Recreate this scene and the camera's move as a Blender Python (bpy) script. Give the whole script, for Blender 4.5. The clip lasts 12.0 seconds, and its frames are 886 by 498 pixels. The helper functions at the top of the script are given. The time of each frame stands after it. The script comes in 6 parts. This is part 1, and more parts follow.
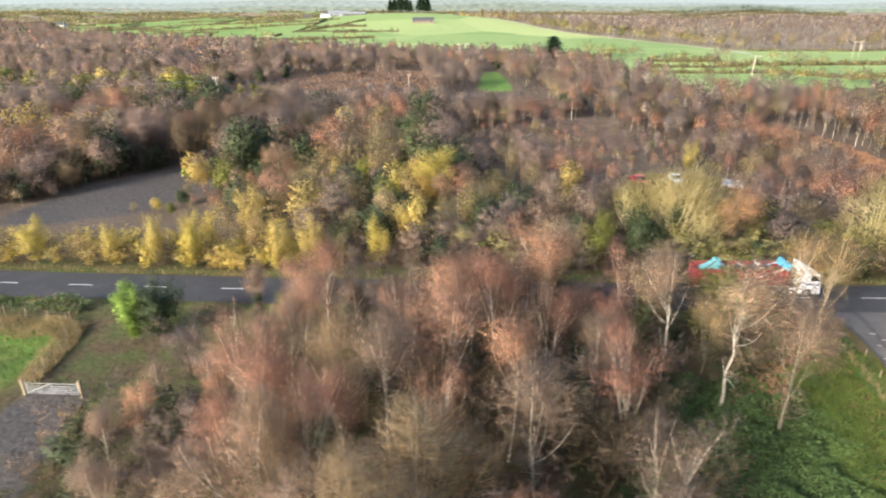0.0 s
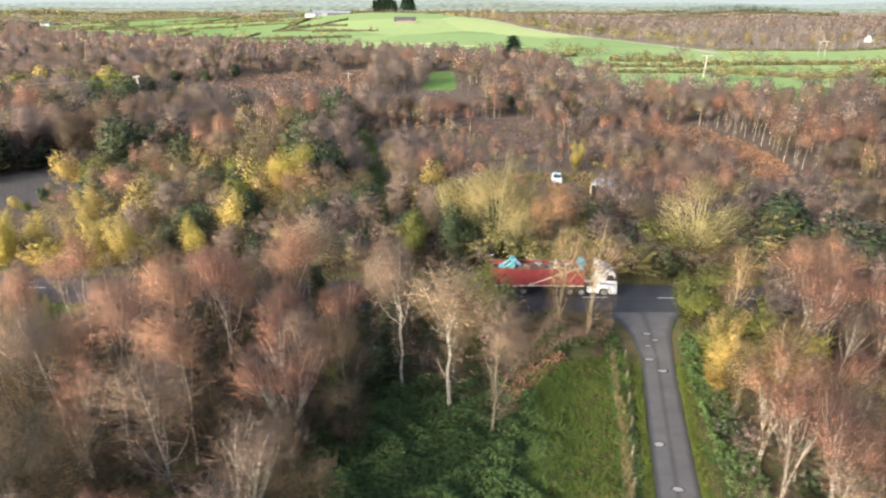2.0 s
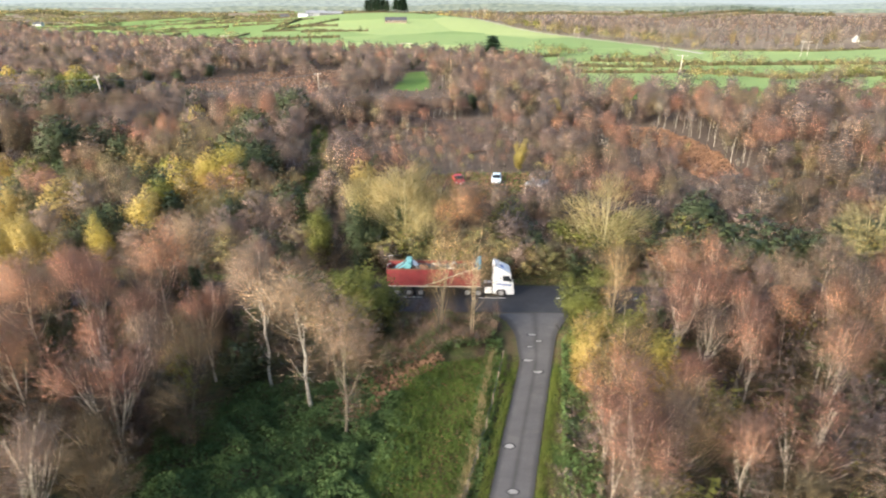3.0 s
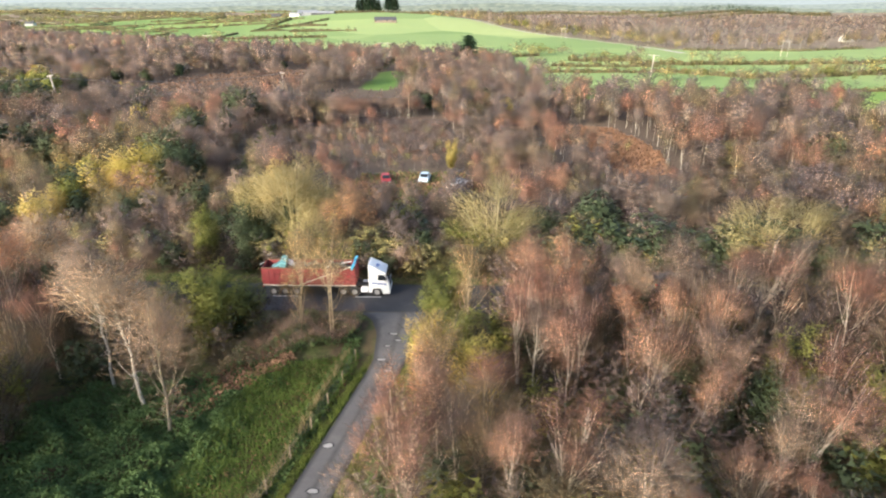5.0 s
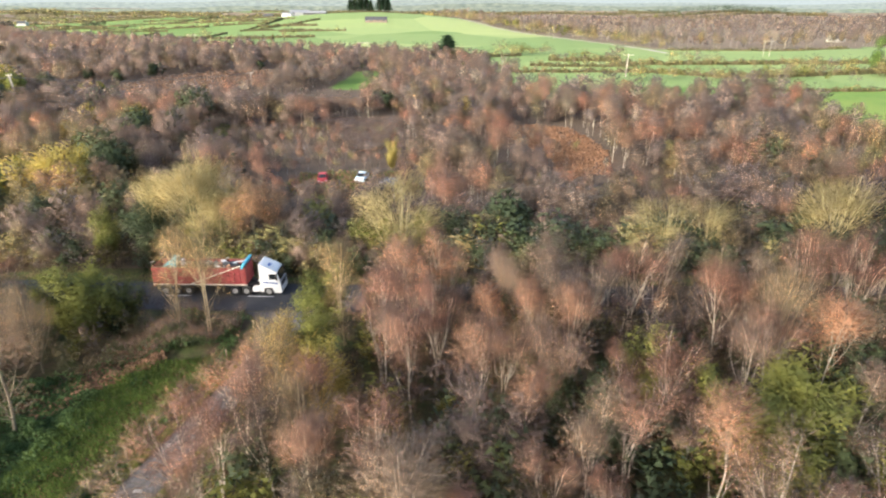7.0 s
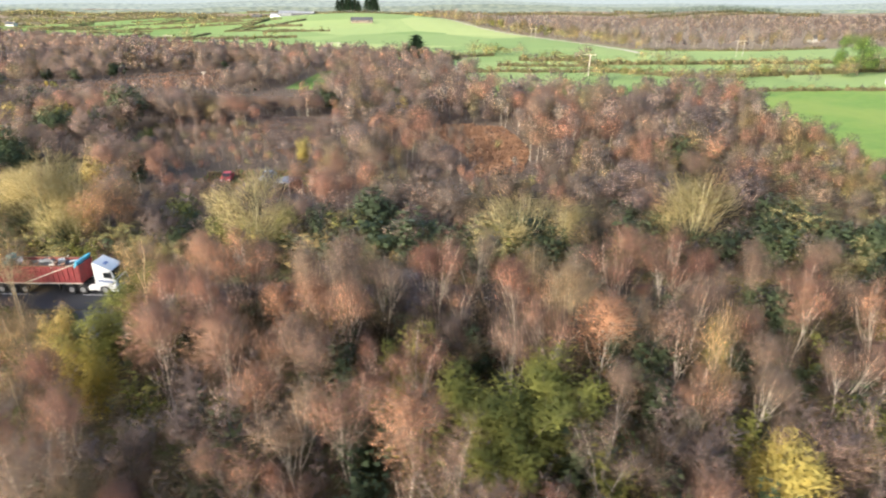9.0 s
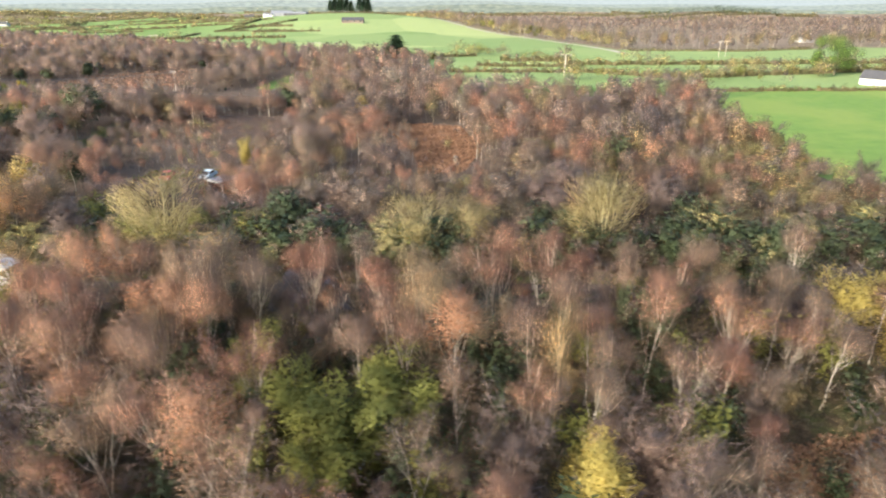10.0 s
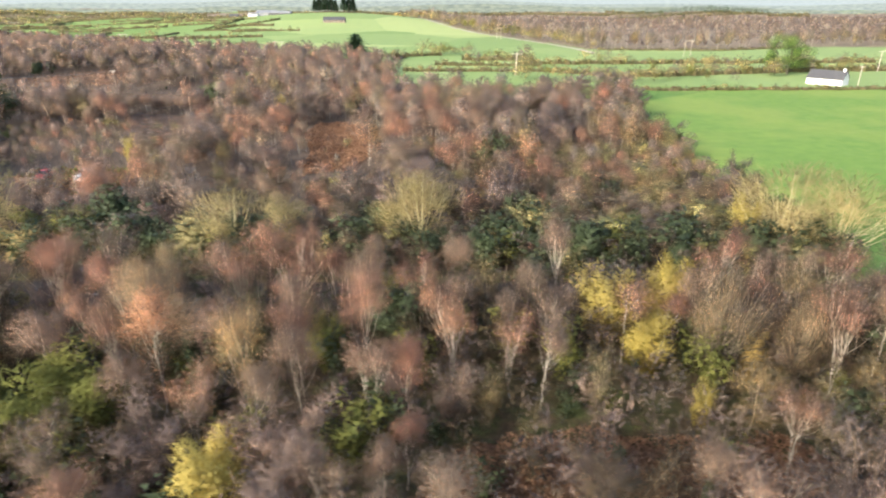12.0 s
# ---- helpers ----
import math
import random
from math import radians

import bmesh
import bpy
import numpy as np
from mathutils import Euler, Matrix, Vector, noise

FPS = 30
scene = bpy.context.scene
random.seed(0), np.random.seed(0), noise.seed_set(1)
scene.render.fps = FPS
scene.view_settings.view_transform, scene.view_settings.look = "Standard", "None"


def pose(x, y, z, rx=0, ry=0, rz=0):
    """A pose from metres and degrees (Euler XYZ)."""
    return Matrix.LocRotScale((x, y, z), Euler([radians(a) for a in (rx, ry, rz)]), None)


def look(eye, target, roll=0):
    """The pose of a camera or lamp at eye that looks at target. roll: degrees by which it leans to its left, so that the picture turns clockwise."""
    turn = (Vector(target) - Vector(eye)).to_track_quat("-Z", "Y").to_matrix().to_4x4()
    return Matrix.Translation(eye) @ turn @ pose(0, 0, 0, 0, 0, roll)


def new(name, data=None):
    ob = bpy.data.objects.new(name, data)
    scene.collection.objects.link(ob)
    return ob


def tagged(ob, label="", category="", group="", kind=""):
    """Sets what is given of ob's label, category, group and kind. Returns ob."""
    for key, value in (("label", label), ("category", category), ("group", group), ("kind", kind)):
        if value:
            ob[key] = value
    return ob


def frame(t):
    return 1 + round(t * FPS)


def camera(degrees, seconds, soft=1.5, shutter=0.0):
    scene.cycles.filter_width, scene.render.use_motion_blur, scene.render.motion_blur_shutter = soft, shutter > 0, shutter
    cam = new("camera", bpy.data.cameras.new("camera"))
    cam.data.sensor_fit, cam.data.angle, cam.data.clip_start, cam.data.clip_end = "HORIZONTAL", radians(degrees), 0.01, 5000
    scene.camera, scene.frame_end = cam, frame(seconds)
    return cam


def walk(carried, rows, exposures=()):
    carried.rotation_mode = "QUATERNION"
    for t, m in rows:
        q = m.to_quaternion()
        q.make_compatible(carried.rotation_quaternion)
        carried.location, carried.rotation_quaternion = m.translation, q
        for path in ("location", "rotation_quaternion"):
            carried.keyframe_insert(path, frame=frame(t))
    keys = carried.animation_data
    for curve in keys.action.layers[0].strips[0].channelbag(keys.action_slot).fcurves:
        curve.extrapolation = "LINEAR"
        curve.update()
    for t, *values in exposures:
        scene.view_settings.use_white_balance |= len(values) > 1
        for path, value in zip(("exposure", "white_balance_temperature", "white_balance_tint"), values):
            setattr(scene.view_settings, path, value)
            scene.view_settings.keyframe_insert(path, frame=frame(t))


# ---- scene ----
cam = camera(73.7, 12.0, 2.1, 0.4)
METRES, EYE, TILT, LEAN, TURN = 103.5, 29.2, -22.5, 0.0, 0.0
ROWS = [
    (0.0, 0.0, 0.0, 0.0, 0.0, 0.0, -0.0),
    (0.5, 0.0507, 0.0011, -0.0005, -0.0, -0.01, -0.02),
    (1.0, 0.1019, 0.0019, -0.0007, 0.02, -0.02, -0.04),
    (1.5, 0.1532, 0.0033, -0.0009, 0.02, -0.02, -0.07),
    (2.0, 0.2049, 0.0045, -0.0007, 0.03, -0.02, -0.07),
    (2.5, 0.2566, 0.0059, -0.0005, 0.05, -0.0, -0.07),
    (3.0, 0.3078, 0.0072, -0.0004, 0.05, -0.0, -0.08),
    (5.0, 0.4313, 0.0092, -0.0011, 0.14, -0.01, -0.12),
    (5.5, 0.4587, 0.0095, -0.001, 0.15, -0.02, -0.14),
    (6.0, 0.4828, 0.01, -0.0012, 0.16, -0.01, -0.13),
    (6.5, 0.5098, 0.0106, -0.0014, 0.16, -0.01, -0.15),
    (8.5, 0.6457, 0.0169, -0.0032, 0.2, 0.05, -0.14),
    (9.0, 0.6964, 0.0176, -0.0038, 0.21, 0.07, -0.14),
    (9.5, 0.7469, 0.0179, -0.0045, 0.22, 0.09, -0.16),
    (10.0, 0.7973, 0.019, -0.005, 0.22, 0.1, -0.19),
    (10.5, 0.8479, 0.0198, -0.0055, 0.24, 0.11, -0.17),
    (11.0, 0.8982, 0.0205, -0.0056, 0.23, 0.1, -0.2),
    (11.5, 0.9487, 0.0213, -0.0058, 0.23, 0.08, -0.19),
    (12.0, 0.9996, 0.0225, -0.0061, 0.25, 0.08, -0.21),
]
walk(cam, [(t, pose(0, 0, EYE, TILT, LEAN, TURN) @ pose(METRES * x, METRES * y, METRES * z, 90 + pitch, roll, yaw)) for t, x, y, z, yaw, pitch, roll in ROWS])

# ---- sky and sun ----
SUN_EL, SUN_AZ = radians(24), radians(226)      # low sun behind the camera, over its left shoulder
world = bpy.data.worlds.new("world")
scene.world = world
world.use_nodes = True
wn, wl = world.node_tree.nodes, world.node_tree.links
sky = wn.new("ShaderNodeTexSky")
sky.sky_type, sky.sun_disc = "NISHITA", False
sky.sun_elevation, sky.sun_rotation = SUN_EL, SUN_AZ
sky.air_density, sky.dust_density, sky.ozone_density = 1.0, 2.5, 1.5
wl.new(sky.outputs[0], wn["Background"].inputs[0])
wn["Background"].inputs[1].default_value = 0.19
sun_data = bpy.data.lights.new("sun", "SUN")
sun_data.energy, sun_data.angle, sun_data.color = 3.7, radians(9), (1.0, 0.92, 0.80)
sun = new("sun", sun_data)
sun_way = Vector((math.sin(SUN_AZ) * math.cos(SUN_EL), math.cos(SUN_AZ) * math.cos(SUN_EL), math.sin(SUN_EL)))
sun.matrix_world = look((40, -200, 200), Vector((40, -200, 200)) - sun_way)
scene.view_settings.exposure = 1.0

# ---- materials ----
def mat(name, build):
    m = bpy.data.materials.new(name)
    m.use_nodes = True
    build(m.node_tree, m.node_tree.nodes["Principled BSDF"])
    return m


def node(nt, kind, **inputs):
    n = nt.nodes.new("ShaderNode" + kind)
    for key, value in inputs.items():
        n.inputs[key.replace("_", " ")].default_value = value
    return n


def noise_of(nt, scale, detail=4.0, rough=0.6, obj=True):
    co = nt.nodes.new("ShaderNodeTexCoord")
    n = node(nt, "TexNoise", Scale=scale, Detail=detail, Roughness=rough)
    nt.links.new(co.outputs["Object" if obj else "Generated"], n.inputs["Vector"])
    return n.outputs["Fac"]


def ramp(nt, fac, stops):
    r = nt.nodes.new("ShaderNodeValToRGB")
    while len(r.color_ramp.elements) < len(stops):
        r.color_ramp.elements.new(0.5)
    for e, (p, c) in zip(r.color_ramp.elements, stops):
        e.position, e.color = p, (*c, 1)
    nt.links.new(fac, r.inputs[0])
    return r.outputs[0]


def blend(nt, fac, a, b, mode="MIX"):
    m = nt.nodes.new("ShaderNodeMix")
    m.data_type, m.blend_type = "RGBA", mode
    for socket, value in ((m.inputs[0], fac), (m.inputs[6], a), (m.inputs[7], b)):
        if isinstance(value, (int, float)):
            socket.default_value = value
        elif isinstance(value, tuple):
            socket.default_value = (*value, 1)
        else:
            nt.links.new(value, socket)
    return m.outputs[2]


def bump(nt, bsdf, fac, strength, distance=0.02):
    b = node(nt, "Bump", Strength=strength, Distance=distance)
    nt.links.new(fac, b.inputs["Height"])
    nt.links.new(b.outputs[0], bsdf.inputs["Normal"])


def surface(name, low, high, scale=3.0, rough=0.8, metal=0.0, relief=0.0, big=0.3, worn=None):
    """Two colours mottled at a fine and a broad scale, some relief."""
    def build(nt, b):
        fine, broad = noise_of(nt, scale, 6), noise_of(nt, scale * 0.13, 3)
        c = ramp(nt, fine, [(0.3, low), (0.7, high)])
        c = blend(nt, big, c, ramp(nt, broad, [(0.35, low), (0.65, high)]))
        if worn:
            c = blend(nt, ramp(nt, noise_of(nt, scale * 0.6, 8, 0.7), [(0.55, (0, 0, 0)), (0.72, (1, 1, 1))]), c, worn)
        nt.links.new(c, b.inputs["Base Color"])
        b.inputs["Roughness"].default_value, b.inputs["Metallic"].default_value = rough, metal
        if relief:
            bump(nt, b, fine, relief)
    return mat(name, build)


def foliage(name, colours, rough=0.85, thin=0.42, solid=None):
    """Leaves or twigs: colour varies from tree to tree, from clump to clump and from piece to piece. Sprays of twigs let light through their gaps: solid."""
    solid = solid or (0.48 if name.endswith("_twig") else 0.52 if name.endswith("_leaf") else 1.0)
    def build(nt, b):
        info = nt.nodes.new("ShaderNodeObjectInfo")
        n = len(colours)
        own = nt.nodes.new("ShaderNodeAttribute")       # each tree of a joined wood has its own tint
        own.attribute_name = "tint"
        def part_of(times):
            m = nt.nodes.new("ShaderNodeMath")
            m.operation = "MULTIPLY_ADD"
            nt.links.new(own.outputs["Fac"], m.inputs[0])
            m.inputs[1].default_value = times
            nt.links.new(info.outputs["Random"], m.inputs[2])
            f = nt.nodes.new("ShaderNodeMath")
            f.operation = "FRACT"
            nt.links.new(m.outputs[0], f.inputs[0])
            return f.outputs[0]
        whole = ramp(nt, part_of(1.0), [(i / max(n - 1, 1), c) for i, c in enumerate(colours)])
        geo = nt.nodes.new("ShaderNodeNewGeometry")
        piece = ramp(nt, geo.outputs["Random Per Island"], [(0.0, (0.96, 0.96, 0.96)), (0.75, (1.01, 1.01, 1.0)), (1.0, (1.04, 1.04, 1.03))])
        c = blend(nt, 1.0, whole, piece, "MULTIPLY")
        c = blend(nt, 1.0, c, ramp(nt, part_of(7.31), [(0.0, (0.83, 0.85, 0.87)), (0.5, (1.0, 1.0, 1.0)), (1.0, (1.2, 1.15, 1.1))]), "MULTIPLY")
        clump = ramp(nt, noise_of(nt, 0.55, 2), [(0.3, (0.86, 0.88, 0.9)), (0.7, (1.14, 1.1, 1.06))])
        c = blend(nt, 1.0, c, clump, "MULTIPLY")
        nt.links.new(c, b.inputs["Base Color"])
        b.inputs["Roughness"].default_value = rough
        b.inputs["Specular IOR Level"].default_value = 0.2
        if thin:
            t = nt.nodes.new("ShaderNodeBsdfTranslucent")
            nt.links.new(c, t.inputs[0])
            mix = node(nt, "MixShader", Fac=thin)
            nt.links.new(b.outputs[0], mix.inputs[1])
            nt.links.new(t.outputs[0], mix.inputs[2])
            last = mix.outputs[0]
            if solid < 1:
                gap = nt.nodes.new("ShaderNodeBsdfTransparent")
                spray = node(nt, "MixShader", Fac=solid)
                nt.links.new(gap.outputs[0], spray.inputs[1])
                nt.links.new(last, spray.inputs[2])
                last = spray.outputs[0]
            nt.links.new(last, nt.nodes["Material Output"].inputs[0])
    return mat(name, build)


def birch_bark(nt, b):
    co = nt.nodes.new("ShaderNodeTexCoord")
    mp = node(nt, "Mapping", Scale=(2.0, 2.0, 9.0))
    nt.links.new(co.outputs["Object"], mp.inputs[0])
    bands = node(nt, "TexNoise", Scale=1.0, Detail=5.0, Roughness=0.7)
    nt.links.new(mp.outputs[0], bands.inputs[0])
    c = ramp(nt, bands.outputs["Fac"], [(0.36, (0.13, 0.105, 0.085)), (0.47, (0.40, 0.35, 0.28)), (0.62, (0.66, 0.61, 0.51))])
    c = blend(nt, ramp(nt, noise_of(nt, 0.5, 3), [(0.45, (0, 0, 0)), (0.75, (0.7, 0.7, 0.7))]), c, (0.22, 0.21, 0.11))
    nt.links.new(c, b.inputs["Base Color"])
    b.inputs["Roughness"].default_value = 0.75
    bump(nt, b, bands.outputs["Fac"], 0.5)


M = {}
M["birch_bark"] = mat("birch_bark", birch_bark)
M["grey_bark"] = surface("grey_bark", (0.12, 0.10, 0.07), (0.25, 0.215, 0.145), 4, 0.9, relief=0.6, worn=(0.24, 0.25, 0.10))
M["pale_bark"] = surface("pale_bark", (0.36, 0.31, 0.15), (0.62, 0.54, 0.30), 4, 0.9, relief=0.5, worn=(0.34, 0.36, 0.12))
M["dark_bark"] = surface("dark_bark", (0.07, 0.05, 0.035), (0.16, 0.12, 0.08), 4, 0.9, relief=0.6)
M["red_twig"] = foliage("red_twig", [(0.353, 0.196, 0.140), (0.431, 0.228, 0.158), (0.375, 0.235, 0.167), (0.470, 0.278, 0.178)])
M["brown_twig"] = foliage("brown_twig", [(0.288, 0.207, 0.160), (0.373, 0.273, 0.198), (0.314, 0.213, 0.162), (0.412, 0.321, 0.218)])
M["mauve_twig"] = foliage("mauve_twig", [(0.240, 0.183, 0.158), (0.321, 0.238, 0.203), (0.277, 0.220, 0.171), (0.360, 0.263, 0.219)])
M["ash_twig"] = foliage("ash_twig", solid=0.74, colours=[(0.486, 0.395, 0.176), (0.527, 0.435, 0.203), (0.454, 0.375, 0.185), (0.507, 0.415, 0.168)])
M["yellow_leaf"] = foliage("yellow_leaf", solid=0.68, colours=[(0.528, 0.422, 0.129), (0.588, 0.481, 0.121), (0.477, 0.381, 0.143), (0.507, 0.376, 0.129)], thin=0.35)
M["orange_leaf"] = foliage("orange_leaf", [(0.436, 0.250, 0.141), (0.475, 0.280, 0.150), (0.416, 0.240, 0.131)], thin=0.3)
M["alder_twig"] = foliage("alder_twig", solid=0.44, colours=[(0.44, 0.30, 0.15), (0.50, 0.35, 0.17), (0.46, 0.29, 0.14)])
M["limb_bark"] = surface("limb_bark", (0.30, 0.23, 0.14), (0.52, 0.42, 0.27), 4, 0.9, relief=0.5)
M["olive_leaf"] = foliage("olive_leaf", solid=0.8, colours=[(0.186, 0.199, 0.053), (0.218, 0.220, 0.057), (0.163, 0.179, 0.048)], thin=0.3)
M["tan_leaf"] = foliage("tan_leaf", [(0.303, 0.245, 0.129), (0.292, 0.240, 0.129), (0.342, 0.254, 0.125)], thin=0.3)
M["green_leaf"] = foliage("green_leaf", solid=0.85, colours=[(0.053, 0.074, 0.038), (0.066, 0.090, 0.041), (0.051, 0.068, 0.034)], rough=0.6, thin=0.2)
M["bright_leaf"] = foliage("bright_leaf", solid=0.85, colours=[(0.156, 0.275, 0.060), (0.192, 0.312, 0.060), (0.228, 0.300, 0.070)], rough=0.6, thin=0.25)
M["pale_twig"] = foliage("pale_twig", [(0.381, 0.278, 0.167), (0.414, 0.304, 0.180), (0.358, 0.252, 0.158), (0.392, 0.304, 0.189)])
# paler and greyer than brown_twig: some distance haze is put into the colour
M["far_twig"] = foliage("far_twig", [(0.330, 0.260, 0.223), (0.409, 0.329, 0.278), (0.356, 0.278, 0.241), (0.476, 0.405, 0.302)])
M["thorn_twig"] = foliage("thorn_twig", [(0.354, 0.310, 0.149), (0.430, 0.373, 0.168), (0.367, 0.347, 0.139), (0.468, 0.373, 0.178)])
M["hedge_bank"] = foliage("hedge_bank", [(0.13, 0.12, 0.06), (0.17, 0.145, 0.08), (0.12, 0.125, 0.055)])
M["dark_twig"] = foliage("dark_twig", [(0.142, 0.111, 0.072), (0.171, 0.128, 0.083), (0.154, 0.128, 0.075)])
M["fresh_leaf"] = foliage("fresh_leaf", [(0.161, 0.253, 0.059), (0.196, 0.286, 0.063)], 0.6, 0.35)
M["needle"] = foliage("needle", [(0.03, 0.065, 0.03), (0.035, 0.06, 0.025)], 0.7, 0.1)
M["bramble"] = foliage("bramble", [(0.086, 0.142, 0.046), (0.103, 0.153, 0.053)], 0.7, 0.2)
M["bracken"] = foliage("bracken", [(0.31, 0.18, 0.11), (0.25, 0.15, 0.095)], 0.9, 0.25)
M["grass_blade"] = foliage("grass_blade", [(0.094, 0.151, 0.033), (0.134, 0.172, 0.040)], 0.8, 0.3)
M["straw"] = foliage("straw", [(0.36, 0.28, 0.15), (0.30, 0.24, 0.13)], 0.9, 0.3)


def ground_build(nt, b):
    """What grows on the ground: litter, grass, peat, bracken, gravel, by the weights kept with the sheet."""
    def weight(name):
        a = nt.nodes.new("ShaderNodeAttribute")
        a.attribute_name = name
        return a.outputs["Fac"]
    geo = nt.nodes.new("ShaderNodeNewGeometry")
    def nz(scale, detail=5.0):
        n = node(nt, "TexNoise", Scale=scale, Detail=detail, Roughness=0.62)
        nt.links.new(geo.outputs["Position"], n.inputs[0])
        return n.outputs["Fac"]
    fine, mid, broad = nz(2.2), nz(0.35), nz(0.03)
    def soft(w, lo=0.35, hi=0.65):
        s = nt.nodes.new("ShaderNodeMath")
        s.operation = "MULTIPLY_ADD"
        nt.links.new(mid, s.inputs[0])
        s.inputs[1].default_value = 0.5
        nt.links.new(w, s.inputs[2])
        k = nt.nodes.new("ShaderNodeMath")
        k.operation = "SUBTRACT"
        nt.links.new(s.outputs[0], k.inputs[0])
        k.inputs[1].default_value = 0.25
        return ramp(nt, k.outputs[0], [(lo, (0, 0, 0)), (hi, (1, 1, 1))])
    c = ramp(nt, fine, [(0.3, (0.045, 0.035, 0.022)), (0.7, (0.12, 0.085, 0.05))])
    c = blend(nt, ramp(nt, mid, [(0.4, (0, 0, 0)), (0.62, (0.8, 0.8, 0.8))]), c, ramp(nt, fine, [(0.3, (0.04, 0.06, 0.018)), (0.7, (0.085, 0.11, 0.035))]))
    c = blend(nt, soft(weight("litter")), c, ramp(nt, fine, [(0.3, (0.08, 0.06, 0.045)), (0.7, (0.16, 0.12, 0.088))]))
    # bog and all open land past 1000 m; these browns hold some painted distance haze
    heath = ramp(nt, fine, [(0.3, (0.16, 0.11, 0.08)), (0.7, (0.26, 0.19, 0.135))])
    c = blend(nt, soft(weight("heath")), c, blend(nt, ramp(nt, broad, [(0.4, (0, 0, 0)), (0.6, (1, 1, 1))]), heath, (0.25, 0.20, 0.13)))
    c = blend(nt, soft(weight("peat")), c, ramp(nt, fine, [(0.3, (0.08, 0.05, 0.035)), (0.7, (0.19, 0.115, 0.07))]))
    c = blend(nt, soft(weight("bracken")), c, ramp(nt, fine, [(0.35, (0.12, 0.06, 0.035)), (0.65, (0.24, 0.125, 0.068))]))
    grass = ramp(nt, fine, [(0.25, (0.036, 0.06, 0.018)), (0.55, (0.066, 0.104, 0.028)), (0.8, (0.115, 0.14, 0.045))])
    grass = blend(nt, ramp(nt, mid, [(0.40, (0, 0, 0)), (0.58, (0.85, 0.85, 0.85))]), grass, (0.13, 0.09, 0.05))
    c = blend(nt, soft(weight("grass")), c, grass)
    lush = ramp(nt, mid, [(0.3, (0.100, 0.196, 0.042)), (0.7, (0.146, 0.248, 0.054))])
    lush = blend(nt, ramp(nt, broad, [(0.45, (0, 0, 0)), (0.6, (0.6, 0.6, 0.6))]), lush, (0.195, 0.266, 0.064))
    cells = node(nt, "TexVoronoi", Scale=0.008)
    nt.links.new(geo.outputs["Position"], cells.inputs[0])
    tint = nt.nodes.new("ShaderNodeSeparateColor")
    nt.links.new(cells.outputs["Color"], tint.inputs[0])
    lush = blend(nt, 1.0, lush, ramp(nt, tint.outputs[0], [(0.0, (0.86, 0.88, 0.92)), (0.6, (1.0, 0.99, 1.0)), (1.0, (1.3, 1.16, 1.15))]), "MULTIPLY")
    far_pasture = nt.nodes.new("ShaderNodeMath")
    far_pasture.operation = "MULTIPLY"
    nt.links.new(weight("far_pasture"), far_pasture.inputs[0])
    far_pasture.inputs[1].default_value = 0.75
    # far fields: a yellower green of their own, paled by haze put into the colour
    lush = blend(nt, far_pasture.outputs[0], lush, ramp(nt, tint.outputs[1], [(0.0, (0.21, 0.295, 0.105)), (0.55, (0.335, 0.40, 0.165)), (1.0, (0.46, 0.50, 0.21))]))
    c = blend(nt, soft(weight("lush")), c, lush)
    c = blend(nt, soft(weight("gravel")), c, ramp(nt, fine, [(0.3, (0.042, 0.038, 0.036)), (0.7, (0.115, 0.104, 0.097))]))
    nt.links.new(c, b.inputs["Base Color"])
    b.inputs["Roughness"].default_value = 0.95
    b.inputs["Specular IOR Level"].default_value = 0.15
    bump(nt, b, fine, 0.7, 0.15)


def asphalt(name, low, high, worn, tracks=False):
    def build(nt, b):
        geo = nt.nodes.new("ShaderNodeNewGeometry")
        def nz(vec, detail=5.0):
            mp = node(nt, "Mapping", Scale=vec)
            nt.links.new(geo.outputs["Position"], mp.inputs[0])
            n = node(nt, "TexNoise", Scale=1.0, Detail=detail, Roughness=0.65)
            nt.links.new(mp.outputs[0], n.inputs[0])
            return n.outputs["Fac"]
        grit, patch = nz((14, 14, 14)), nz((0.25, 0.7, 0.5))
        c = ramp(nt, patch, [(0.3, low), (0.7, high)])
        c = blend(nt, ramp(nt, nz((0.5, 0.5, 0.5), 8), [(0.52, (0, 0, 0)), (0.68, (0.7, 0.7, 0.7))]), c, worn)
        c = blend(nt, 0.35, c, ramp(nt, grit, [(0.35, low), (0.65, worn)]))
        if tracks:      # paler wheel tracks, dark broken middle and edges
            a = nt.nodes.new("ShaderNodeAttribute")
            a.attribute_name = "across"
            wob = nt.nodes.new("ShaderNodeMath")
            wob.operation = "MULTIPLY_ADD"
            nt.links.new(nz((0.8, 0.8, 0.8), 4), wob.inputs[0])
            wob.inputs[1].default_value = 0.22
            nt.links.new(a.outputs["Fac"], wob.inputs[2])
            band = ramp(nt, wob.outputs[0], [(0.10, (0.75, 0.75, 0.75)), (0.30, (0, 0, 0)), (0.82, (0.0, 0.0, 0.0)), (1.0, (0.8, 0.8, 0.8))])
            c = blend(nt, band, c, (0.055, 0.052, 0.05))
        nt.links.new(c, b.inputs["Base Color"])
        b.inputs["Roughness"].default_value = 0.85
        b.inputs["Specular IOR Level"].default_value = 0.3
        bump(nt, b, grit, 0.35, 0.01)
    return mat(name, build)


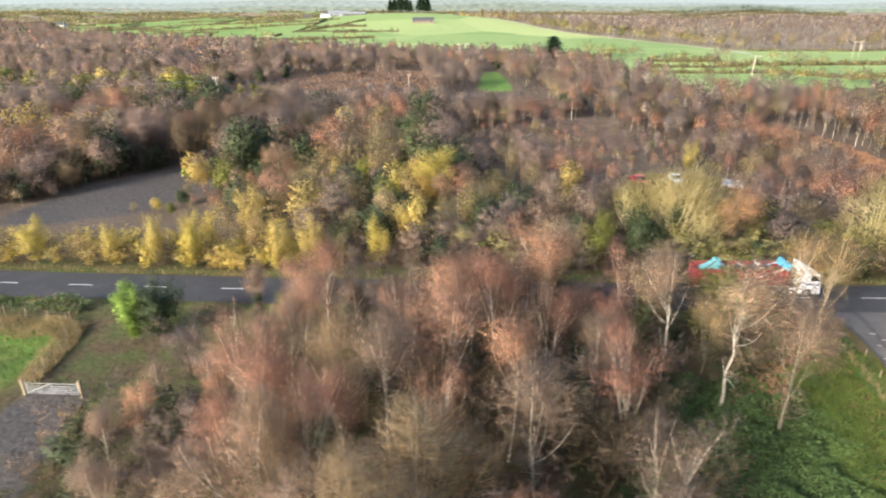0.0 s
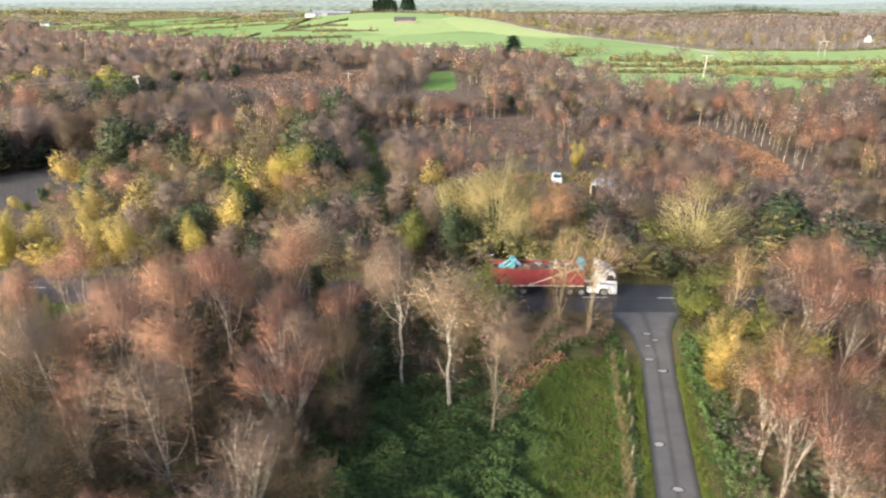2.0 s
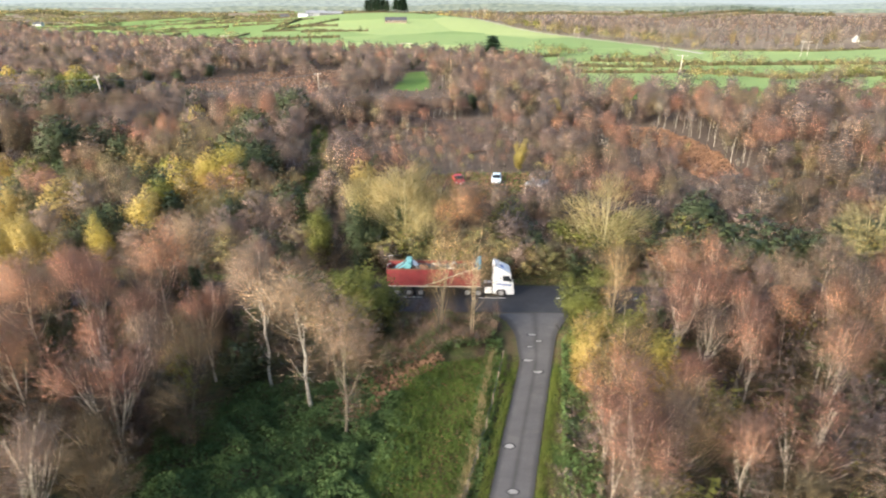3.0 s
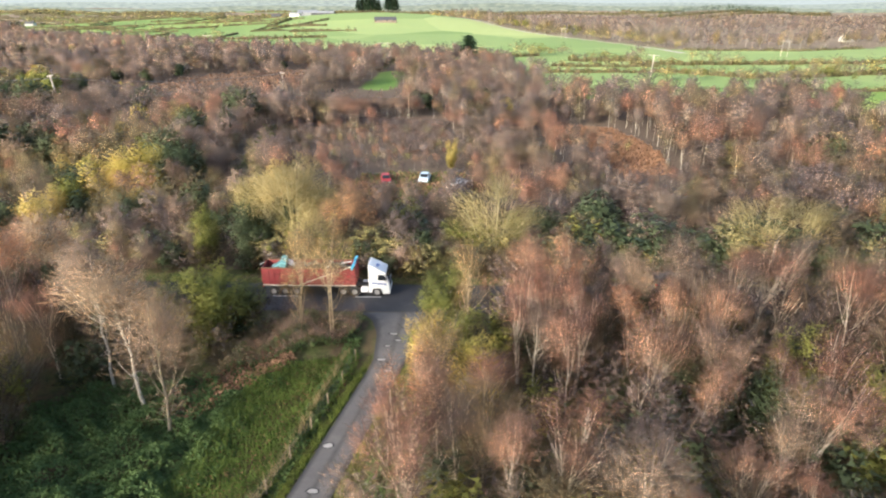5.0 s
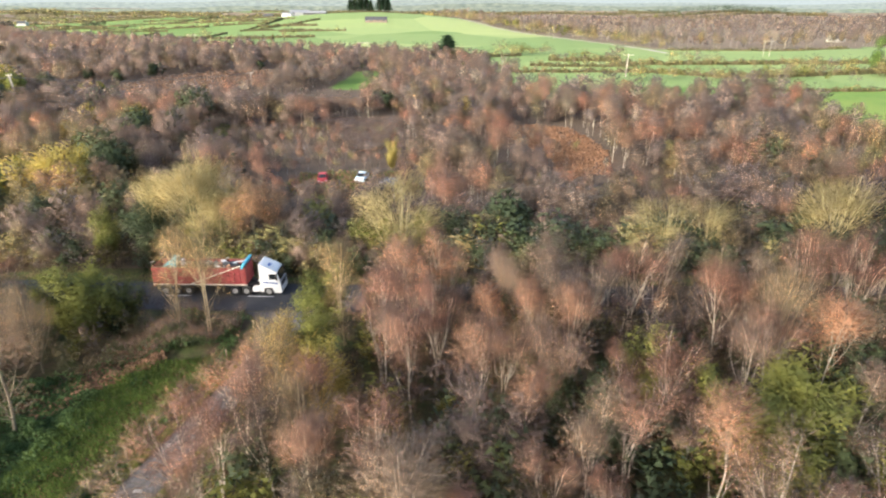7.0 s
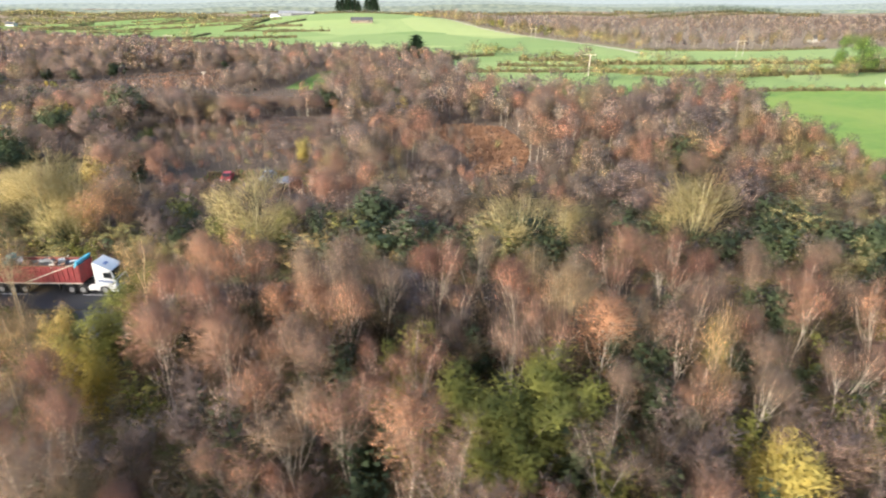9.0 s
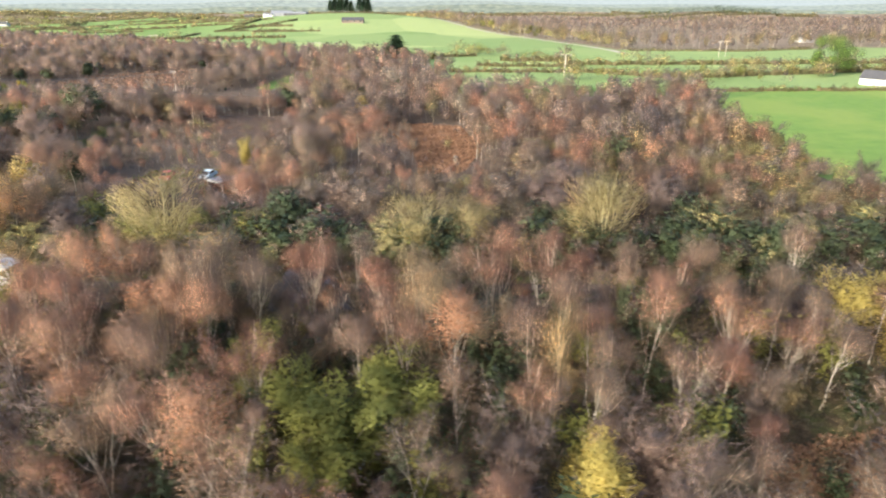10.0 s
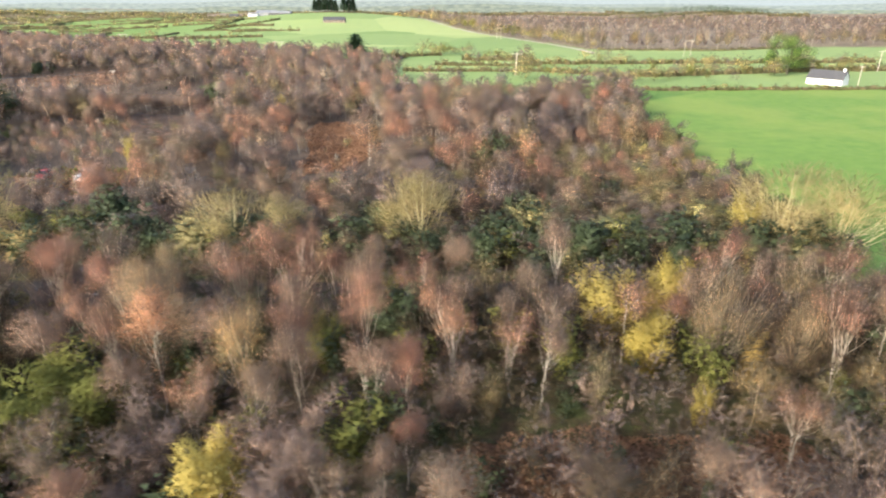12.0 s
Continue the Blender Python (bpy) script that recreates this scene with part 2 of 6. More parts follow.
M["ground"] = mat("ground", ground_build)
M["road"] = asphalt("road", (0.033, 0.034, 0.037), (0.050, 0.051, 0.055), (0.072, 0.072, 0.075))
M["lane"] = asphalt("lane", (0.075, 0.073, 0.074), (0.12, 0.116, 0.116), (0.15, 0.14, 0.13), True)
M["stone_chip"] = surface("stone_chip", (0.22, 0.21, 0.2), (0.36, 0.345, 0.33), 9, 0.7)
M["paint"] = surface("paint", (0.62, 0.61, 0.58), (0.8, 0.79, 0.76), 5, 0.6, worn=(0.3, 0.3, 0.3))
M["pole"] = surface("pole", (0.36, 0.31, 0.25), (0.58, 0.52, 0.44), 3, 0.85)
M["steel"] = surface("steel", (0.26, 0.27, 0.28), (0.38, 0.39, 0.40), 3, 0.6, 0.5)
M["black"] = surface("black", (0.012, 0.012, 0.013), (0.03, 0.03, 0.03), 5, 0.7)

# ---- the lie of the land ----
def road_y(x):
    """The middle of the main road."""
    return 54.55 + 0.000284 * np.minimum(np.asarray(x, float) - 70.0, 0.0) ** 2


def smooth(a, b, v):
    t = np.clip((v - a) / (b - a), 0, 1)
    return t * t * (3 - 2 * t)


def height(x, y):
    x, y = np.asarray(x, float), np.asarray(y, float)
    d = y - road_y(x)
    bank = 0.9 * np.where(d < 0, smooth(-13, -4.0, d), 1 - smooth(4.5, 14, d))
    wave = 0.18 * np.sin(x * 0.31 + np.sin(y * 0.23) * 2) * np.cos(y * 0.27 + np.sin(x * 0.17)) * smooth(5, 12, np.abs(d)) * smooth(4, 7, np.abs(x - 38.5 + 0.22 * np.maximum(46 - y, 0)))
    hill = 19.0 * np.exp(-((x + 45) / 165) ** 2 - ((y - 830) / 150) ** 2)
    hill = hill + 8 * np.exp(-((x + 290) / 150) ** 2 - ((y - 1000) / 170) ** 2)
    far = smooth(600, 1500, y) * (5 * np.sin(x * 0.006 + 1) * np.sin(y * 0.005) + 3 * np.sin(x * 0.017 + y * 0.008))
    rim = 18 * smooth(1800, 4700, y) * (0.8 + 0.25 * np.sin(x * 0.0016 + 0.4) + 0.12 * np.sin(x * 0.005))
    hill = hill + 15 * np.exp(-((x - 755) / 230) ** 2 - ((y - 1690) / 120) ** 2)
    return bank + wave + hill + far + rim


def inside(poly, x, y):
    x, y = np.asarray(x, float), np.asarray(y, float)
    hit = np.zeros(np.broadcast(x, y).shape, bool)
    for (x0, y0), (x1, y1) in zip(poly, poly[1:] + poly[:1]):
        if y0 != y1:
            hit ^= ((y0 > y) != (y1 > y)) & (x < (x1 - x0) * (y - y0) / (y1 - y0) + x0)
    return hit


YARD = [(-66, 78), (-64, 88), (-59, 101), (-50, 112), (-38, 108), (-36, 102), (-41, 93), (-46, 84), (-56, 80)]
GAP_FIELD = [(13, 218), (26, 222), (27, 283), (16, 283)]
BROWN_GLADE = [(-62, 212), (-40, 222), (-9, 232), (-9, 286), (-48, 284), (-68, 244)]
PEAT = [(8, 154), (8, 162), (20, 163), (46, 156), (42, 124), (36, 120), (31, 138), (22, 150)]
BRACKEN = [(70, 140), (72, 152), (86, 150), (90, 124), (86, 106), (78, 102), (76, 120)]
CAR_GLADE = [(28, 95), (30, 106), (48, 107), (52, 96), (46, 90), (36, 90)]
CLEARING = [(25.5, 24), (28, 36), (29, 43), (34, 44.5), (37.2, 45), (37.4, 44), (35.2, 35.5), (32.0, 24)]
BRAMBLES = [(10, 22), (13, 38), (20, 41), (26, 42), (27, 36), (24, 24)]
RIDE = [(8.6, 72), (9.4, 84), (5.6, 109), (3.6, 123), (-1.4, 152), (2.2, 152), (7.8, 123), (10.2, 109), (13.8, 84), (13.0, 72)]
GATE_FIELD = [(-75, 20), (-75, 53), (-36.0, 51.0), (-33.5, 46.0), (-34.8, 40.3), (-40, 36), (-40, 20)]
TRACK = [(-29.5, 28), (-34.5, 38), (-33.0, 41.0), (-29.0, 41.0), (-27.0, 28)]
NEAR_BRACKEN = [(100, 26), (104, 33), (112, 35), (128, 34), (130, 26)]
RIGHT_FIELD = [(153, 64), (150, 90), (152, 128), (160, 182), (164, 214), (300, 222), (340, 64)]
EDGE = [(-1200, 1250), (-640, 900), (-480, 780), (-350, 590), (-190, 480), (-66, 398), (-8, 368), (55, 343), (80, 275), (84, 200), (120, 190), (150, 192), (160, 196), (156, 172), (151, 141), (149, 99), (149, 62), (141, 56), (-900, 56)]
BOG = [(20, 1000), (66, 860), (125, 690), (165, 575), (190, 480), (200, 428), (282, 421), (338, 446), (620, 500), (1800, 800), (1800, 2300), (150, 2300), (20, 1300)]


def side_x(y):
    """The middle of the side road."""
    y = np.asarray(y, float)
    return np.interp(y, [-300, 10, 28.9, 35.5, 44.3, 50, 56], [-49, 31.2, 36.1, 37.7, 39.9, 40.6, 40.8])


def side_half(y):
    return np.interp(np.asarray(y, float), [10, 44.3, 48, 50.5, 52.3], [1.4, 1.4, 1.9, 3.0, 5.2])


def lines(spans):
    out = [spans[0][0]]
    for a, b, s in spans:
        n = max(1, round((b - a) / s))
        out += [a + (b - a) * (i + 1) / n for i in range(n)]
    return np.array(out)


def sheet(name, xs, ys, zfun, material):
    X, Y = np.meshgrid(xs, ys)
    v = np.stack([X.ravel(), Y.ravel(), zfun(X, Y).ravel()], 1)
    nx, ny = len(xs), len(ys)
    i = np.arange((nx - 1) * (ny - 1))
    a = i // (nx - 1) * nx + i % (nx - 1)
    f = np.stack([a, a + 1, a + nx + 1, a + nx], 1)
    me = bpy.data.meshes.new(name)
    me.from_pydata(v.tolist(), [], f.tolist())
    me.materials.append(material)
    me.polygons.foreach_set("use_smooth", np.ones(len(f), bool))
    return new(name, me), X.ravel(), Y.ravel()


GX = lines([(-4800, -1200, 300), (-1200, -400, 40), (-400, -100, 8), (-100, -64, 2), (-64, 150, 1.6), (150, 260, 3), (260, 600, 10), (600, 1400, 40), (1400, 4800, 300)])
GY = lines([(-300, 0, 30), (0, 18, 3), (18, 64, 1.2), (64, 170, 3), (170, 420, 5), (420, 1200, 15), (1200, 2200, 60), (2200, 4900, 200)])
ground, gx, gy = sheet("ground", GX, GY, height, M["ground"])
tagged(ground, "rough ground of grass, leaf litter, peat and pasture", "ground", kind="structure")


def field_mask(x, y):
    """Pasture beyond the woods: greener on the drumlin and to its sides, brown bog on its far right."""
    open_land = ~inside(EDGE, x, y) & (y > 58)
    bog = inside(BOG, x, y)
    return open_land, bog


open_land, bog = field_mask(gx, gy)


def soft_in(poly, r):
    """How far a place lies within an outline, fading over r metres."""
    return sum(inside(poly, gx + r * math.cos(a), gy + r * math.sin(a)).astype(float) for a in np.arange(8) * 0.785) / 8


weights = {
    "lush": np.maximum.reduce([(open_land & ~bog & ((gy < 1000) | (np.sin(gx * 0.011 + 2 * np.sin(gy * 0.006)) + np.sin(gy * 0.017 + gx * 0.003) > 0.1))).astype(float), soft_in(GAP_FIELD, 3), soft_in(GATE_FIELD, 2.0) * 0.62]),
    "heath": np.maximum((open_land & (bog | (gy > 1000))).astype(float), 0),
    "litter": (inside(EDGE, gx, gy) & (gy > road_y(gx) + 7)).astype(float) * 0.8,
    "far_pasture": (open_land & ~bog & (gy > 226)).astype(float) * (0.3 + 0.7 * smooth(-260, -110, gx)),
    "peat": np.maximum(np.maximum(soft_in(PEAT, 7), soft_in(BROWN_GLADE, 8)) * 0.9, soft_in(CAR_GLADE, 4) * 0.6),
    "bracken": np.maximum(soft_in(BRACKEN, 6) * 0.85, soft_in(NEAR_BRACKEN, 3) * 0.7),
    "gravel": np.maximum(soft_in(YARD, 2.5), soft_in(TRACK, 0.8)),
    "grass": np.maximum.reduce([soft_in(CLEARING, 1.5), soft_in(RIDE, 1.5), soft_in(CAR_GLADE, 4) * 0.42, soft_in(GATE_FIELD, 1.2), (np.abs(np.abs(gy - road_y(gx)) - 4.1) < 0.9) * 0.8, ((np.abs(gx - side_x(gy)) < 2.9) & (gy < 54)) * 0.9, soft_in(BRAMBLES, 2) * 0.4]),
}
for key, mask in weights.items():
    a = ground.data.attributes.new(key, "FLOAT", "POINT")
    a.data.foreach_set("value", mask.astype(np.float32))


def strip(name, us, half, mid_fun, material, across, lift, along_x=True, n=9):
    """A paved strip laid just over the land, with a slight crown."""
    verts, faces = [], []
    for i, u in enumerate(us):
        m, h = float(mid_fun(u)), float(half(u))
        for j in range(n):
            s = -1 + 2 * j / (n - 1)
            x, y = (u, m + s * h) if along_x else (m + s * h, u)
            verts.append((x, y, float(height(x, y)) + lift + 0.04 * (1 - s * s)))
    for i in range(len(us) - 1):
        for j in range(n - 1):
            a = i * n + j
            faces.append((a, a + 1, a + n + 1, a + n) if not along_x else (a, a + n, a + n + 1, a + 1))
    me = bpy.data.meshes.new(name)
    me.from_pydata(verts, [], faces)
    me.materials.append(material)
    a = me.attributes.new("across", "FLOAT", "POINT")
    a.data.foreach_set("value", np.tile(np.abs(np.linspace(-1, 1, n)), len(us)).astype(np.float32))
    return new(name, me)


road = strip("road", np.arange(-400, 601, 2.0), lambda u: 3.0, road_y, M["road"], 0, 0.06)
tagged(road, "dark tarmac country road with a faded broken centre line", "road", kind="structure")
lane = strip("side_road", np.concatenate([np.arange(-290, 6, 8.0), np.arange(6, 52.4, 0.8)]), side_half, side_x, M["lane"], 0, 0.10, False, 11)
tagged(lane, "worn grey tarmac lane with potholes joining the road", "road", kind="structure")
starts = [-49.3 + 8.48 * k for k in range(-12, 11)] + [43.4 + 7.75 * k for k in range(24)]
for s in starts:
    y0 = float(road_y(s + 1.3))
    me = bpy.data.meshes.new("line_marking")
    slope = float(road_y(s + 2.7) - road_y(s))
    z = float(height(s, y0)) + 0.108
    me.from_pydata([(s, y0 - slope / 2 - 0.06, z), (s + 2.7, y0 + slope / 2 - 0.06, z), (s + 2.7, y0 + slope / 2 + 0.06, z), (s, y0 - slope / 2 + 0.06, z)], [], [(0, 1, 2, 3)])
    me.materials.append(M["paint"])
    ob = new("line_marking", me)
    ob.parent = road

# ---- trees and shrubs ----
class Shape:
    """Vertices and faces gathered for one mesh."""
    def __init__(self):
        self.v, self.f, self.n, self.tint, self.way = [], [], 0, [], []

    def add(self, verts, faces):
        self.v.append(np.asarray(verts, float))
        self.f.append(np.asarray(faces, int) + self.n)
        self.n += len(verts)

    def mesh(self, name, material, flat=True):
        me = bpy.data.meshes.new(name)
        faces = [row for block in self.f for row in block.tolist()]
        me.from_pydata(np.concatenate(self.v).tolist(), [], faces)
        me.materials.append(material)
        if self.tint:
            a = me.attributes.new("tint", "FLOAT", "POINT")
            a.data.foreach_set("value", np.concatenate(self.tint).astype(np.float32))
        if self.way:                    # twigs are lit as the rounded crown that they make up
            a = me.attributes.new("custom_normal", "FLOAT_VECTOR", "POINT")
            a.data.foreach_set("vector", np.concatenate(self.way).astype(np.float32).ravel())
        if not flat or self.way:
            me.polygons.foreach_set("use_smooth", np.ones(len(faces), bool))
        return me


def unit(v):
    return v / np.maximum(np.linalg.norm(v, axis=-1, keepdims=True), 1e-9)


def tube(shape, pts, radii, sides):
    pts = np.asarray(pts, float)
    ring = np.arange(sides) * 2 * np.pi / sides
    way = unit(np.gradient(pts, axis=0))
    side = unit(np.cross(way, np.where(np.abs(way[:, 2:]) > 0.9, [[1.0, 0, 0]], [[0, 0, 1.0]])))
    up = np.cross(side, way)
    v = pts[:, None] + np.asarray(radii)[:, None, None] * (np.cos(ring)[None, :, None] * side[:, None] + np.sin(ring)[None, :, None] * up[:, None])
    f = []
    for i in range(len(pts) - 1):
        for j in range(sides):
            a, b = i * sides + j, i * sides + (j + 1) % sides
            f.append((a, b, b + sides, a + sides))
    shape.add(v.reshape(-1, 3), f)


def facing(v, out):
    """Triangles turned so that their fronts face out."""
    v = v.reshape(-1, 3, 3)
    back = np.einsum("ij,ij->i", np.cross(v[:, 1] - v[:, 0], v[:, 2] - v[:, 0]), out) < 0
    v[back] = v[back][:, [1, 0, 2]]
    return v.reshape(-1, 3)


def slivers(shape, p, d, length, width, rng, out=None):
    """Fine twigs: one tapering blade each. out: the way the surface of the crown faces there."""
    n = len(p)
    face = rng.normal(size=(n, 3)) if out is None else out + rng.normal(0, 0.24, (n, 3))
    side = unit(np.cross(d, face)) * np.asarray(width).reshape(-1, 1) * 0.5
    v = np.stack([p - side, p + side, p + d * np.asarray(length).reshape(-1, 1)], 1).reshape(-1, 3)
    v = v if out is None else facing(v, out)
    shape.add(v, np.arange(3 * n).reshape(-1, 3))
    if out is not None:
        shape.way.append(np.repeat(unit(out + rng.normal(0, 0.14, (n, 3))), 3, 0))


def leaves(shape, p, size, rng, out=None):
    """Leaves or small sprays of leaves: one pointed blade each."""
    n = len(p)
    face = rng.normal(size=(n, 3)) if out is None else out + rng.normal(0, 0.4, (n, 3))
    a = unit(np.cross(face, rng.normal(size=(n, 3))))
    b = unit(np.cross(a, face))
    s = size * rng.uniform(0.6, 1.4, (n, 1))
    v = np.stack([p - a * s * 0.55 - b * s * 0.3, p + a * s * 0.55 - b * s * 0.22, p + b * s * 0.62], 1).reshape(-1, 3)
    v = v if out is None else facing(v, out)
    shape.add(v, np.arange(3 * n).reshape(-1, 3))
    if out is not None:
        shape.way.append(np.repeat(unit(out + rng.normal(0, 0.25, (n, 3))), 3, 0))


def curve_to(a, b, bend, k):
    t = np.linspace(0, 1, k)[:, None]
    return a + (b - a) * t + np.asarray(bend) * (4 * t * (1 - t))


KINDS = {
    # bark, crown, height, stems, clear part, crown radius, spread of stems, leafiness, twig lift, label, category, ivy
    "red_birch": ("birch_bark", "red_twig", 12, (1, 3), 0.46, 2.65, 1.7, 0.0, 0.75, "leafless birch with pale trunk and reddish twigs", "birch_tree", 0),
    "brown_birch": ("birch_bark", "brown_twig", 12, (1, 3), 0.42, 2.6, 1.8, 0.0, 0.75, "leafless birch with pale forked trunk and brown twigs", "birch_tree", 0),
    "low_birch": ("grey_bark", "brown_twig", 12.5, (1, 2), 0.22, 2.9, 1.2, 0.0, 0.55, "leafless birch with pale trunk branching low down", "birch_tree", 0),
    "ivy_birch": ("grey_bark", "brown_twig", 11, (1, 2), 0.40, 2.4, 1.2, 0.0, 0.7, "leafless brown tree with dark green ivy on its trunk", "birch_tree", 1),
    "alder": ("limb_bark", "alder_twig", 12.5, (1, 2), 0.26, 3.0, 1.0, 0.0, 0.5, "tall bare alder with pale orange-brown twigs", "alder_tree", 0),
    "ash": ("pale_bark", "ash_twig", 11, (1, 1), 0.12, 4.6, 0.5, 0.0, 1.15, "broad bare tree with yellowish lichened branches", "ash_tree", 0),
    "ivy_ash": ("pale_bark", "ash_twig", 12.5, (1, 2), 0.28, 4.0, 1.0, 0.0, 1.15, "tall yellowish bare tree with ivy round its trunk", "ash_tree", 1),
    "bare_tree": ("grey_bark", "pale_twig", 11.5, (1, 2), 0.14, 3.3, 0.9, 0.0, 1.0, "bare spreading tree with fine pale brown branches", "bare_tree", 0),
    "yellow": ("grey_bark", "yellow_leaf", 8, (2, 4), 0.05, 2.4, 1.4, 0.8, 0.6, "small tree with thin yellow autumn leaves", "willow_tree", 0),
    "orange": ("grey_bark", "orange_leaf", 10, (1, 2), 0.2, 3.0, 1.0, 0.8, 0.6, "rounded tree with rusty orange autumn leaves", "beech_tree", 0),
    "tan": ("grey_bark", "tan_leaf", 9, (1, 3), 0.12, 2.6, 1.5, 0.5, 0.6, "thinning tree with tan and dull yellow leaves", "willow_tree", 0),
    "olive": ("grey_bark", "olive_leaf", 7.5, (2, 4), 0.1, 2.4, 1.5, 0.9, 0.5, "bushy sallow with olive green leaves", "willow_tree", 0),
    "holly": ("dark_bark", "green_leaf", 6.5, (2, 4), 0.04, 2.4, 1.3, 1.0, 0.3, "dense dark green evergreen holly", "holly_tree", 0),
    "bright": ("dark_bark", "bright_leaf", 7, (2, 3), 0.12, 2.0, 1.0, 1.0, 0.3, "ivy-clad tree with bright green leaves", "holly_tree", 0),
    "fir": ("dark_bark", "needle", 16, (1, 1), 0.03, 2.6, 0.2, 0.0, -0.2, "dark fir", "conifer", 0),
    "dark_scrub": ("dark_bark", "dark_twig", 7, (3, 5), 0.15, 2.3, 2.0, 0.0, 0.9, "dark bare thicket of grey willow scrub", "willow_scrub", 0),
    "thorn": ("grey_bark", "thorn_twig", 4, (1, 1), 0.03, 2.0, 0.6, 0.3, 0.5, "hawthorn bush", "hedge_bush", 0),
    "bog_birch": ("birch_bark", "far_twig", 12, (1, 1), 0.5, 2.3, 0.8, 0.0, 0.8, "pale leafless birch on the bog", "birch_tree", 0),
    "scrub": ("dark_bark", "mauve_twig", 6.5, (3, 5), 0.15, 2.2, 1.9, 0.0, 0.9, "bare grey-brown thicket of willow scrub", "willow_scrub", 0),
}
LOD = {0: dict(n=2500, w=0.068, l=0.64, limbs=11, subs=2, sides=5, leaf=0.135), 1: dict(n=580, w=0.235, l=0.75, limbs=0, subs=0, sides=3, leaf=0.27), 2: dict(n=66, w=0.95, l=1.5, limbs=0, subs=0, sides=3, leaf=0.75),
       3: dict(n=200, w=0.2, l=0.8, limbs=0, subs=0, sides=3, leaf=0.36), 4: dict(n=70, w=0.4, l=0.95, limbs=0, subs=0, sides=3, leaf=0.4), 5: dict(n=900, w=0.1, l=0.7, limbs=3, subs=0, sides=4, leaf=0.22),
       6: dict(n=26, w=0.68, l=1.0, limbs=0, subs=0, sides=3, leaf=1.15), 7: dict(n=320, w=0.33, l=0.85, limbs=0, subs=0, sides=3, leaf=0.6)}


def make_tree(kind, seed, lod):
    """Trunk, crown and ivy of one tree, standing on the origin at the kind's own height."""
    bark, crown, H, stems, clear, R, spread, leafy, lift, *_, ivy = KINDS[kind]
    q, rng = LOD[lod], np.random.default_rng(seed)
    wood, top, green = Shape(), Shape(), Shape()
    far = lod in (1, 2, 4, 6, 7)
    clear = 0.75 * clear if far else clear
    k = 1 if far else int(rng.integers(stems[0], stems[1] + 1))
    turn = rng.uniform(0, 6.28)
    birch = kind.endswith("birch")
    centre_of = []
    broad = kind in ("ash", "ivy_ash", "bare_tree")
    bush = clear < 0.2 and not broad
    for s in range(k):
        a = turn + s * 6.28 / k + rng.uniform(-0.5, 0.5)
        out = spread * rng.uniform(0.5, 1.15) * (1 if k > 1 else 0.45)
        h = H * (rng.uniform(0.8, 1.0) if s else 1.0)
        r0 = (0.006 if far else 0.0088) * H * rng.uniform(0.85, 1.15) / (k ** 0.4)
        base = np.array([0.12 * math.cos(a) * (k > 1), 0.12 * math.sin(a) * (k > 1), -0.15])
        tip = np.array([out * math.cos(a), out * math.sin(a), h * (0.72 if far else 0.86 if birch else 0.93)])
        bow = np.array([-0.35 * out * math.cos(a) + rng.uniform(-0.2, 0.2), -0.35 * out * math.sin(a) + rng.uniform(-0.2, 0.2), 0])
        pts = curve_to(base, tip, bow, 8 if lod == 0 else 5 if lod == 1 else 3)
        if lod == 0:
            pts[1:-1, :2] += rng.normal(0, 0.07, (len(pts) - 2, 2))
        u = np.linspace(0, 1, len(pts))
        tube(wood, pts, r0 * (1 - 0.97 * u ** 0.75) + 0.004, q["sides"])
        centre_of.append((pts, u, h, r0))
    share = int(q["n"] * (2.4 if leafy > 0.6 and lod == 0 else 2.0 if leafy > 0.6 else 2.3 if broad and lod == 0 else 1)) // k
    for pts, u, h, r0 in centre_of:
        rk = R * (1.0, 1.0, 0.82, 0.72, 0.65, 0.6)[min(k, 5)] * rng.uniform(0.88, 1.12)
        lo, hi = clear * h, h * 1.0
        mid, half = (lo + hi) / 2, (hi - lo) / 2
        # points of the crown: an uneven dome made of several boughs
        count = 5 if far else 12 if broad else 9
        boughs = unit(rng.normal(size=(count, 3)) + np.array([0, 0, -0.25 if bush else 0.35])) * (rng.uniform(0.18, 0.36, (count, 1)) if far else rng.uniform(0.45, 0.74, (count, 1)))
        boughs[0] = (0, 0, 0.3 if far else 0.6)
        size = rng.uniform(0.56, 0.74, count) if far else rng.uniform(0.32, 0.52, count)
        if birch and not far:           # a soft umbrella, fullest over its upper half
            boughs = unit(rng.normal(size=(count, 3)) + np.array([0, 0, 0.7])) * rng.uniform(0.30, 0.56, (count, 1))
            size = rng.uniform(0.42, 0.60, count)
        pick = rng.integers(0, count, share)
        off = unit(rng.normal(size=(share, 3))) * (rng.uniform(0, 1, (share, 1)) ** (0.22 if far else 0.42))
        p = (boughs[pick] + off * size[pick][:, None]) * np.array([rk, rk, half])
        low = rng.uniform(size=share) < (0.0 if far else 0.06 if bush or broad else 0.09)            # sparse shoots below the crown
        p[low] *= np.array([0.6, 0.6, 1.0])
        z = np.where(low, h * rng.uniform(0.12, max(clear + 0.1, 0.14), share), np.maximum(mid + p[:, 2], lo * 0.9))
        axis = np.stack([np.interp(z / pts[-1, 2], u, pts[:, i]) for i in range(2)], 1)
        pos = np.stack([axis[:, 0] + p[:, 0], axis[:, 1] + p[:, 1], z], 1)
        radial = unit(np.stack([p[:, 0], p[:, 1], np.zeros(share)], 1))
        way = unit(radial * 0.8 + np.array([0, 0, lift]) + unit(p) * 0.4 + rng.normal(0, 0.62, (share, 3)))
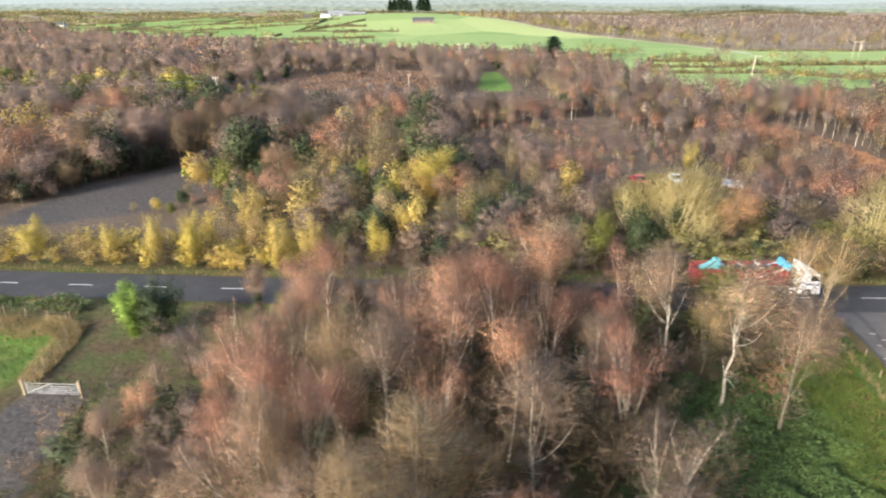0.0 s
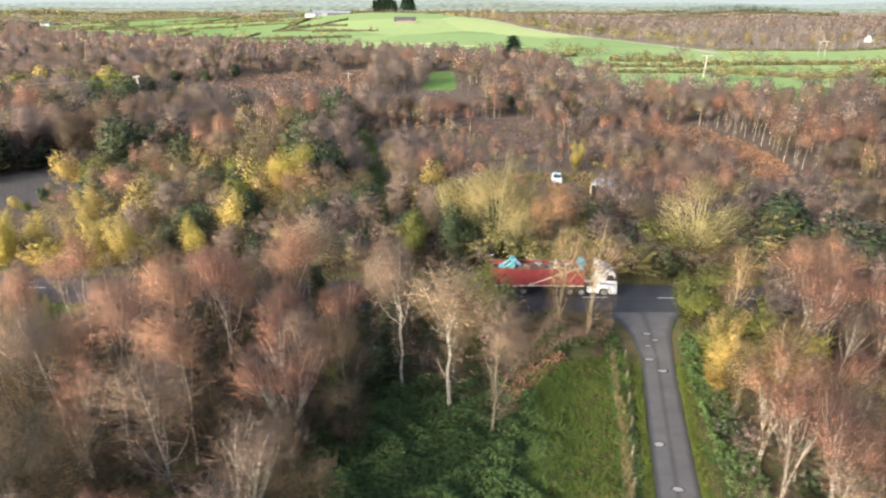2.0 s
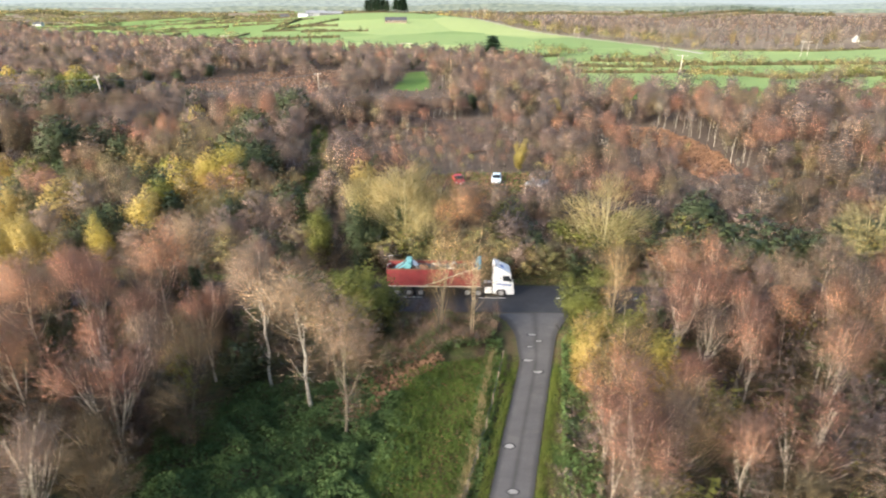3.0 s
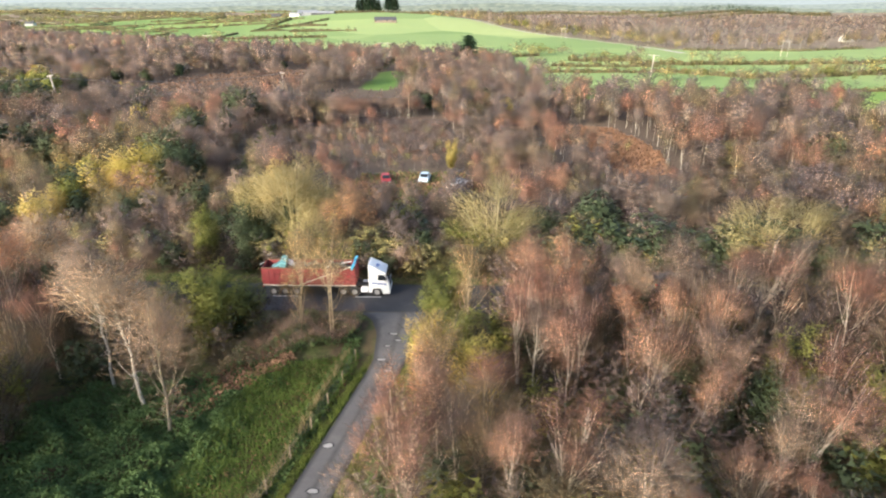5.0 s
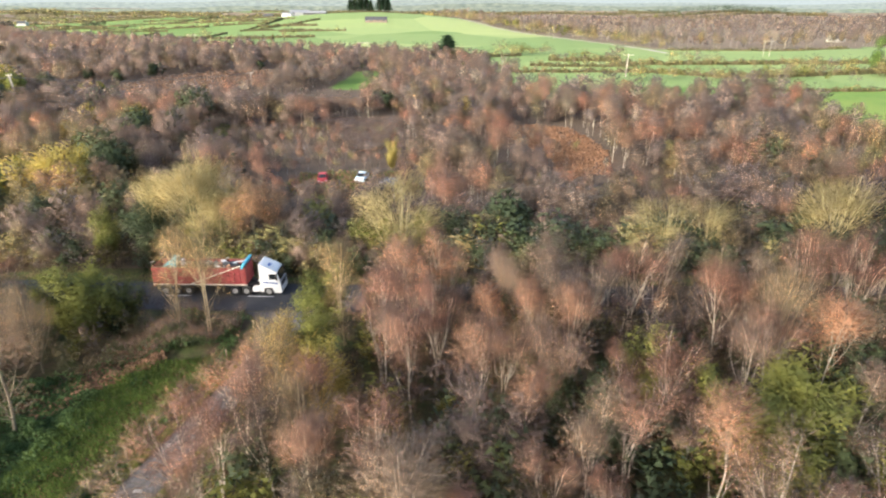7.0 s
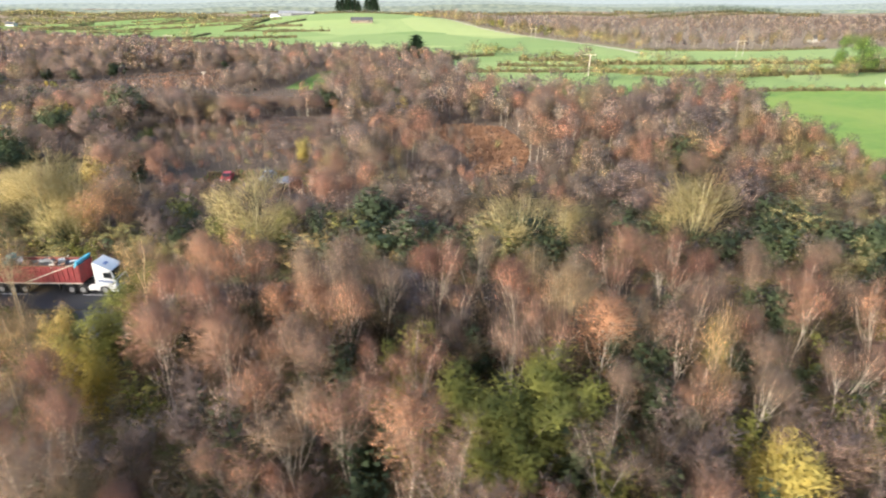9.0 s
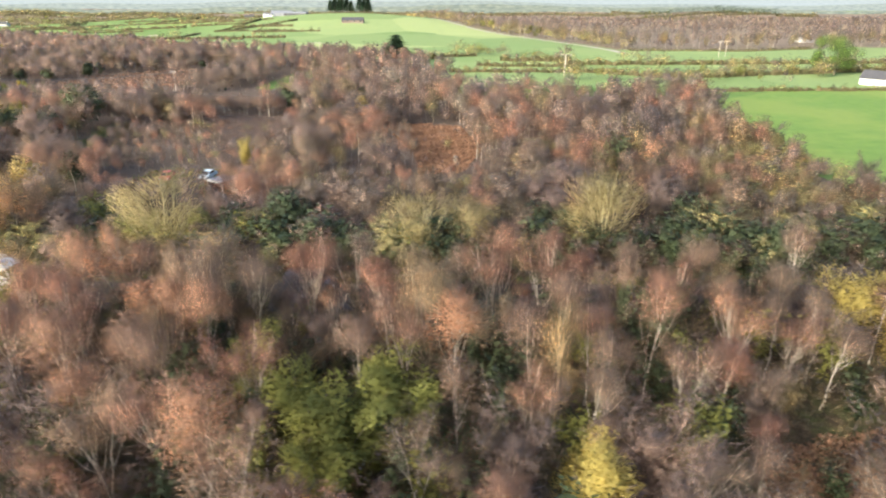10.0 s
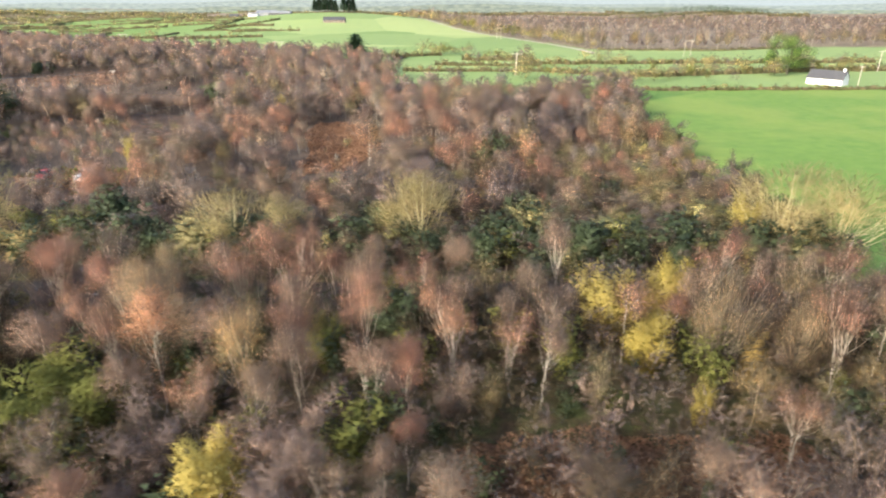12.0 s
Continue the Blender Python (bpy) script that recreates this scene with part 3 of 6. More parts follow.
        out = unit(off * 0.7 + unit(p / np.array([rk, rk, half])) * 0.9 + np.array([0, 0, 0.2]))
        leaf = rng.uniform(size=share) < leafy * 0.75
        long = q["l"] * rng.uniform(0.5, 1.3, share) * (1.25 if broad else 1)
        twig = ~leaf
        slivers(top, (pos - way * long[:, None] * 0.45)[twig], way[twig], long[twig], q["w"] * (0.62 if broad and lod == 0 else 1.0) * rng.uniform(0.7, 1.4, share)[twig], rng, out[twig])
        if leaf.any():
            leaves(top, pos[leaf], q["leaf"], rng, out[leaf])
        # boughs and branches
        n_limb = q["limbs"] * 3 if broad else q["limbs"] * 2 if kind == "alder" else q["limbs"] // 2 if bush and lod == 0 else q["limbs"]
        outer = pos[np.linalg.norm(p / np.array([rk, rk, half]), axis=1) > 0.6] if broad and lod == 0 else pos
        for i in range(n_limb):
            e = outer[rng.integers(0, len(outer))]
            t = np.clip(e[2] / h - rng.uniform(0.12, 0.3), clear * 0.55, 0.88)
            st = np.array([np.interp(t / 0.93, u, pts[:, c]) for c in range(3)])
            if broad:
                t = rng.uniform(clear * 0.7, clear + 0.22)
                st = np.array([np.interp(t / 0.93, u, pts[:, c]) for c in range(3)])
            rb = max(r0 * (1 - t) * rng.uniform(0.32, 0.55), 0.014)
            line = curve_to(st, e, np.array([0, 0, -0.12 * np.linalg.norm(e - st)]) + rng.normal(0, 0.08, 3), 4 if lod == 0 else 3)
            tube(wood, line, np.linspace(rb, (0.016 if broad else 0.010) if lod == 0 else 0.02, len(line)), 3)
            for j in range(q["subs"]):
                w = line[rng.integers(1, len(line) - 1)] if len(line) > 2 else line[0]
                e2 = pos[rng.integers(0, share, 24)]
                e2 = e2[np.argmin(np.linalg.norm(e2 - w, axis=1))]
                tube(wood, np.stack([w, (w + e2) / 2 + rng.normal(0, 0.05, 3), e2]), [rb * 0.5, rb * 0.35, 0.006], 3)
        if ivy and lod < 2:
            m = 1500 if lod == 0 else 150
            t = rng.uniform(0.0, 0.62, m)
            c = np.stack([np.interp(t / 0.93, u, pts[:, i]) for i in range(3)], 1)
            c[:, :2] += unit(rng.normal(size=(m, 2))) * (0.9 * (1 - t) * rng.uniform(0.2, 1, m))[:, None]
            leaves(green, c, 0.24 if lod == 0 else 0.42, rng)
    return wood, top, green


TEMPLATES = {}


def template(kind, lod, count):
    key = (kind, lod)
    if key not in TEMPLATES:
        out = []
        for i in range(count):
            wood, top, green = make_tree(kind, 100 * sorted(KINDS).index(kind) + 10 * lod + i, lod)
            out.append((wood.mesh("trunk", M[KINDS[kind][0]], False), top.mesh("crown", M[KINDS[kind][1]]), green.mesh("ivy", M["green_leaf"]) if green.n else None))
        TEMPLATES[key] = out
    return TEMPLATES[key]


rand = np.random.default_rng(7)
planted = []


def plant(kind, x, y, h, lod, wide=1.0):
    """One tree, an object of its own with its trunk and crown as parts."""
    bark, crown, H, *_ = KINDS[kind]
    label, category = KINDS[kind][9], KINDS[kind][10]
    variants = template(kind, lod, 4 if lod == 0 else 4)
    trunk, top, ivy = variants[rand.integers(0, len(variants))]
    root = new(category)
    s = h / H
    root.matrix_basis = Matrix.LocRotScale((x, y, float(height(x, y))), Euler((rand.normal(0, 0.03), rand.normal(0, 0.03), rand.uniform(0, 6.28))), (s * wide, s * wide, s))
    for name, me in (("trunk", trunk), ("crown", top), ("ivy", ivy)):
        if me:
            ob = new(name, me)
            ob.parent = root
    tall = "tall " if h > 1.12 * H else "young " if h < 0.72 * H else ""
    tagged(root, tall + label if tall and not label.startswith(("tall", "small")) else label, category.replace("_", " "), "trees of the wood")
    planted.append((x, y))
    return root


def free(x, y, gap):
    if not planted:
        return True
    p = np.array(planted)
    return np.min((p[:, 0] - x) ** 2 + (p[:, 1] - y) ** 2) > gap * gap


# trees that can be told apart, in the near wood: x, y, height, kind
for x, y, h, kind in [
    (43.6, 37.6, 8.0, "tan"), (45.6, 28.2, 9.0, "brown_birch"), (42.4, 25.0, 10.8, "red_birch"), (42.3, 28.4, 10.0, "red_birch"), (42.0, 21.4, 10.4, "brown_birch"), (47.8, 32.6, 9.6, "red_birch"), (42.6, 32.0, 9.6, "red_birch"), (48.5, 26.0, 9.5, "red_birch"), (44.5, 42.0, 7.5, "olive"),
    (10.5, 29.0, 9.0, "dark_scrub"), (14.5, 33.0, 8.0, "dark_scrub"), (13.0, 25.0, 8.5, "dark_scrub"), (12.5, 38.5, 8.5, "bare_tree"), (18.0, 45.5, 8.0, "bare_tree"),
    (-4.0, 19.5, 12.5, "bare_tree"), (-1.2, 23.5, 12.2, "bare_tree"), (-8.8, 21.3, 13.6, "brown_birch"), (-7.5, 26.8, 12.7, "red_birch"), (-3.6, 32.3, 13.6, "brown_birch"), (-0.4, 32.6, 13.9, "red_birch"),
    (4.2, 41.3, 12.6, "red_birch"), (4.5, 32.0, 12.6, "red_birch"), (5.5, 27.4, 12.2, "brown_birch"), (11.4, 30.3, 12.4, "red_birch"),
    (11.2, 22.6, 12.3, "brown_birch"), (17.9, 40.8, 13.6, "brown_birch"), (21.7, 38.1, 14.2, "brown_birch"), (24.8, 35.2, 12.4, "low_birch"),
    (31.5, 47.8, 11.3, "alder"), (34.4, 47.6, 11.9, "alder"), (8.6, 45.0, 12.9, "red_birch"),
    (43.2, 40.0, 8.0, "yellow"), (44.0, 34.5, 10.6, "alder"), (44.4, 30.6, 10.0, "red_birch"), (50.6, 41.4, 11.3, "red_birch"),
    (55.0, 39.9, 10.7, "red_birch"), (53.5, 35.2, 10.5, "red_birch"), (57.8, 33.3, 11.2, "red_birch"), (67.1, 43.8, 11.3, "brown_birch"),
    (71.6, 45.6, 11.4, "red_birch"), (51.7, 26.5, 10.7, "red_birch"), (54.4, 20.9, 11.9, "brown_birch"), (63.8, 26.9, 10.2, "brown_birch"),
    (66.4, 28.2, 10.6, "red_birch"), (70.3, 24.9, 11.4, "red_birch"), (73.9, 31.9, 8.0, "olive"), (79.4, 33.4, 8.2, "olive"), (77.0, 30.6, 7.4, "olive"),
    (78.0, 43.5, 10.9, "red_birch"), (79.6, 38.1, 10.1, "red_birch"), (83.2, 37.2, 10.6, "red_birch"), (90.1, 35.0, 10.5, "alder"),
    (90.7, 46.6, 10.8, "red_birch"), (90.6, 26.8, 8.0, "yellow"), (91.6, 31.8, 8.5, "brown_birch"), (98.4, 34.5, 9.4, "brown_birch"),
    (108.4, 39.4, 8.3, "red_birch"), (86.2, 46.0, 10.6, "red_birch"), (116.8, 46.8, 7.4, "yellow"), (121.6, 48.1, 7.4, "yellow"),
    (123.4, 48.4, 7.6, "yellow"), (119.6, 42.4, 6.2, "yellow"), (121.4, 36.0, 4.2, "yellow"), (23.9, 46.6, 8.6, "olive"), (26.2, 48.2, 6.5, "olive"), (-28.4, 47.3, 6.4, "bright"), (-26.2, 48.2, 6.8, "holly"),
    (75.5, 28.5, 6.5, "olive"), (87.0, 22.0, 6.5, "yellow"), (46.8, 46.5, 10.6, "alder"), (44.5, 48.5, 7.0, "olive"), (47.2, 36.5, 8.4, "yellow"),
]:
    plant(kind, x, y, h, 0, 1.6 if kind == "olive" else 1.9 if kind == "yellow" and 110 < x < 121 else 1.25 if kind == "yellow" and 80 < x < 100 else 1.25 if 20 < x < 28 and "birch" in kind else 1.1)


def mix(weights):
    names = list(weights)
    p = np.array([weights[k] for k in names], float)
    return names[rand.choice(len(names), p=p / p.sum())]


OPEN = [(13.5, 8), (13.5, 30), (20, 36), (27, 36), (27.5, 45), (30.5, 49.2), (44, 49.2), (41.5, 44), (39.5, 36), (35, 8)]   # kept clear of tall growth
# the near wood, between the flight line and the road
for gx0 in np.arange(-30, 150, 3.1):
    for gy0 in np.arange(13.0, 52, 3.2):
        x, y = gx0 + rand.uniform(-1.5, 1.5), gy0 + rand.uniform(-1.5, 1.5)
        if inside(CLEARING, x, y) or inside(BRAMBLES, x, y) or inside(GATE_FIELD, x, y) or inside(TRACK, x, y):
            continue
        if abs(x - float(side_x(y))) < 4.2 + (2.0 if y < 34 else 0) or (inside(NEAR_BRACKEN, x, y) and rand.uniform() < 0.7):
            continue
        if y > float(road_y(x)) - 4.4 or not free(x, y, 2.4) or (inside(OPEN, x, y)) or (36 < x < 50 and y > 49):
            continue
        right = x > 95
        if 113 < x < 129 and 37 < y < 50 and rand.uniform() < 0.65:
            continue
        front = y < 30
        if (x < -17 and y > 36) or x < -20 - 0.35 * (y - 25):
            continue
        if 1 < x < 17 and y < 36:
            plant(mix({"dark_scrub": 4, "scrub": 4, "brown_birch": 2, "red_birch": 1.5}), x, y, rand.uniform(7.5, 10), 0, rand.uniform(1.0, 1.25))
            continue
        if 84 < x < 112 and y < 34 and rand.uniform() < 0.75:
            plant(mix({"dark_scrub": 2, "scrub": 3, "brown_birch": 3.5, "red_birch": 2.5, "holly": 0.5, "yellow": 0.4}), x, y, rand.uniform(6.0, 9.0), 0, rand.uniform(1.0, 1.25))
            continue
        if front and (x > 55 or (x > 44 and y < 25)) and rand.uniform() < 0.85:
            kind = mix({"dark_scrub": 6.5, "scrub": 4, "brown_birch": 1.6, "red_birch": 1.6, "ivy_birch": 1.2, "holly": 0.8, "olive": 0.5})
            plant(kind, x, y, rand.uniform(6.5, 10), 0, rand.uniform(1.0, 1.25))
            continue
        if x > 55 and y < 38:
            kind = mix({"dark_scrub": 10, "scrub": 16, "ivy_birch": 9, "brown_birch": 30, "red_birch": 27, "tan": 5 if not right else 26, "olive": 3 if not right else 9, "holly": 6})
            plant(kind, x, y, rand.uniform(5.5, 8.5) if kind in ("scrub", "dark_scrub", "tan", "holly", "olive") else rand.uniform(7.5, 10.8), 0, rand.uniform(0.95, 1.2))
            continue
        if y < 22:
            plant(mix({"dark_scrub": 6, "scrub": 4, "brown_birch": 2.5, "red_birch": 1, "low_birch": 1}), x, y, rand.uniform(7, 10), 0, rand.uniform(1.0, 1.2))
            continue
        kind = mix({"red_birch": 55 if x < 13 else 24 if front else 36 if not right else 16, "brown_birch": 30, "ivy_birch": 8, "scrub": 14 if front else 10, "dark_scrub": 18 if front else 8, "tan": 3 if not right else 22, "bare_tree": 9, "holly": 2.5, "olive": 1 if not right else 6, "yellow": 0.5 if not right else 5})
        h = {"scrub": rand.uniform(5.5, 9), "dark_scrub": rand.uniform(5, 8), "holly": rand.uniform(3, 6), "olive": rand.uniform(5, 7), "yellow": rand.uniform(5, 7.5), "tan": rand.uniform(6, 9)}.get(kind, rand.uniform(8.2, 11.8) + (1.0 if x < 20 else 0))
        if x < -13:
            h = min(h, rand.uniform(6.5, 9.0))
        plant(kind, x, y, h, 0, rand.uniform(0.9, 1.15))

# told apart beyond the road
for x, y, h, kind, wide in [
    (27.2, 65.0, 13.2, "ivy_ash", 1.4), (22.6, 66.0, 11.4, "ivy_ash", 1.25), (30.0, 64.2, 10.4, "ash", 1.1), (24.6, 63.4, 6.6, "holly", 0.8), (28.6, 63.0, 6.0, "holly", 0.8), (33.8, 65.0, 11.0, "orange", 1.3), (50.6, 64.8, 11.2, "ash", 1.35), (100.8, 65.0, 11.0, "ash", 1.3),
    (150.5, 124.0, 6.5, "scrub", 1.2), (151.0, 122.5, 4.5, "holly", 0.8), (150.5, 95.5, 6.5, "scrub", 1.2), (150.8, 94.5, 5.0, "holly", 0.8), (156.5, 166.0, 6.5, "scrub", 1.2), (148.0, 84.0, 6.5, "bare_tree", 1.0), (142.0, 65.0, 12.0, "ash", 1.45), (147.5, 63.5, 11.0, "ash", 1.4), (138.0, 66.0, 9.0, "yellow", 1.0), (5.4, 71.5, 8.0, "holly", 1.0),
    (-1.0, 87.0, 10.6, "yellow", 2.0), (-3.2, 85.4, 8.6, "yellow", 1.7), (-14.9, 62.5, 7.2, "yellow", 1.1), (-28.9, 63.0, 7.0, "yellow", 1.1), (-7.4, 63.5, 6.6, "yellow", 1.0),
    (-25.6, 74.0, 8.2, "yellow", 1.2), (17.6, 62.3, 8.0, "olive", 1.0), (45.9, 108.5, 6.5, "yellow", 1.15), (80.0, 62.0, 9.2, "ash", 1.25),
    (85.0, 63.0, 8.6, "ash", 1.1), (22.5, 63.6, 9.5, "holly", 1.0), (2.5, 73.0, 9.0, "tan", 1.3), (-57.0, 64.5, 5.6, "yellow", 1.3), (-52.5, 65.5, 4.6, "tan", 1.4), (-48.0, 64.2, 6.0, "yellow", 1.2), (-43.5, 65.0, 4.8, "tan", 1.5), (-39.0, 64.0, 5.2, "yellow", 1.3), (-33.5, 63.6, 6.8, "yellow", 0.9), (-30.5, 66.5, 7.0, "tan", 1.2), (-22.0, 65.2, 7.4, "tan", 1.2), (-19.0, 63.0, 6.6, "yellow", 1.0),
]:
    plant(kind, x, y, h, 0, wide)


CUT = [(-320, 178), (-190, 172), (-60.5, 168), (-50, 190), (-44, 236)]     # kept clear under the power line


def near_cut(x, y, r):
    for (x0, y0), (x1, y1) in zip(CUT, CUT[1:]):
        t = min(max(((x - x0) * (x1 - x0) + (y - y0) * (y1 - y0)) / ((x1 - x0) ** 2 + (y1 - y0) ** 2), 0), 1)
        if math.hypot(x - x0 - t * (x1 - x0), y - y0 - t * (y1 - y0)) < r:
            return True
    return False


def mid_kind(x, y):
    if x < -34 and 104 < y < 166 and y > 104 + 0.35 * max(-48 - x, 0) - 40:
        if x < -66 and 116 < y < 128:
            return mix({"yellow": 6, "tan": 2}), rand.uniform(8, 9.5)
        return mix({"scrub": 7, "dark_scrub": 2.5, "holly": 0.7, "brown_birch": 2.5}), rand.uniform(8.5, 11)
    if y < 73:
        if x < -18:
            return mix({"yellow": 7, "tan": 5, "olive": 0.6}), rand.uniform(4.0, 5.6)
        if x < 12:
            return mix({"tan": 4, "yellow": 2, "scrub": 4, "holly": 1.5, "brown_birch": 1.5}), rand.uniform(5, 7.5)
        if x < 56:
            return mix({"holly": 2.5, "scrub": 4, "dark_scrub": 2, "ivy_birch": 1.5, "olive": 0.7}), rand.uniform(4.5, 7.5)
        return mix({"holly": 8, "scrub": 4, "dark_scrub": 3, "ivy_birch": 2.5, "thorn": 1.5, "tan": 0.6}), rand.uniform(5.0, 7.6)
    if x < -30 and y < 88:
        return mix({"yellow": 3, "tan": 5, "scrub": 3, "brown_birch": 2, "olive": 1}), rand.uniform(5, 8)
    if x < 22 and y < 98:
        return mix({"tan": 5, "yellow": 1.8, "scrub": 2, "brown_birch": 3.5, "holly": 1.6, "olive": 0.8}), rand.uniform(5.5, 8.5)
    if x > 84 and 112 < y:
        return mix({"brown_birch": 4, "red_birch": 3.5, "tan": 1.5, "bog_birch": 3, "ivy_birch": 0.5}), rand.uniform(7, 9.5)
    if -30 <= x < 4 and y < 150:
        return mix({"brown_birch": 5, "scrub": 2.5, "tan": 2.2, "red_birch": 2, "olive": 0.5, "holly": 0.6, "yellow": 0.2}), rand.uniform(7, 9.5)
    if x < -30 and y < 150:
        return mix({"scrub": 7, "holly": 2.2, "brown_birch": 1.5}), rand.uniform(8, 10.5)
    if x < -30:
        return mix({"scrub": 6, "brown_birch": 3, "holly": 1.6, "tan": 1, "red_birch": 1.5}), rand.uniform(7, 10)
    if 12 <= x < 130 and y < 100:
        return mix({"red_birch": 5, "scrub": 3, "brown_birch": 2.5, "tan": 1.2, "dark_scrub": 0.8}), rand.uniform(5.2, 8.0)
    if 22 <= x < 105 and y < 165:
        return mix({"scrub": 4, "brown_birch": 3, "red_birch": 3.4, "bog_birch": 1.5, "tan": 1.2}), rand.uniform(4.8, 7.6)
    if x >= 108 and y < 150:
        return mix({"brown_birch": 4, "bog_birch": 4, "tan": 3, "red_birch": 3, "scrub": 0.8, "holly": 0.4}), rand.uniform(6, 8.5)
    return mix({"brown_birch": 5, "red_birch": 4, "scrub": 3, "tan": 0.8}), rand.uniform(6.5, 9)


GLADES = [RIDE, PEAT, BRACKEN, CAR_GLADE, BROWN_GLADE, GAP_FIELD]
FAR_Y = 158
verge_spots = {k: [] for k in KINDS}
spots = {k: [] for k in KINDS}
for gy0 in np.arange(60.0, FAR_Y, 3.4):
    for gx0 in np.arange(-20 - 0.80 * gy0, 112 + 0.80 * gy0, 3.5 + 0.006 * (gy0 - 60)):
        x, y = gx0 + rand.uniform(-1.5, 1.5), gy0 + rand.uniform(-1.5, 1.5)
        if y < float(road_y(x)) + 4.9 or not inside(EDGE, x, y) or not free(x, y, 2.7):
            continue
        if (x < -33 and 69.5 < y < 82) or (any(inside(g, x, y) for g in GLADES) and rand.uniform() > (0.02 if inside(BRACKEN, x, y) else 0.05)):
            continue
        if near_cut(x, y, 5.5) or inside(YARD, x, y):
            continue
        if -66 < x < -44 and 140 < y < 166 and abs((x + 60.5) - 0.62 * (165 - y)) < 4.5:
            if rand.uniform() < 0.5:
                spots[mix({"holly": 2, "scrub": 3, "olive": 1})].append((x, y, rand.uniform(2.0, 3.2)))
            continue
        kind, h = mid_kind(x, y)
        h *= rand.uniform(0.72, 1.22)
        if -70 < x < -33 and y < 92:
            h = min(h, rand.uniform(2.2, 3.6))
        tone = noise.noise((x * 0.045, y * 0.035, 1.0))
        if y > 74 and kind in ("brown_birch", "red_birch", "scrub") and (tone > 0.08 or tone < -0.2):
            kind = ("red_birch" if rand.uniform() < 0.6 else "brown_birch") if tone > 0 else ("scrub" if rand.uniform() < 0.85 else "dark_scrub")
        if y < 64:
            h *= 0.8
        if x > 146 and y > 66:
            kind, h = mix({"thorn": 5, "scrub": 3, "ivy_birch": 1.5}), rand.uniform(3.5, 6)
        elif x > 120 and y < 112:
            h = min(h, rand.uniform(4.2, 6.4))
        if 27 < x < 45 and 72 < y < 110:
            h = min(h, rand.uniform(3.0, 4.6) if y > 84 else rand.uniform(4.0, 5.8))
        if (8 < x < 54 and 104 < y < 128) or (64 < x < 94 and 80 < y < 104) or (2 < x < 48 and 108 < y < 142):
            h = min(h, rand.uniform(2.6, 4.0))
        (verge_spots if y < 72 and x < 14 and KINDS[kind][7] > 0.3 else spots)[kind].append((x, y, h))
mid_spots = spots

# ---- woods, hedges and hills far off ----
def far_mass(name, label, category, spots, kind, groups=3, lod=2, wide0=1.1, wide1=1.5):
    """Many distant trees of one kind, too many to count."""
    spots = np.asarray(spots, float)
    if not len(spots):
        return
    bark, crown, H = KINDS[kind][:3]
    bark = "grey_bark" if lod in (2, 4) else bark
    models = [make_tree(kind, 9000 + 17 * i, lod) for i in range(5)]
    part = rand.integers(0, groups, len(spots))
    for gi in range(groups):
        for which, mt in ((0, bark), (1, crown)):
            shape = Shape()
            if which == 0 and (lod in (3, 4, 6) or (lod == 2 and gi)):
                continue
            for mi, model in enumerate(models):
                mine = spots[(part == gi) & (np.arange(len(spots)) % 5 == mi)]
                if not len(mine):
                    continue
                v, f = np.concatenate(model[which].v), model[which].f
                s, a = mine[:, 2] / H, rand.uniform(0, 6.28, len(mine))
                wide = s * rand.uniform(wide0, wide1, len(mine))
                X = (v[None, :, 0] * np.cos(a)[:, None] - v[None, :, 1] * np.sin(a)[:, None]) * wide[:, None] + mine[:, :1]
                Y = (v[None, :, 0] * np.sin(a)[:, None] + v[None, :, 1] * np.cos(a)[:, None]) * wide[:, None] + mine[:, 1:2]
                Z = v[None, :, 2] * s[:, None] + height(mine[:, 0], mine[:, 1])[:, None]
                pts = np.stack([X, Y, Z], 2).reshape(-1, 3)
                shift = (np.arange(len(mine)) * len(v))[:, None, None]
                start = shape.n
                shape.v.append(pts)
                shape.n += len(pts)
                if model[which].way:
                    w = np.concatenate(model[which].way)
                    wx = w[None, :, 0] * np.cos(a)[:, None] - w[None, :, 1] * np.sin(a)[:, None]
                    wy = w[None, :, 0] * np.sin(a)[:, None] + w[None, :, 1] * np.cos(a)[:, None]
                    shape.way.append(np.stack([wx, wy, np.broadcast_to(w[None, :, 2], wx.shape)], 2).reshape(-1, 3))
                shape.tint.append(np.repeat(rand.uniform(0, 1, len(mine)), len(v)))
                for block in f:
                    shape.f.append((block[None] + shift + start).reshape(-1, block.shape[1]))
            if shape.n:
                ob = new(name, shape.mesh(name, M[mt]))
                tagged(ob, label, category, "far woods", "stuff")


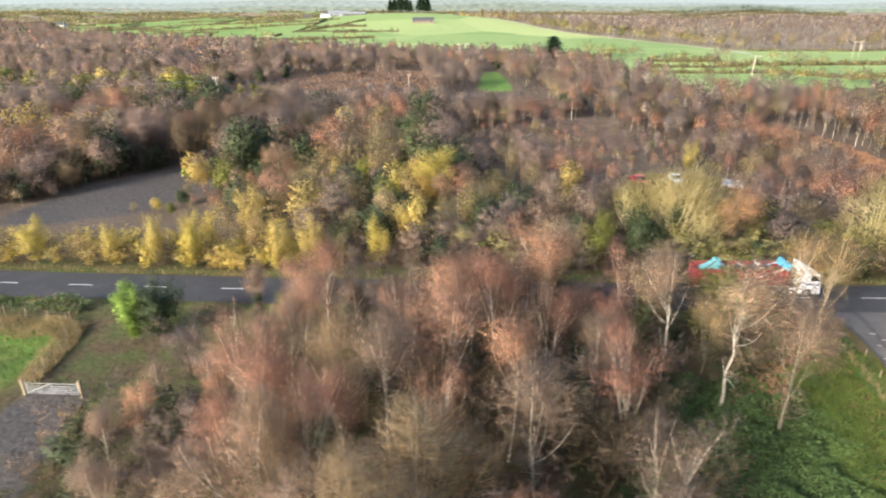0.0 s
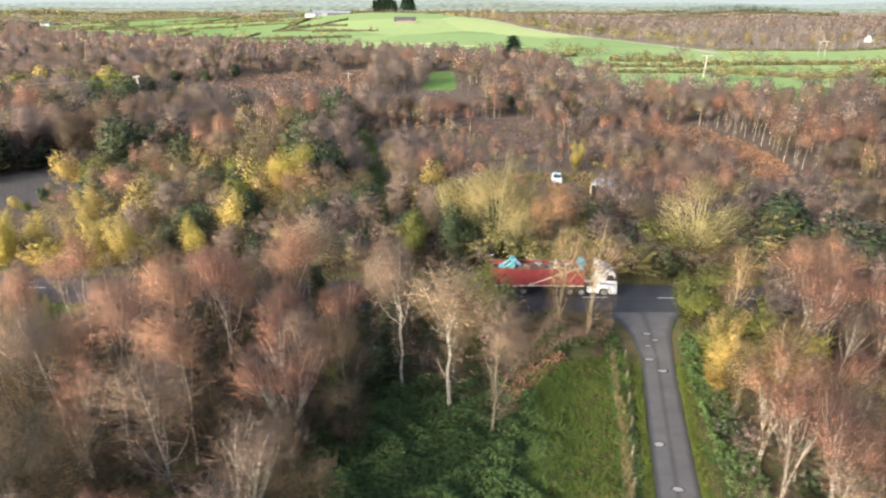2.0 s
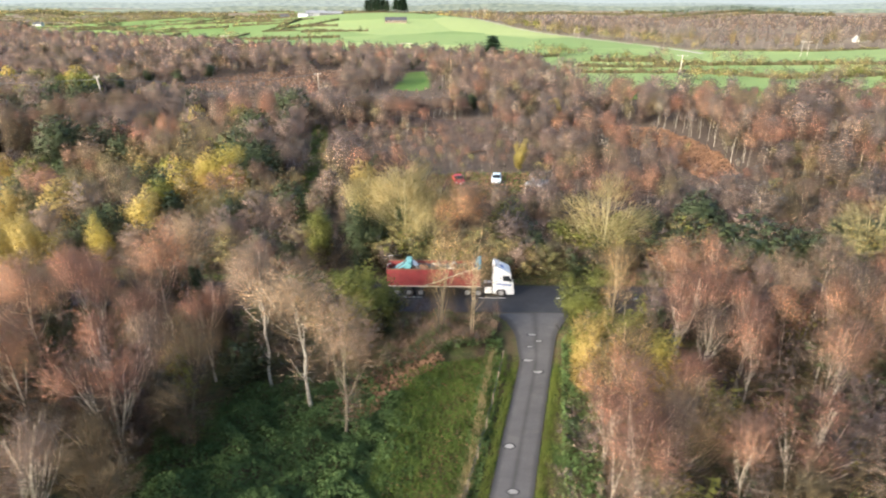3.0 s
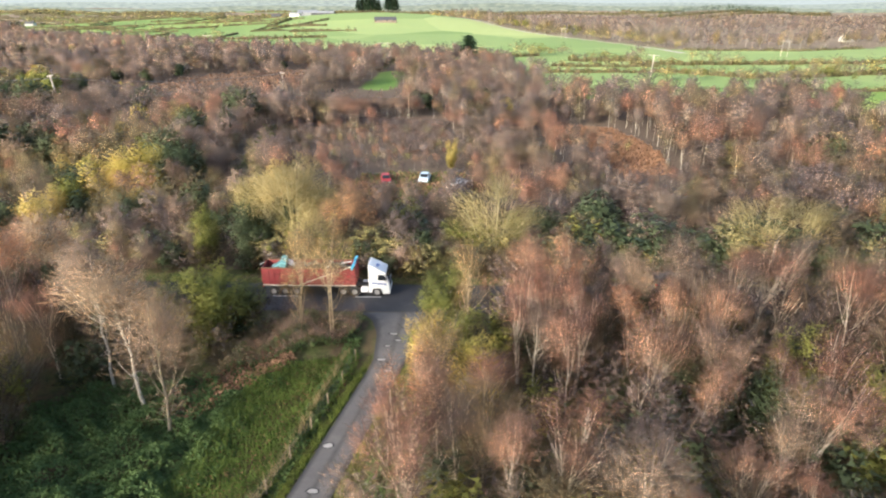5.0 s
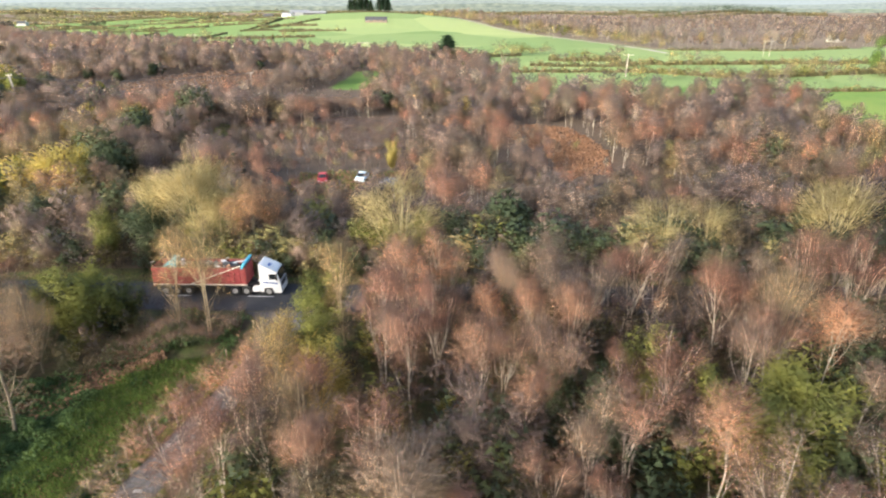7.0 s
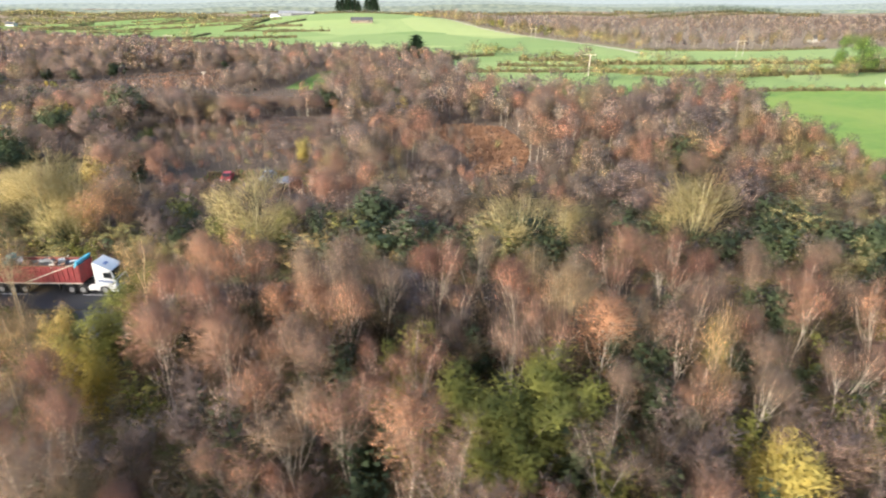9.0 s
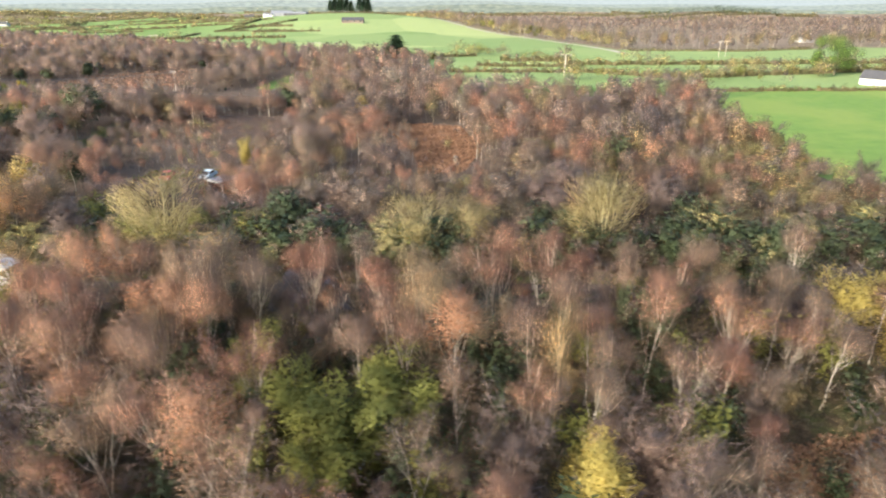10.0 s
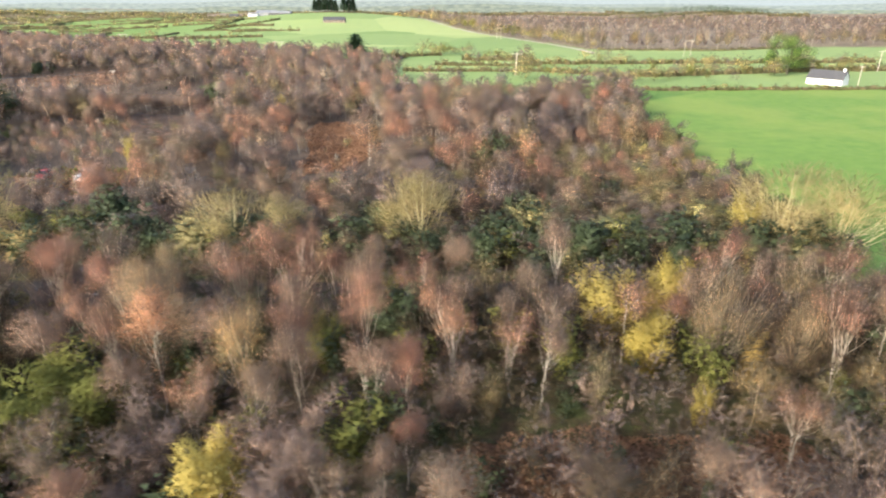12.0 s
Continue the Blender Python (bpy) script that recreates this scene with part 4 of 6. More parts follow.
WOOD = {"thorn": "dense hawthorn", "bog_birch": "pale leafless birch", "scrub": "leafless grey-brown willow scrub", "holly": "dark evergreen bushes", "yellow": "willows in yellow leaf", "tan": "willows in thin tan leaf", "olive": "sallows in olive leaf"}
for k, s in mid_spots.items():
    far_mass("woodland", WOOD.get(k, "leafless birch wood with brown twigs") + " beyond the road", "woodland", s, k, 6, 1, 1.15, 1.5)
verge = {k: [] for k in ("scrub", "dark_scrub", "holly", "thorn", "tan", "olive")}
for x0 in np.arange(-10, 146, 1.7):
    for row in (5.6, 7.4, 9.6):
        x = x0 + rand.uniform(-0.8, 0.8)
        y = float(road_y(x)) + row + rand.uniform(-0.5, 0.5)
        verge[mix({"scrub": 3, "dark_scrub": 4.5, "holly": 7, "thorn": 0.8, "olive": 0.8} if x > 55 else {"scrub": 5, "dark_scrub": 3, "holly": 3.2 if x > 12 else 0.8, "thorn": 2.5, "tan": 0.6 if x > 12 else 3, "olive": 1.0})].append((x, y, (rand.uniform(3.4, 5.2) if x > 55 else rand.uniform(2.6, 4.2)) + 0.35 * (row - 5)))
for k, s in verge.items():
    far_mass("roadside_thicket", "low " + WOOD.get(k, "dark bare willow scrub") + " along the road verge", "thicket", s, k, 2, 3, 1.3, 1.9)
bank = {"yellow": [], "tan": []}
for x0 in np.arange(-84, -12, 1.5):
    for row in (5.4, 7.2, 9.2):
        x = x0 + rand.uniform(-0.7, 0.7)
        y = float(road_y(x)) + row + rand.uniform(-0.5, 0.5)
        bank[mix({"yellow": 5, "tan": 4})].append((x, y, rand.uniform(1.8, 3.4) + 0.25 * (row - 5)))
for k, s in bank.items():
    far_mass("roadside_thicket", "low " + WOOD[k] + " along the road verge", "thicket", s, k, 2, 3, 1.7, 2.4)
for k, s in verge_spots.items():
    far_mass("roadside_thicket", WOOD.get(k, "leafless birch wood with brown twigs") + " along the road verge", "thicket", s, k, 4, 5, 1.2, 1.6)
# low regrowth round the cleared bog
low = {"dark_scrub": [], "scrub": [], "thorn": []}
for x0 in np.arange(0, 96, 2.5):
    for y0 in np.arange(80, 152, 2.7):
        x, y = x0 + rand.uniform(-1.1, 1.1), y0 + rand.uniform(-1.1, 1.1)
        if not ((2 < x < 54 and y > 104) or (64 < x < 94 and y < 106) or inside(BRACKEN, x, y)) or inside(CAR_GLADE, x, y):
            continue
        if (inside(PEAT, x, y) or inside(BRACKEN, x, y)) and rand.uniform() < (0.62 if inside(PEAT, x, y) else 0.86):
            continue
        low[mix({"dark_scrub": 3, "scrub": 5, "thorn": 1})].append((x, y, rand.uniform(1.6, 3.2)))
for k, s in low.items():
    far_mass("regrowth", "low " + WOOD.get(k, "dark bare willow scrub") + " on the cleared bog", "regrowth", s, k, 2, 4, 1.0, 1.5)
# the thick edge of the wood behind the yard
back = {"dark_scrub": [], "holly": [], "scrub": []}
for (x0, y0), (x1, y1) in zip([(-76, 84), (-64, 89), (-59, 102), (-51, 113)], [(-64, 89), (-59, 102), (-51, 113), (-37, 111)]):
    for i in range(26):
        t, d = rand.uniform(), rand.uniform(1, 6)
        away = Vector((y0 - y1, x1 - x0)).normalized()
        back[mix({"dark_scrub": 4, "holly": 2, "scrub": 3})].append((x0 + t * (x1 - x0) + away.x * d, y0 + t * (y1 - y0) + away.y * d, rand.uniform(2.5, 4.5) + 0.4 * d))
for k, s in back.items():
    far_mass("thicket", WOOD.get(k, "dark bare willow scrub") + " along the edge of the yard", "thicket", s, k, 2, 3, 1.2, 1.7)
# shrubs filling the corner of the wood by the pasture
corner = {k: [] for k in ("tan", "scrub", "thorn", "brown_birch", "holly", "red_birch")}
for x0 in np.arange(98, 150, 2.9):
    for y0 in np.arange(61, 122, 3.1):
        x, y = x0 + rand.uniform(-1.3, 1.3), y0 + rand.uniform(-1.3, 1.3)
        if inside(EDGE, x, y):
            corner[mix({"tan": 2, "scrub": 1.2, "thorn": 2, "brown_birch": 3.5, "red_birch": 3, "holly": 0.6})].append((x, y, rand.uniform(2.6, 5.2)))
for k, s in corner.items():
    far_mass("thicket", "mixed " + WOOD.get(k, "young leafless birch") + " near the pasture", "thicket", s, k, 2, 3, 1.5, 2.1)
# the tangle of saplings under the near trees
under = {k: [] for k in KINDS}
for gx0 in np.arange(-29, 150, 2.3):
    for gy0 in np.arange(15, 52, 2.4):
        x, y = gx0 + rand.uniform(-1, 1), gy0 + rand.uniform(-1, 1)
        if inside(CLEARING, x, y) or inside(BRAMBLES, x, y) or inside(GATE_FIELD, x, y) or inside(TRACK, x, y) or abs(x - float(side_x(y))) < 3.6:
            continue
        if y > float(road_y(x)) - 4.2 or inside(OPEN, x, y) or (x < -13 and y > 38) or (36 < x < 48 and y > 48) or (inside(NEAR_BRACKEN, x, y) and rand.uniform() < 0.6):
            continue
        under[mix({"dark_scrub": 5, "scrub": 4.5, "brown_birch": 1.6, "holly": 2.6, "tan": 0.6, "olive": 0.9})].append((x, y, rand.uniform(2.4, 6.2)))
for k, s in under.items():
    far_mass("undergrowth", "tangled " + WOOD.get(k, "birch saplings") + " under the trees", "undergrowth", s, k, 3, 3, 1.1, 1.5)

# bushes by the field gate
for i in range(80):
    x, y = rand.uniform(-26, -11), rand.uniform(20, 44)
    if inside(TRACK, x, y) or inside(GATE_FIELD, x, y) or x < -28 + 0.2 * (y - 22) or (x < -22 and y > 33) or x < -20 - 0.35 * (y - 25):
        continue
    gate_h = min(rand.uniform(6, 8.6), 9.5 - 0.12 * max(y - 30, 0))
    under_kind = mix({"scrub": 4, "brown_birch": 5, "red_birch": 2, "bare_tree": 2})
    if free(x, y, 2.2):
        plant(under_kind, x, y, gate_h, 0, 1.1)
# the dense edge of the near wood along the road
edge_spots = {k: [] for k in KINDS}
for row, lo, hi in ((49.6, 4.5, 7.0), (47.2, 5.5, 8.5), (44.6, 6.0, 9.0)):
    for x0 in np.arange(-8, 150, 2.7):
        x = x0 + rand.uniform(-0.9, 0.9)
        y = row + float(road_y(x)) - 54.55 + rand.uniform(-0.8, 0.8)
        if 13 < x < 48 or (x < 13 and row < 46):
            continue
        edge_spots[mix({"scrub": 5, "brown_birch": 3, "red_birch": 3, "ivy_birch": 1.2, "tan": 0.6, "holly": 0.8, "dark_scrub": 3})].append((x, y, rand.uniform(lo, hi)))
for k, s in edge_spots.items():
    far_mass("thicket", WOOD.get(k, "leafless birch saplings with fine twigs") + " crowding the road edge", "thicket", s, k, 2, 5, 1.0, 1.4)

spots = {k: [] for k in KINDS}
for gy0 in np.arange(FAR_Y, 520, 4.5):
    step = 4.4 + 0.012 * (gy0 - FAR_Y)
    for gx0 in np.arange(-20 - 0.80 * gy0, 112 + 0.80 * gy0, step):
        x, y = gx0 + rand.uniform(-2.2, 2.2), gy0 + rand.uniform(-2.2, 2.2)
        if not inside(EDGE, x, y) or (any(inside(g, x, y) for g in GLADES) and rand.uniform() > 0.03):
            continue
        tone = noise.noise((x * 0.02, y * 0.015, 3.0))
        k = mix({"brown_birch": 6, "red_birch": 2.2 + 6 * max(tone, 0), "scrub": 5.5 + 8 * max(-tone, 0), "tan": 1.1, "bog_birch": 2.5, "yellow": 0.04, "holly": 0.35})
        if near_cut(x, y, 6.0):
            continue
        if x < -50 and y < 228:
            k = mix({"scrub": 4, "holly": 2.2, "tan": 1.6, "olive": 1.8, "brown_birch": 3, "yellow": 0.3})
        elif x < 0 and 236 < y < 330:
            k = mix({"scrub": 6, "brown_birch": 3, "holly": 1.0, "dark_scrub": 3})
        h = rand.uniform(5, 10.5) if k != "holly" else rand.uniform(5, 7)
        if -78 < x < -4 and 176 < y < 236:
            h = rand.uniform(2.0, 3.2)
        if 0 < x < 34 and y < 224:         # falling away towards the small green field
            h = min(h, min(max(29 - 0.1415 * y, 1.6), 6.0) * rand.uniform(0.75, 1.05))
        spots[k].append((x, y, h))
for x0 in np.arange(-3, 38, 2.3):          # a close belt of birch behind the cleared peat
    for y0 in np.arange(163, 186, 3.4):
        x, y = x0 + rand.uniform(-1, 1), y0 + rand.uniform(-1.5, 1.5)
        if not inside(RIDE, x, y):
            spots[mix({"brown_birch": 5, "red_birch": 3, "scrub": 3})].append((x, y, (29 - 0.1415 * y) * rand.uniform(0.86, 1.04)))
for gy0 in np.arange(520, 1000, 9.0):
    for gx0 in np.arange(-20 - 0.80 * gy0, -230, 9.5):
        x, y = gx0 + rand.uniform(-4, 4), gy0 + rand.uniform(-4, 4)
        if inside(EDGE, x, y):
            spots[mix({"scrub": 5, "brown_birch": 4, "holly": 0.8, "red_birch": 1, "tan": 0.6})].append((x, y, rand.uniform(7, 11)))
# bog woods beyond the fields: a tall pale front along the farm lane, thinner behind
bog_front, bog_rest = [], []
for gy0 in np.arange(418, 1300, 9.0):
    for gx0 in np.arange(20, 112 + 0.80 * gy0, 6.6 + 0.008 * (gy0 - 418)):
        x, y = gx0 + rand.uniform(-6, 6), gy0 + rand.uniform(-9, 9)
        if not inside(BOG, x, y):
            continue
        front = not inside(BOG, x - 16, y - 26)
        if front:
            bog_front.append((x, y, rand.uniform(10, 16)))
            continue
        dense = noise.noise((x * 0.005, y * 0.011, 9.0)) > 0.0
        if not dense and rand.uniform() > 0.15:
            continue
        k = mix({"bog_birch": 7, "brown_birch": 3, "scrub": 1.5, "tan": 0.4})
        spots[k].append((x, y, rand.uniform(4.0, 11.0)))
far_mass("bog_wood", "tall leafless birches along the edge of the bog", "woodland", bog_front[::3] + bog_front[1::3], "bog_birch", 4, 7, 1.0, 1.4)
far_mass("bog_wood", "tall grey willows along the edge of the bog", "woodland", bog_front[2::3], "tan", 2, 7, 0.9, 1.3)


hedges = {k: [] for k in KINDS}


bank_lines = []


def hedge(a, b, h=3.0, gap=2.6, kinds=None, solid=True):
    """A hedge from a to b: a thick clipped bank of thorn, and freer bushes growing out of it."""
    a, b = np.array(a, float), np.array(b, float)
    if solid:
        bank_lines.append((a, b, h * 0.62))
    n = max(2, int(np.linalg.norm(b - a) / gap))
    for i in range(n):
        p = a + (b - a) * (i + rand.uniform(0, 1)) / n + rand.normal(0, 0.5, 2)
        k = mix(kinds or {"scrub": 5, "tan": 4, "holly": 0.5, "yellow": 0.6, "olive": 0.8})
        hedges[k].append((p[0], p[1], h * rand.uniform(0.6, 1.5)))


def hedge_banks(name, label, lines_of, step):
    """The dense lower part of many hedges: ragged-topped banks, standing on the land."""
    shape, rng = Shape(), np.random.default_rng(61)
    for a, b, h in lines_of:
        n = max(3, int(np.linalg.norm(b - a) / step))
        t = np.linspace(0, 1, n)[:, None]
        mid = a + (b - a) * t + rng.normal(0, 0.3, (n, 2))
        side = np.array([a[1] - b[1], b[0] - a[0]]) / max(np.linalg.norm(b - a), 0.01)
        tops = h * rng.uniform(0.55, 1.3, n)
        rows = []
        for across, up in ((-1.0, -0.2), (-0.85, 0.6), (0.0, 1.0), (0.85, 0.6), (1.0, -0.2)):
            w = 0.75 * tops * across * rng.uniform(0.7, 1.2, n)
            xy = mid + side * w[:, None]
            rows.append(np.column_stack([xy, height(xy[:, 0], xy[:, 1]) + tops * up * rng.uniform(0.85, 1.15, n)]))
        v = np.stack(rows, 1).reshape(-1, 3)
        f = [(i * 5 + j, i * 5 + j + 1, i * 5 + j + 6, i * 5 + j + 5) for i in range(n - 1) for j in range(4)]
        shape.add(v, f)
        shape.tint.append(np.repeat(rng.uniform(0, 1, n), 5))
    tagged(new(name, shape.mesh(name, M["hedge_bank"])), label, "hedgerow", "far woods", "stuff")


# hedges between the fields on the right
THORN = {"thorn": 7, "scrub": 2.5, "tan": 0.4, "olive": 0.4}
for a, b, h in [((84, 280), (150, 280), 2.0), ((150, 280), (172, 258), 2.6), ((98, 308), (150, 305), 2.4), ((165, 216), (230, 219), 1.6), ((230, 219), (330, 224), 1.4), ((112, 338), (150, 336), 3.2),
                ((172, 258), (200, 262), 2.6), ((200, 262), (262, 282), 3.0), ((262, 282), (340, 290), 3.0), ((190, 318), (330, 330), 2.5), ((55, 350), (100, 372), 2.4), ((300, 224), (420, 300), 3.5),
                ((140, 316), (190, 318), 2.6), ((160, 200), (166, 216), 3.5), ((340, 290), (460, 420), 5), ((75, 345), (80, 352), 4), ((205, 420), (282, 415), 1.6), ((282, 415), (340, 440), 1.6)]:
    hedge(a, b, h * 1.2, 1.5, THORN)
# groups of taller hedge trees among them
for x0, y0, n, h in [(92, 386, 6, 8), (102, 378, 9, 7), (116, 378, 8, 6.5), (131, 340, 6, 6), (144, 318, 5, 9), (184, 333, 5, 7), (192, 318, 5, 6), (232, 278, 6, 8), (222, 280, 5, 8), (206, 268, 4, 8), (240, 262, 5, 8), (212, 240, 4, 5), (178, 240, 8, 7.5), (164, 244, 8, 7), (136, 246, 7, 7), (150, 250, 6, 6.5), (262, 276, 6, 8), (285, 285, 6, 8), (196, 256, 5, 7), (-70, 405, 3, 6), (70, 344, 3, 6)]:
    for i in range(n):
        hedges[mix({"thorn": 4, "tan": 2.5, "scrub": 2, "olive": 1})].append((x0 + rand.normal(0, 4), y0 + rand.normal(0, 3), h * rand.uniform(0.7, 1.15)))
for i in range(9):
    hedges["holly"].append((rand.uniform(-84, -58), rand.uniform(408, 416), rand.uniform(6, 9)))
# hedges round the fields of the hill farms on the left
for cx in np.arange(-1100, -90, 62.0):
    for cy in np.arange(560, 1750, 74.0):
        x, y = cx + rand.uniform(-22, 22), cy + rand.uniform(-22, 22)
        o = ~inside(EDGE, x, y)
        if not o or (x + 45) ** 2 / 120 ** 2 + (y - 800) ** 2 / 130 ** 2 < 1:
            continue
        big = rand.uniform(2.2, 4.4)
        if rand.uniform() < 0.85:
            hedge((x, y), (x + 66, y + rand.uniform(-14, 14)), big, 9.0, THORN)
        for i in range(rand.integers(0, 4)):
            hedges[mix(THORN)].append((x + rand.uniform(0, 66), y + rand.uniform(-8, 8), rand.uniform(6, 9)))
        if rand.uniform() < 0.3:
            hedge((x, y), (x + rand.uniform(-16, 16), y + 74), big * 0.8, 8.0, THORN)
# farther farms and plantations
for i in range(120):
    cx, cy = rand.uniform(-1700, 1900), rand.uniform(1500, 2250)
    if inside(BOG, cx, cy) and rand.uniform() < 0.5:
        continue
    t = rand.normal(0, 0.25)
    L = rand.uniform(80, 320)
    hedge((cx, cy), (cx + L * math.cos(t), cy + L * math.sin(t)), 8.0, 10, THORN)
hedge((-150, 640), (-90, 740), 2.5, 3, THORN)
# the belt of trees along the farm lane
for a, b in zip([(20, 960), (66, 850), (125, 690), (165, 575), (188, 480)], [(66, 850), (125, 690), (165, 575), (188, 480), (198, 425)]):
    hedge((a[0] + 6, a[1]), (b[0] + 6, b[1]), 8.5, 3.4, {"tan": 4, "olive": 0.8, "bog_birch": 4, "thorn": 3, "yellow": 0.7}, False)
hedge_banks("hedgerow", "thick field hedgerow of hawthorn", [q for q in bank_lines if q[0][1] < 560], 1.2)
hedge_banks("hedgerow", "far field hedgerow of hawthorn", [q for q in bank_lines if q[0][1] >= 560], 4.0)
plantation = [(rand.uniform(590, 915), rand.uniform(1570, 1700), rand.uniform(12, 19)) for i in range(620)]
far_mass("plantation", "dark green conifer plantation on the far bog", "plantation", plantation, "fir", 2, 6, 0.8, 1.1)
for k, s in hedges.items():
    far_mass("hedgerow", "field hedgerow of " + WOOD.get(k, "bare brown thorn"), "hedgerow", [q for q in s if q[1] < 560], k, 3, 4, 1.2, 1.8)
    far_mass("hedgerow", "far hedgerow of " + WOOD.get(k, "bare brown thorn"), "hedgerow", [q for q in s if q[1] >= 560], k, 3, 6, 1.3, 2.0)
for k, s in spots.items():
    near = [q for q in s if q[1] < 262]
    far_mass("far_wood", "distant " + WOOD.get(k, "leafless birch wood with brown twigs"), "woodland", near, k, 4, 7, 1.2, 1.6)
    s = [q for q in s if q[1] >= 262]
    far_mass("far_wood", "distant " + WOOD.get(k, "leafless birch wood with brown twigs"), "woodland", s, k, 4, 2, 1.2, 1.6)


def conifer(seed, H, lod=1):
    rng = np.random.default_rng(seed)
    wood, top = Shape(), Shape()
    tube(wood, [(0, 0, -0.2), (0, 0, H * 0.5), (0, 0, H * 0.98)], [0.02 * H, 0.012 * H, 0.01], 5)
    n = 900
    t = rng.uniform(0.1, 1, n) ** 0.8
    r = H * 0.24 * (1.03 - t) * (0.8 + 0.3 * np.sin(t * 60))
    a = rng.uniform(0, 6.28, n)
    u = rng.uniform(0.2, 1, n)
    p = np.stack([r * u * np.cos(a), r * u * np.sin(a), H * t], 1)
    d = unit(np.stack([np.cos(a), np.sin(a), -0.35 + rng.normal(0, 0.2, n)], 1))
    slivers(top, p - d * 0.4, d, H * 0.085 * rng.uniform(0.6, 1.3, n), 0.028 * H, rng)
    return wood.mesh("trunk", M["dark_bark"], False), top.mesh("crown", M["needle"])


cone = [conifer(i, 16) for i in range(3)]


def plant_conifer(x, y, h, wide=1.0):
    root = new("conifer")
    root.matrix_basis = Matrix.LocRotScale((x, y, float(height(x, y))), Euler((0, 0, rand.uniform(0, 6))), (wide * h / 16, wide * h / 16, h / 16))
    for name, me in zip(("trunk", "crown"), cone[rand.integers(0, 3)]):
        new(name, me).parent = root
    tagged(root, "dark green conifer standing in pasture", "conifer", "conifers")


for i, (x, h) in enumerate([(-75, 16), (-70, 19), (-64, 20), (-59, 18), (-54, 19), (-49, 15), (-37, 19), (-31, 21), (-26, 18)]):
    plant_conifer(x + 6, 838 + 4 * (i % 3), h, 2.3)
plant_conifer(57, 322, 14.0, 3.6)


def ridge(name, label, y0, z_of, low, high):
    """A line of hills on the horizon; it glows, with distance haze put into its colours."""
    xs = np.linspace(-4700, 4900, 160)
    v = [(x, y0, -40.0) for x in xs] + [(x, y0 + 30, float(z_of(x))) for x in xs]
    n = len(xs)
    me = bpy.data.meshes.new(name)
    me.from_pydata(v, [], [(i, i + 1, n + i + 1, n + i) for i in range(n - 1)])
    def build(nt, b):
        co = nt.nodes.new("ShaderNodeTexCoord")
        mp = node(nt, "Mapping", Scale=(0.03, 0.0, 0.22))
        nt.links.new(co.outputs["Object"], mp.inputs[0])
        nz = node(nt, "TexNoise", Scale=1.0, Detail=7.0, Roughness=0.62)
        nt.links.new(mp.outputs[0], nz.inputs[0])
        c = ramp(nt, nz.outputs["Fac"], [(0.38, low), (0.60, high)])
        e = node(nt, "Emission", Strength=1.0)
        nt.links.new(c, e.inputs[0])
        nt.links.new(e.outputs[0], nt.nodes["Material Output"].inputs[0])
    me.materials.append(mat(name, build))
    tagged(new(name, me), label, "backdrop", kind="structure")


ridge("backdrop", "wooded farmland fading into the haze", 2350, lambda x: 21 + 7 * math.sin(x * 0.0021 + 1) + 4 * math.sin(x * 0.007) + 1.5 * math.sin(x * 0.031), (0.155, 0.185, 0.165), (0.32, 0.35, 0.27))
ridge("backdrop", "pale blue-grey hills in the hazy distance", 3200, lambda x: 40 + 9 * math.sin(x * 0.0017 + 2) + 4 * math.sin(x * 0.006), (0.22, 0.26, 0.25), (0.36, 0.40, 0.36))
# tall glowing sheet added in place of hazy sky over the hills
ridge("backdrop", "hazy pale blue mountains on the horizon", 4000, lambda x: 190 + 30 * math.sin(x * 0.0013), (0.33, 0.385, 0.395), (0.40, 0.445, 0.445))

# ---- vehicles ----
def part(name, bm, material, parent=None, label="", smooth=False):
    """One mesh object out of a bmesh, under its thing or part."""
    me = bpy.data.meshes.new(name)
    bm.to_mesh(me)
    bm.free()
    me.materials.append(material)
    if smooth:
        me.polygons.foreach_set("use_smooth", np.ones(len(me.polygons), bool))
    ob = new(name, me)
    ob.parent = parent
    return tagged(ob, label)


def box(x0, x1, y0, y1, z0, z1, bevel=0.0, turn=None):
    bm = bmesh.new()
    bmesh.ops.create_cube(bm, size=1, matrix=Matrix.Translation(((x0 + x1) / 2, (y0 + y1) / 2, (z0 + z1) / 2)) @ Matrix.Diagonal((x1 - x0, y1 - y0, z1 - z0, 1)))
    if bevel:
        bmesh.ops.bevel(bm, geom=bm.edges[:], offset=bevel, segments=2, affect="EDGES", profile=0.6)
    if turn is not None:
        bmesh.ops.transform(bm, matrix=turn, verts=bm.verts[:])
    return bm


def prism(outline, y0, y1, bevel=0.0, taper=1.0, taper_above=0.0):
    """A side outline of (x, z) points carried across from y0 to y1; taper draws in what lies above a height."""
    bm = bmesh.new()
    mid = (y0 + y1) / 2
    def across(y, z):
        return mid + (y - mid) * (taper if z > taper_above else 1)
    a = [bm.verts.new((x, across(y0, z), z)) for x, z in outline]
    b = [bm.verts.new((x, across(y1, z), z)) for x, z in outline]
    n = len(a)
    bm.faces.new(a)
    bm.faces.new(b[::-1])
    for i in range(n):
        bm.faces.new((a[i], b[i], b[(i + 1) % n], a[(i + 1) % n]))
    bmesh.ops.recalc_face_normals(bm, faces=bm.faces[:])
    if bevel:
        bmesh.ops.bevel(bm, geom=bm.edges[:], offset=bevel, segments=2, affect="EDGES", profile=0.6, clamp_overlap=True)
    return bm


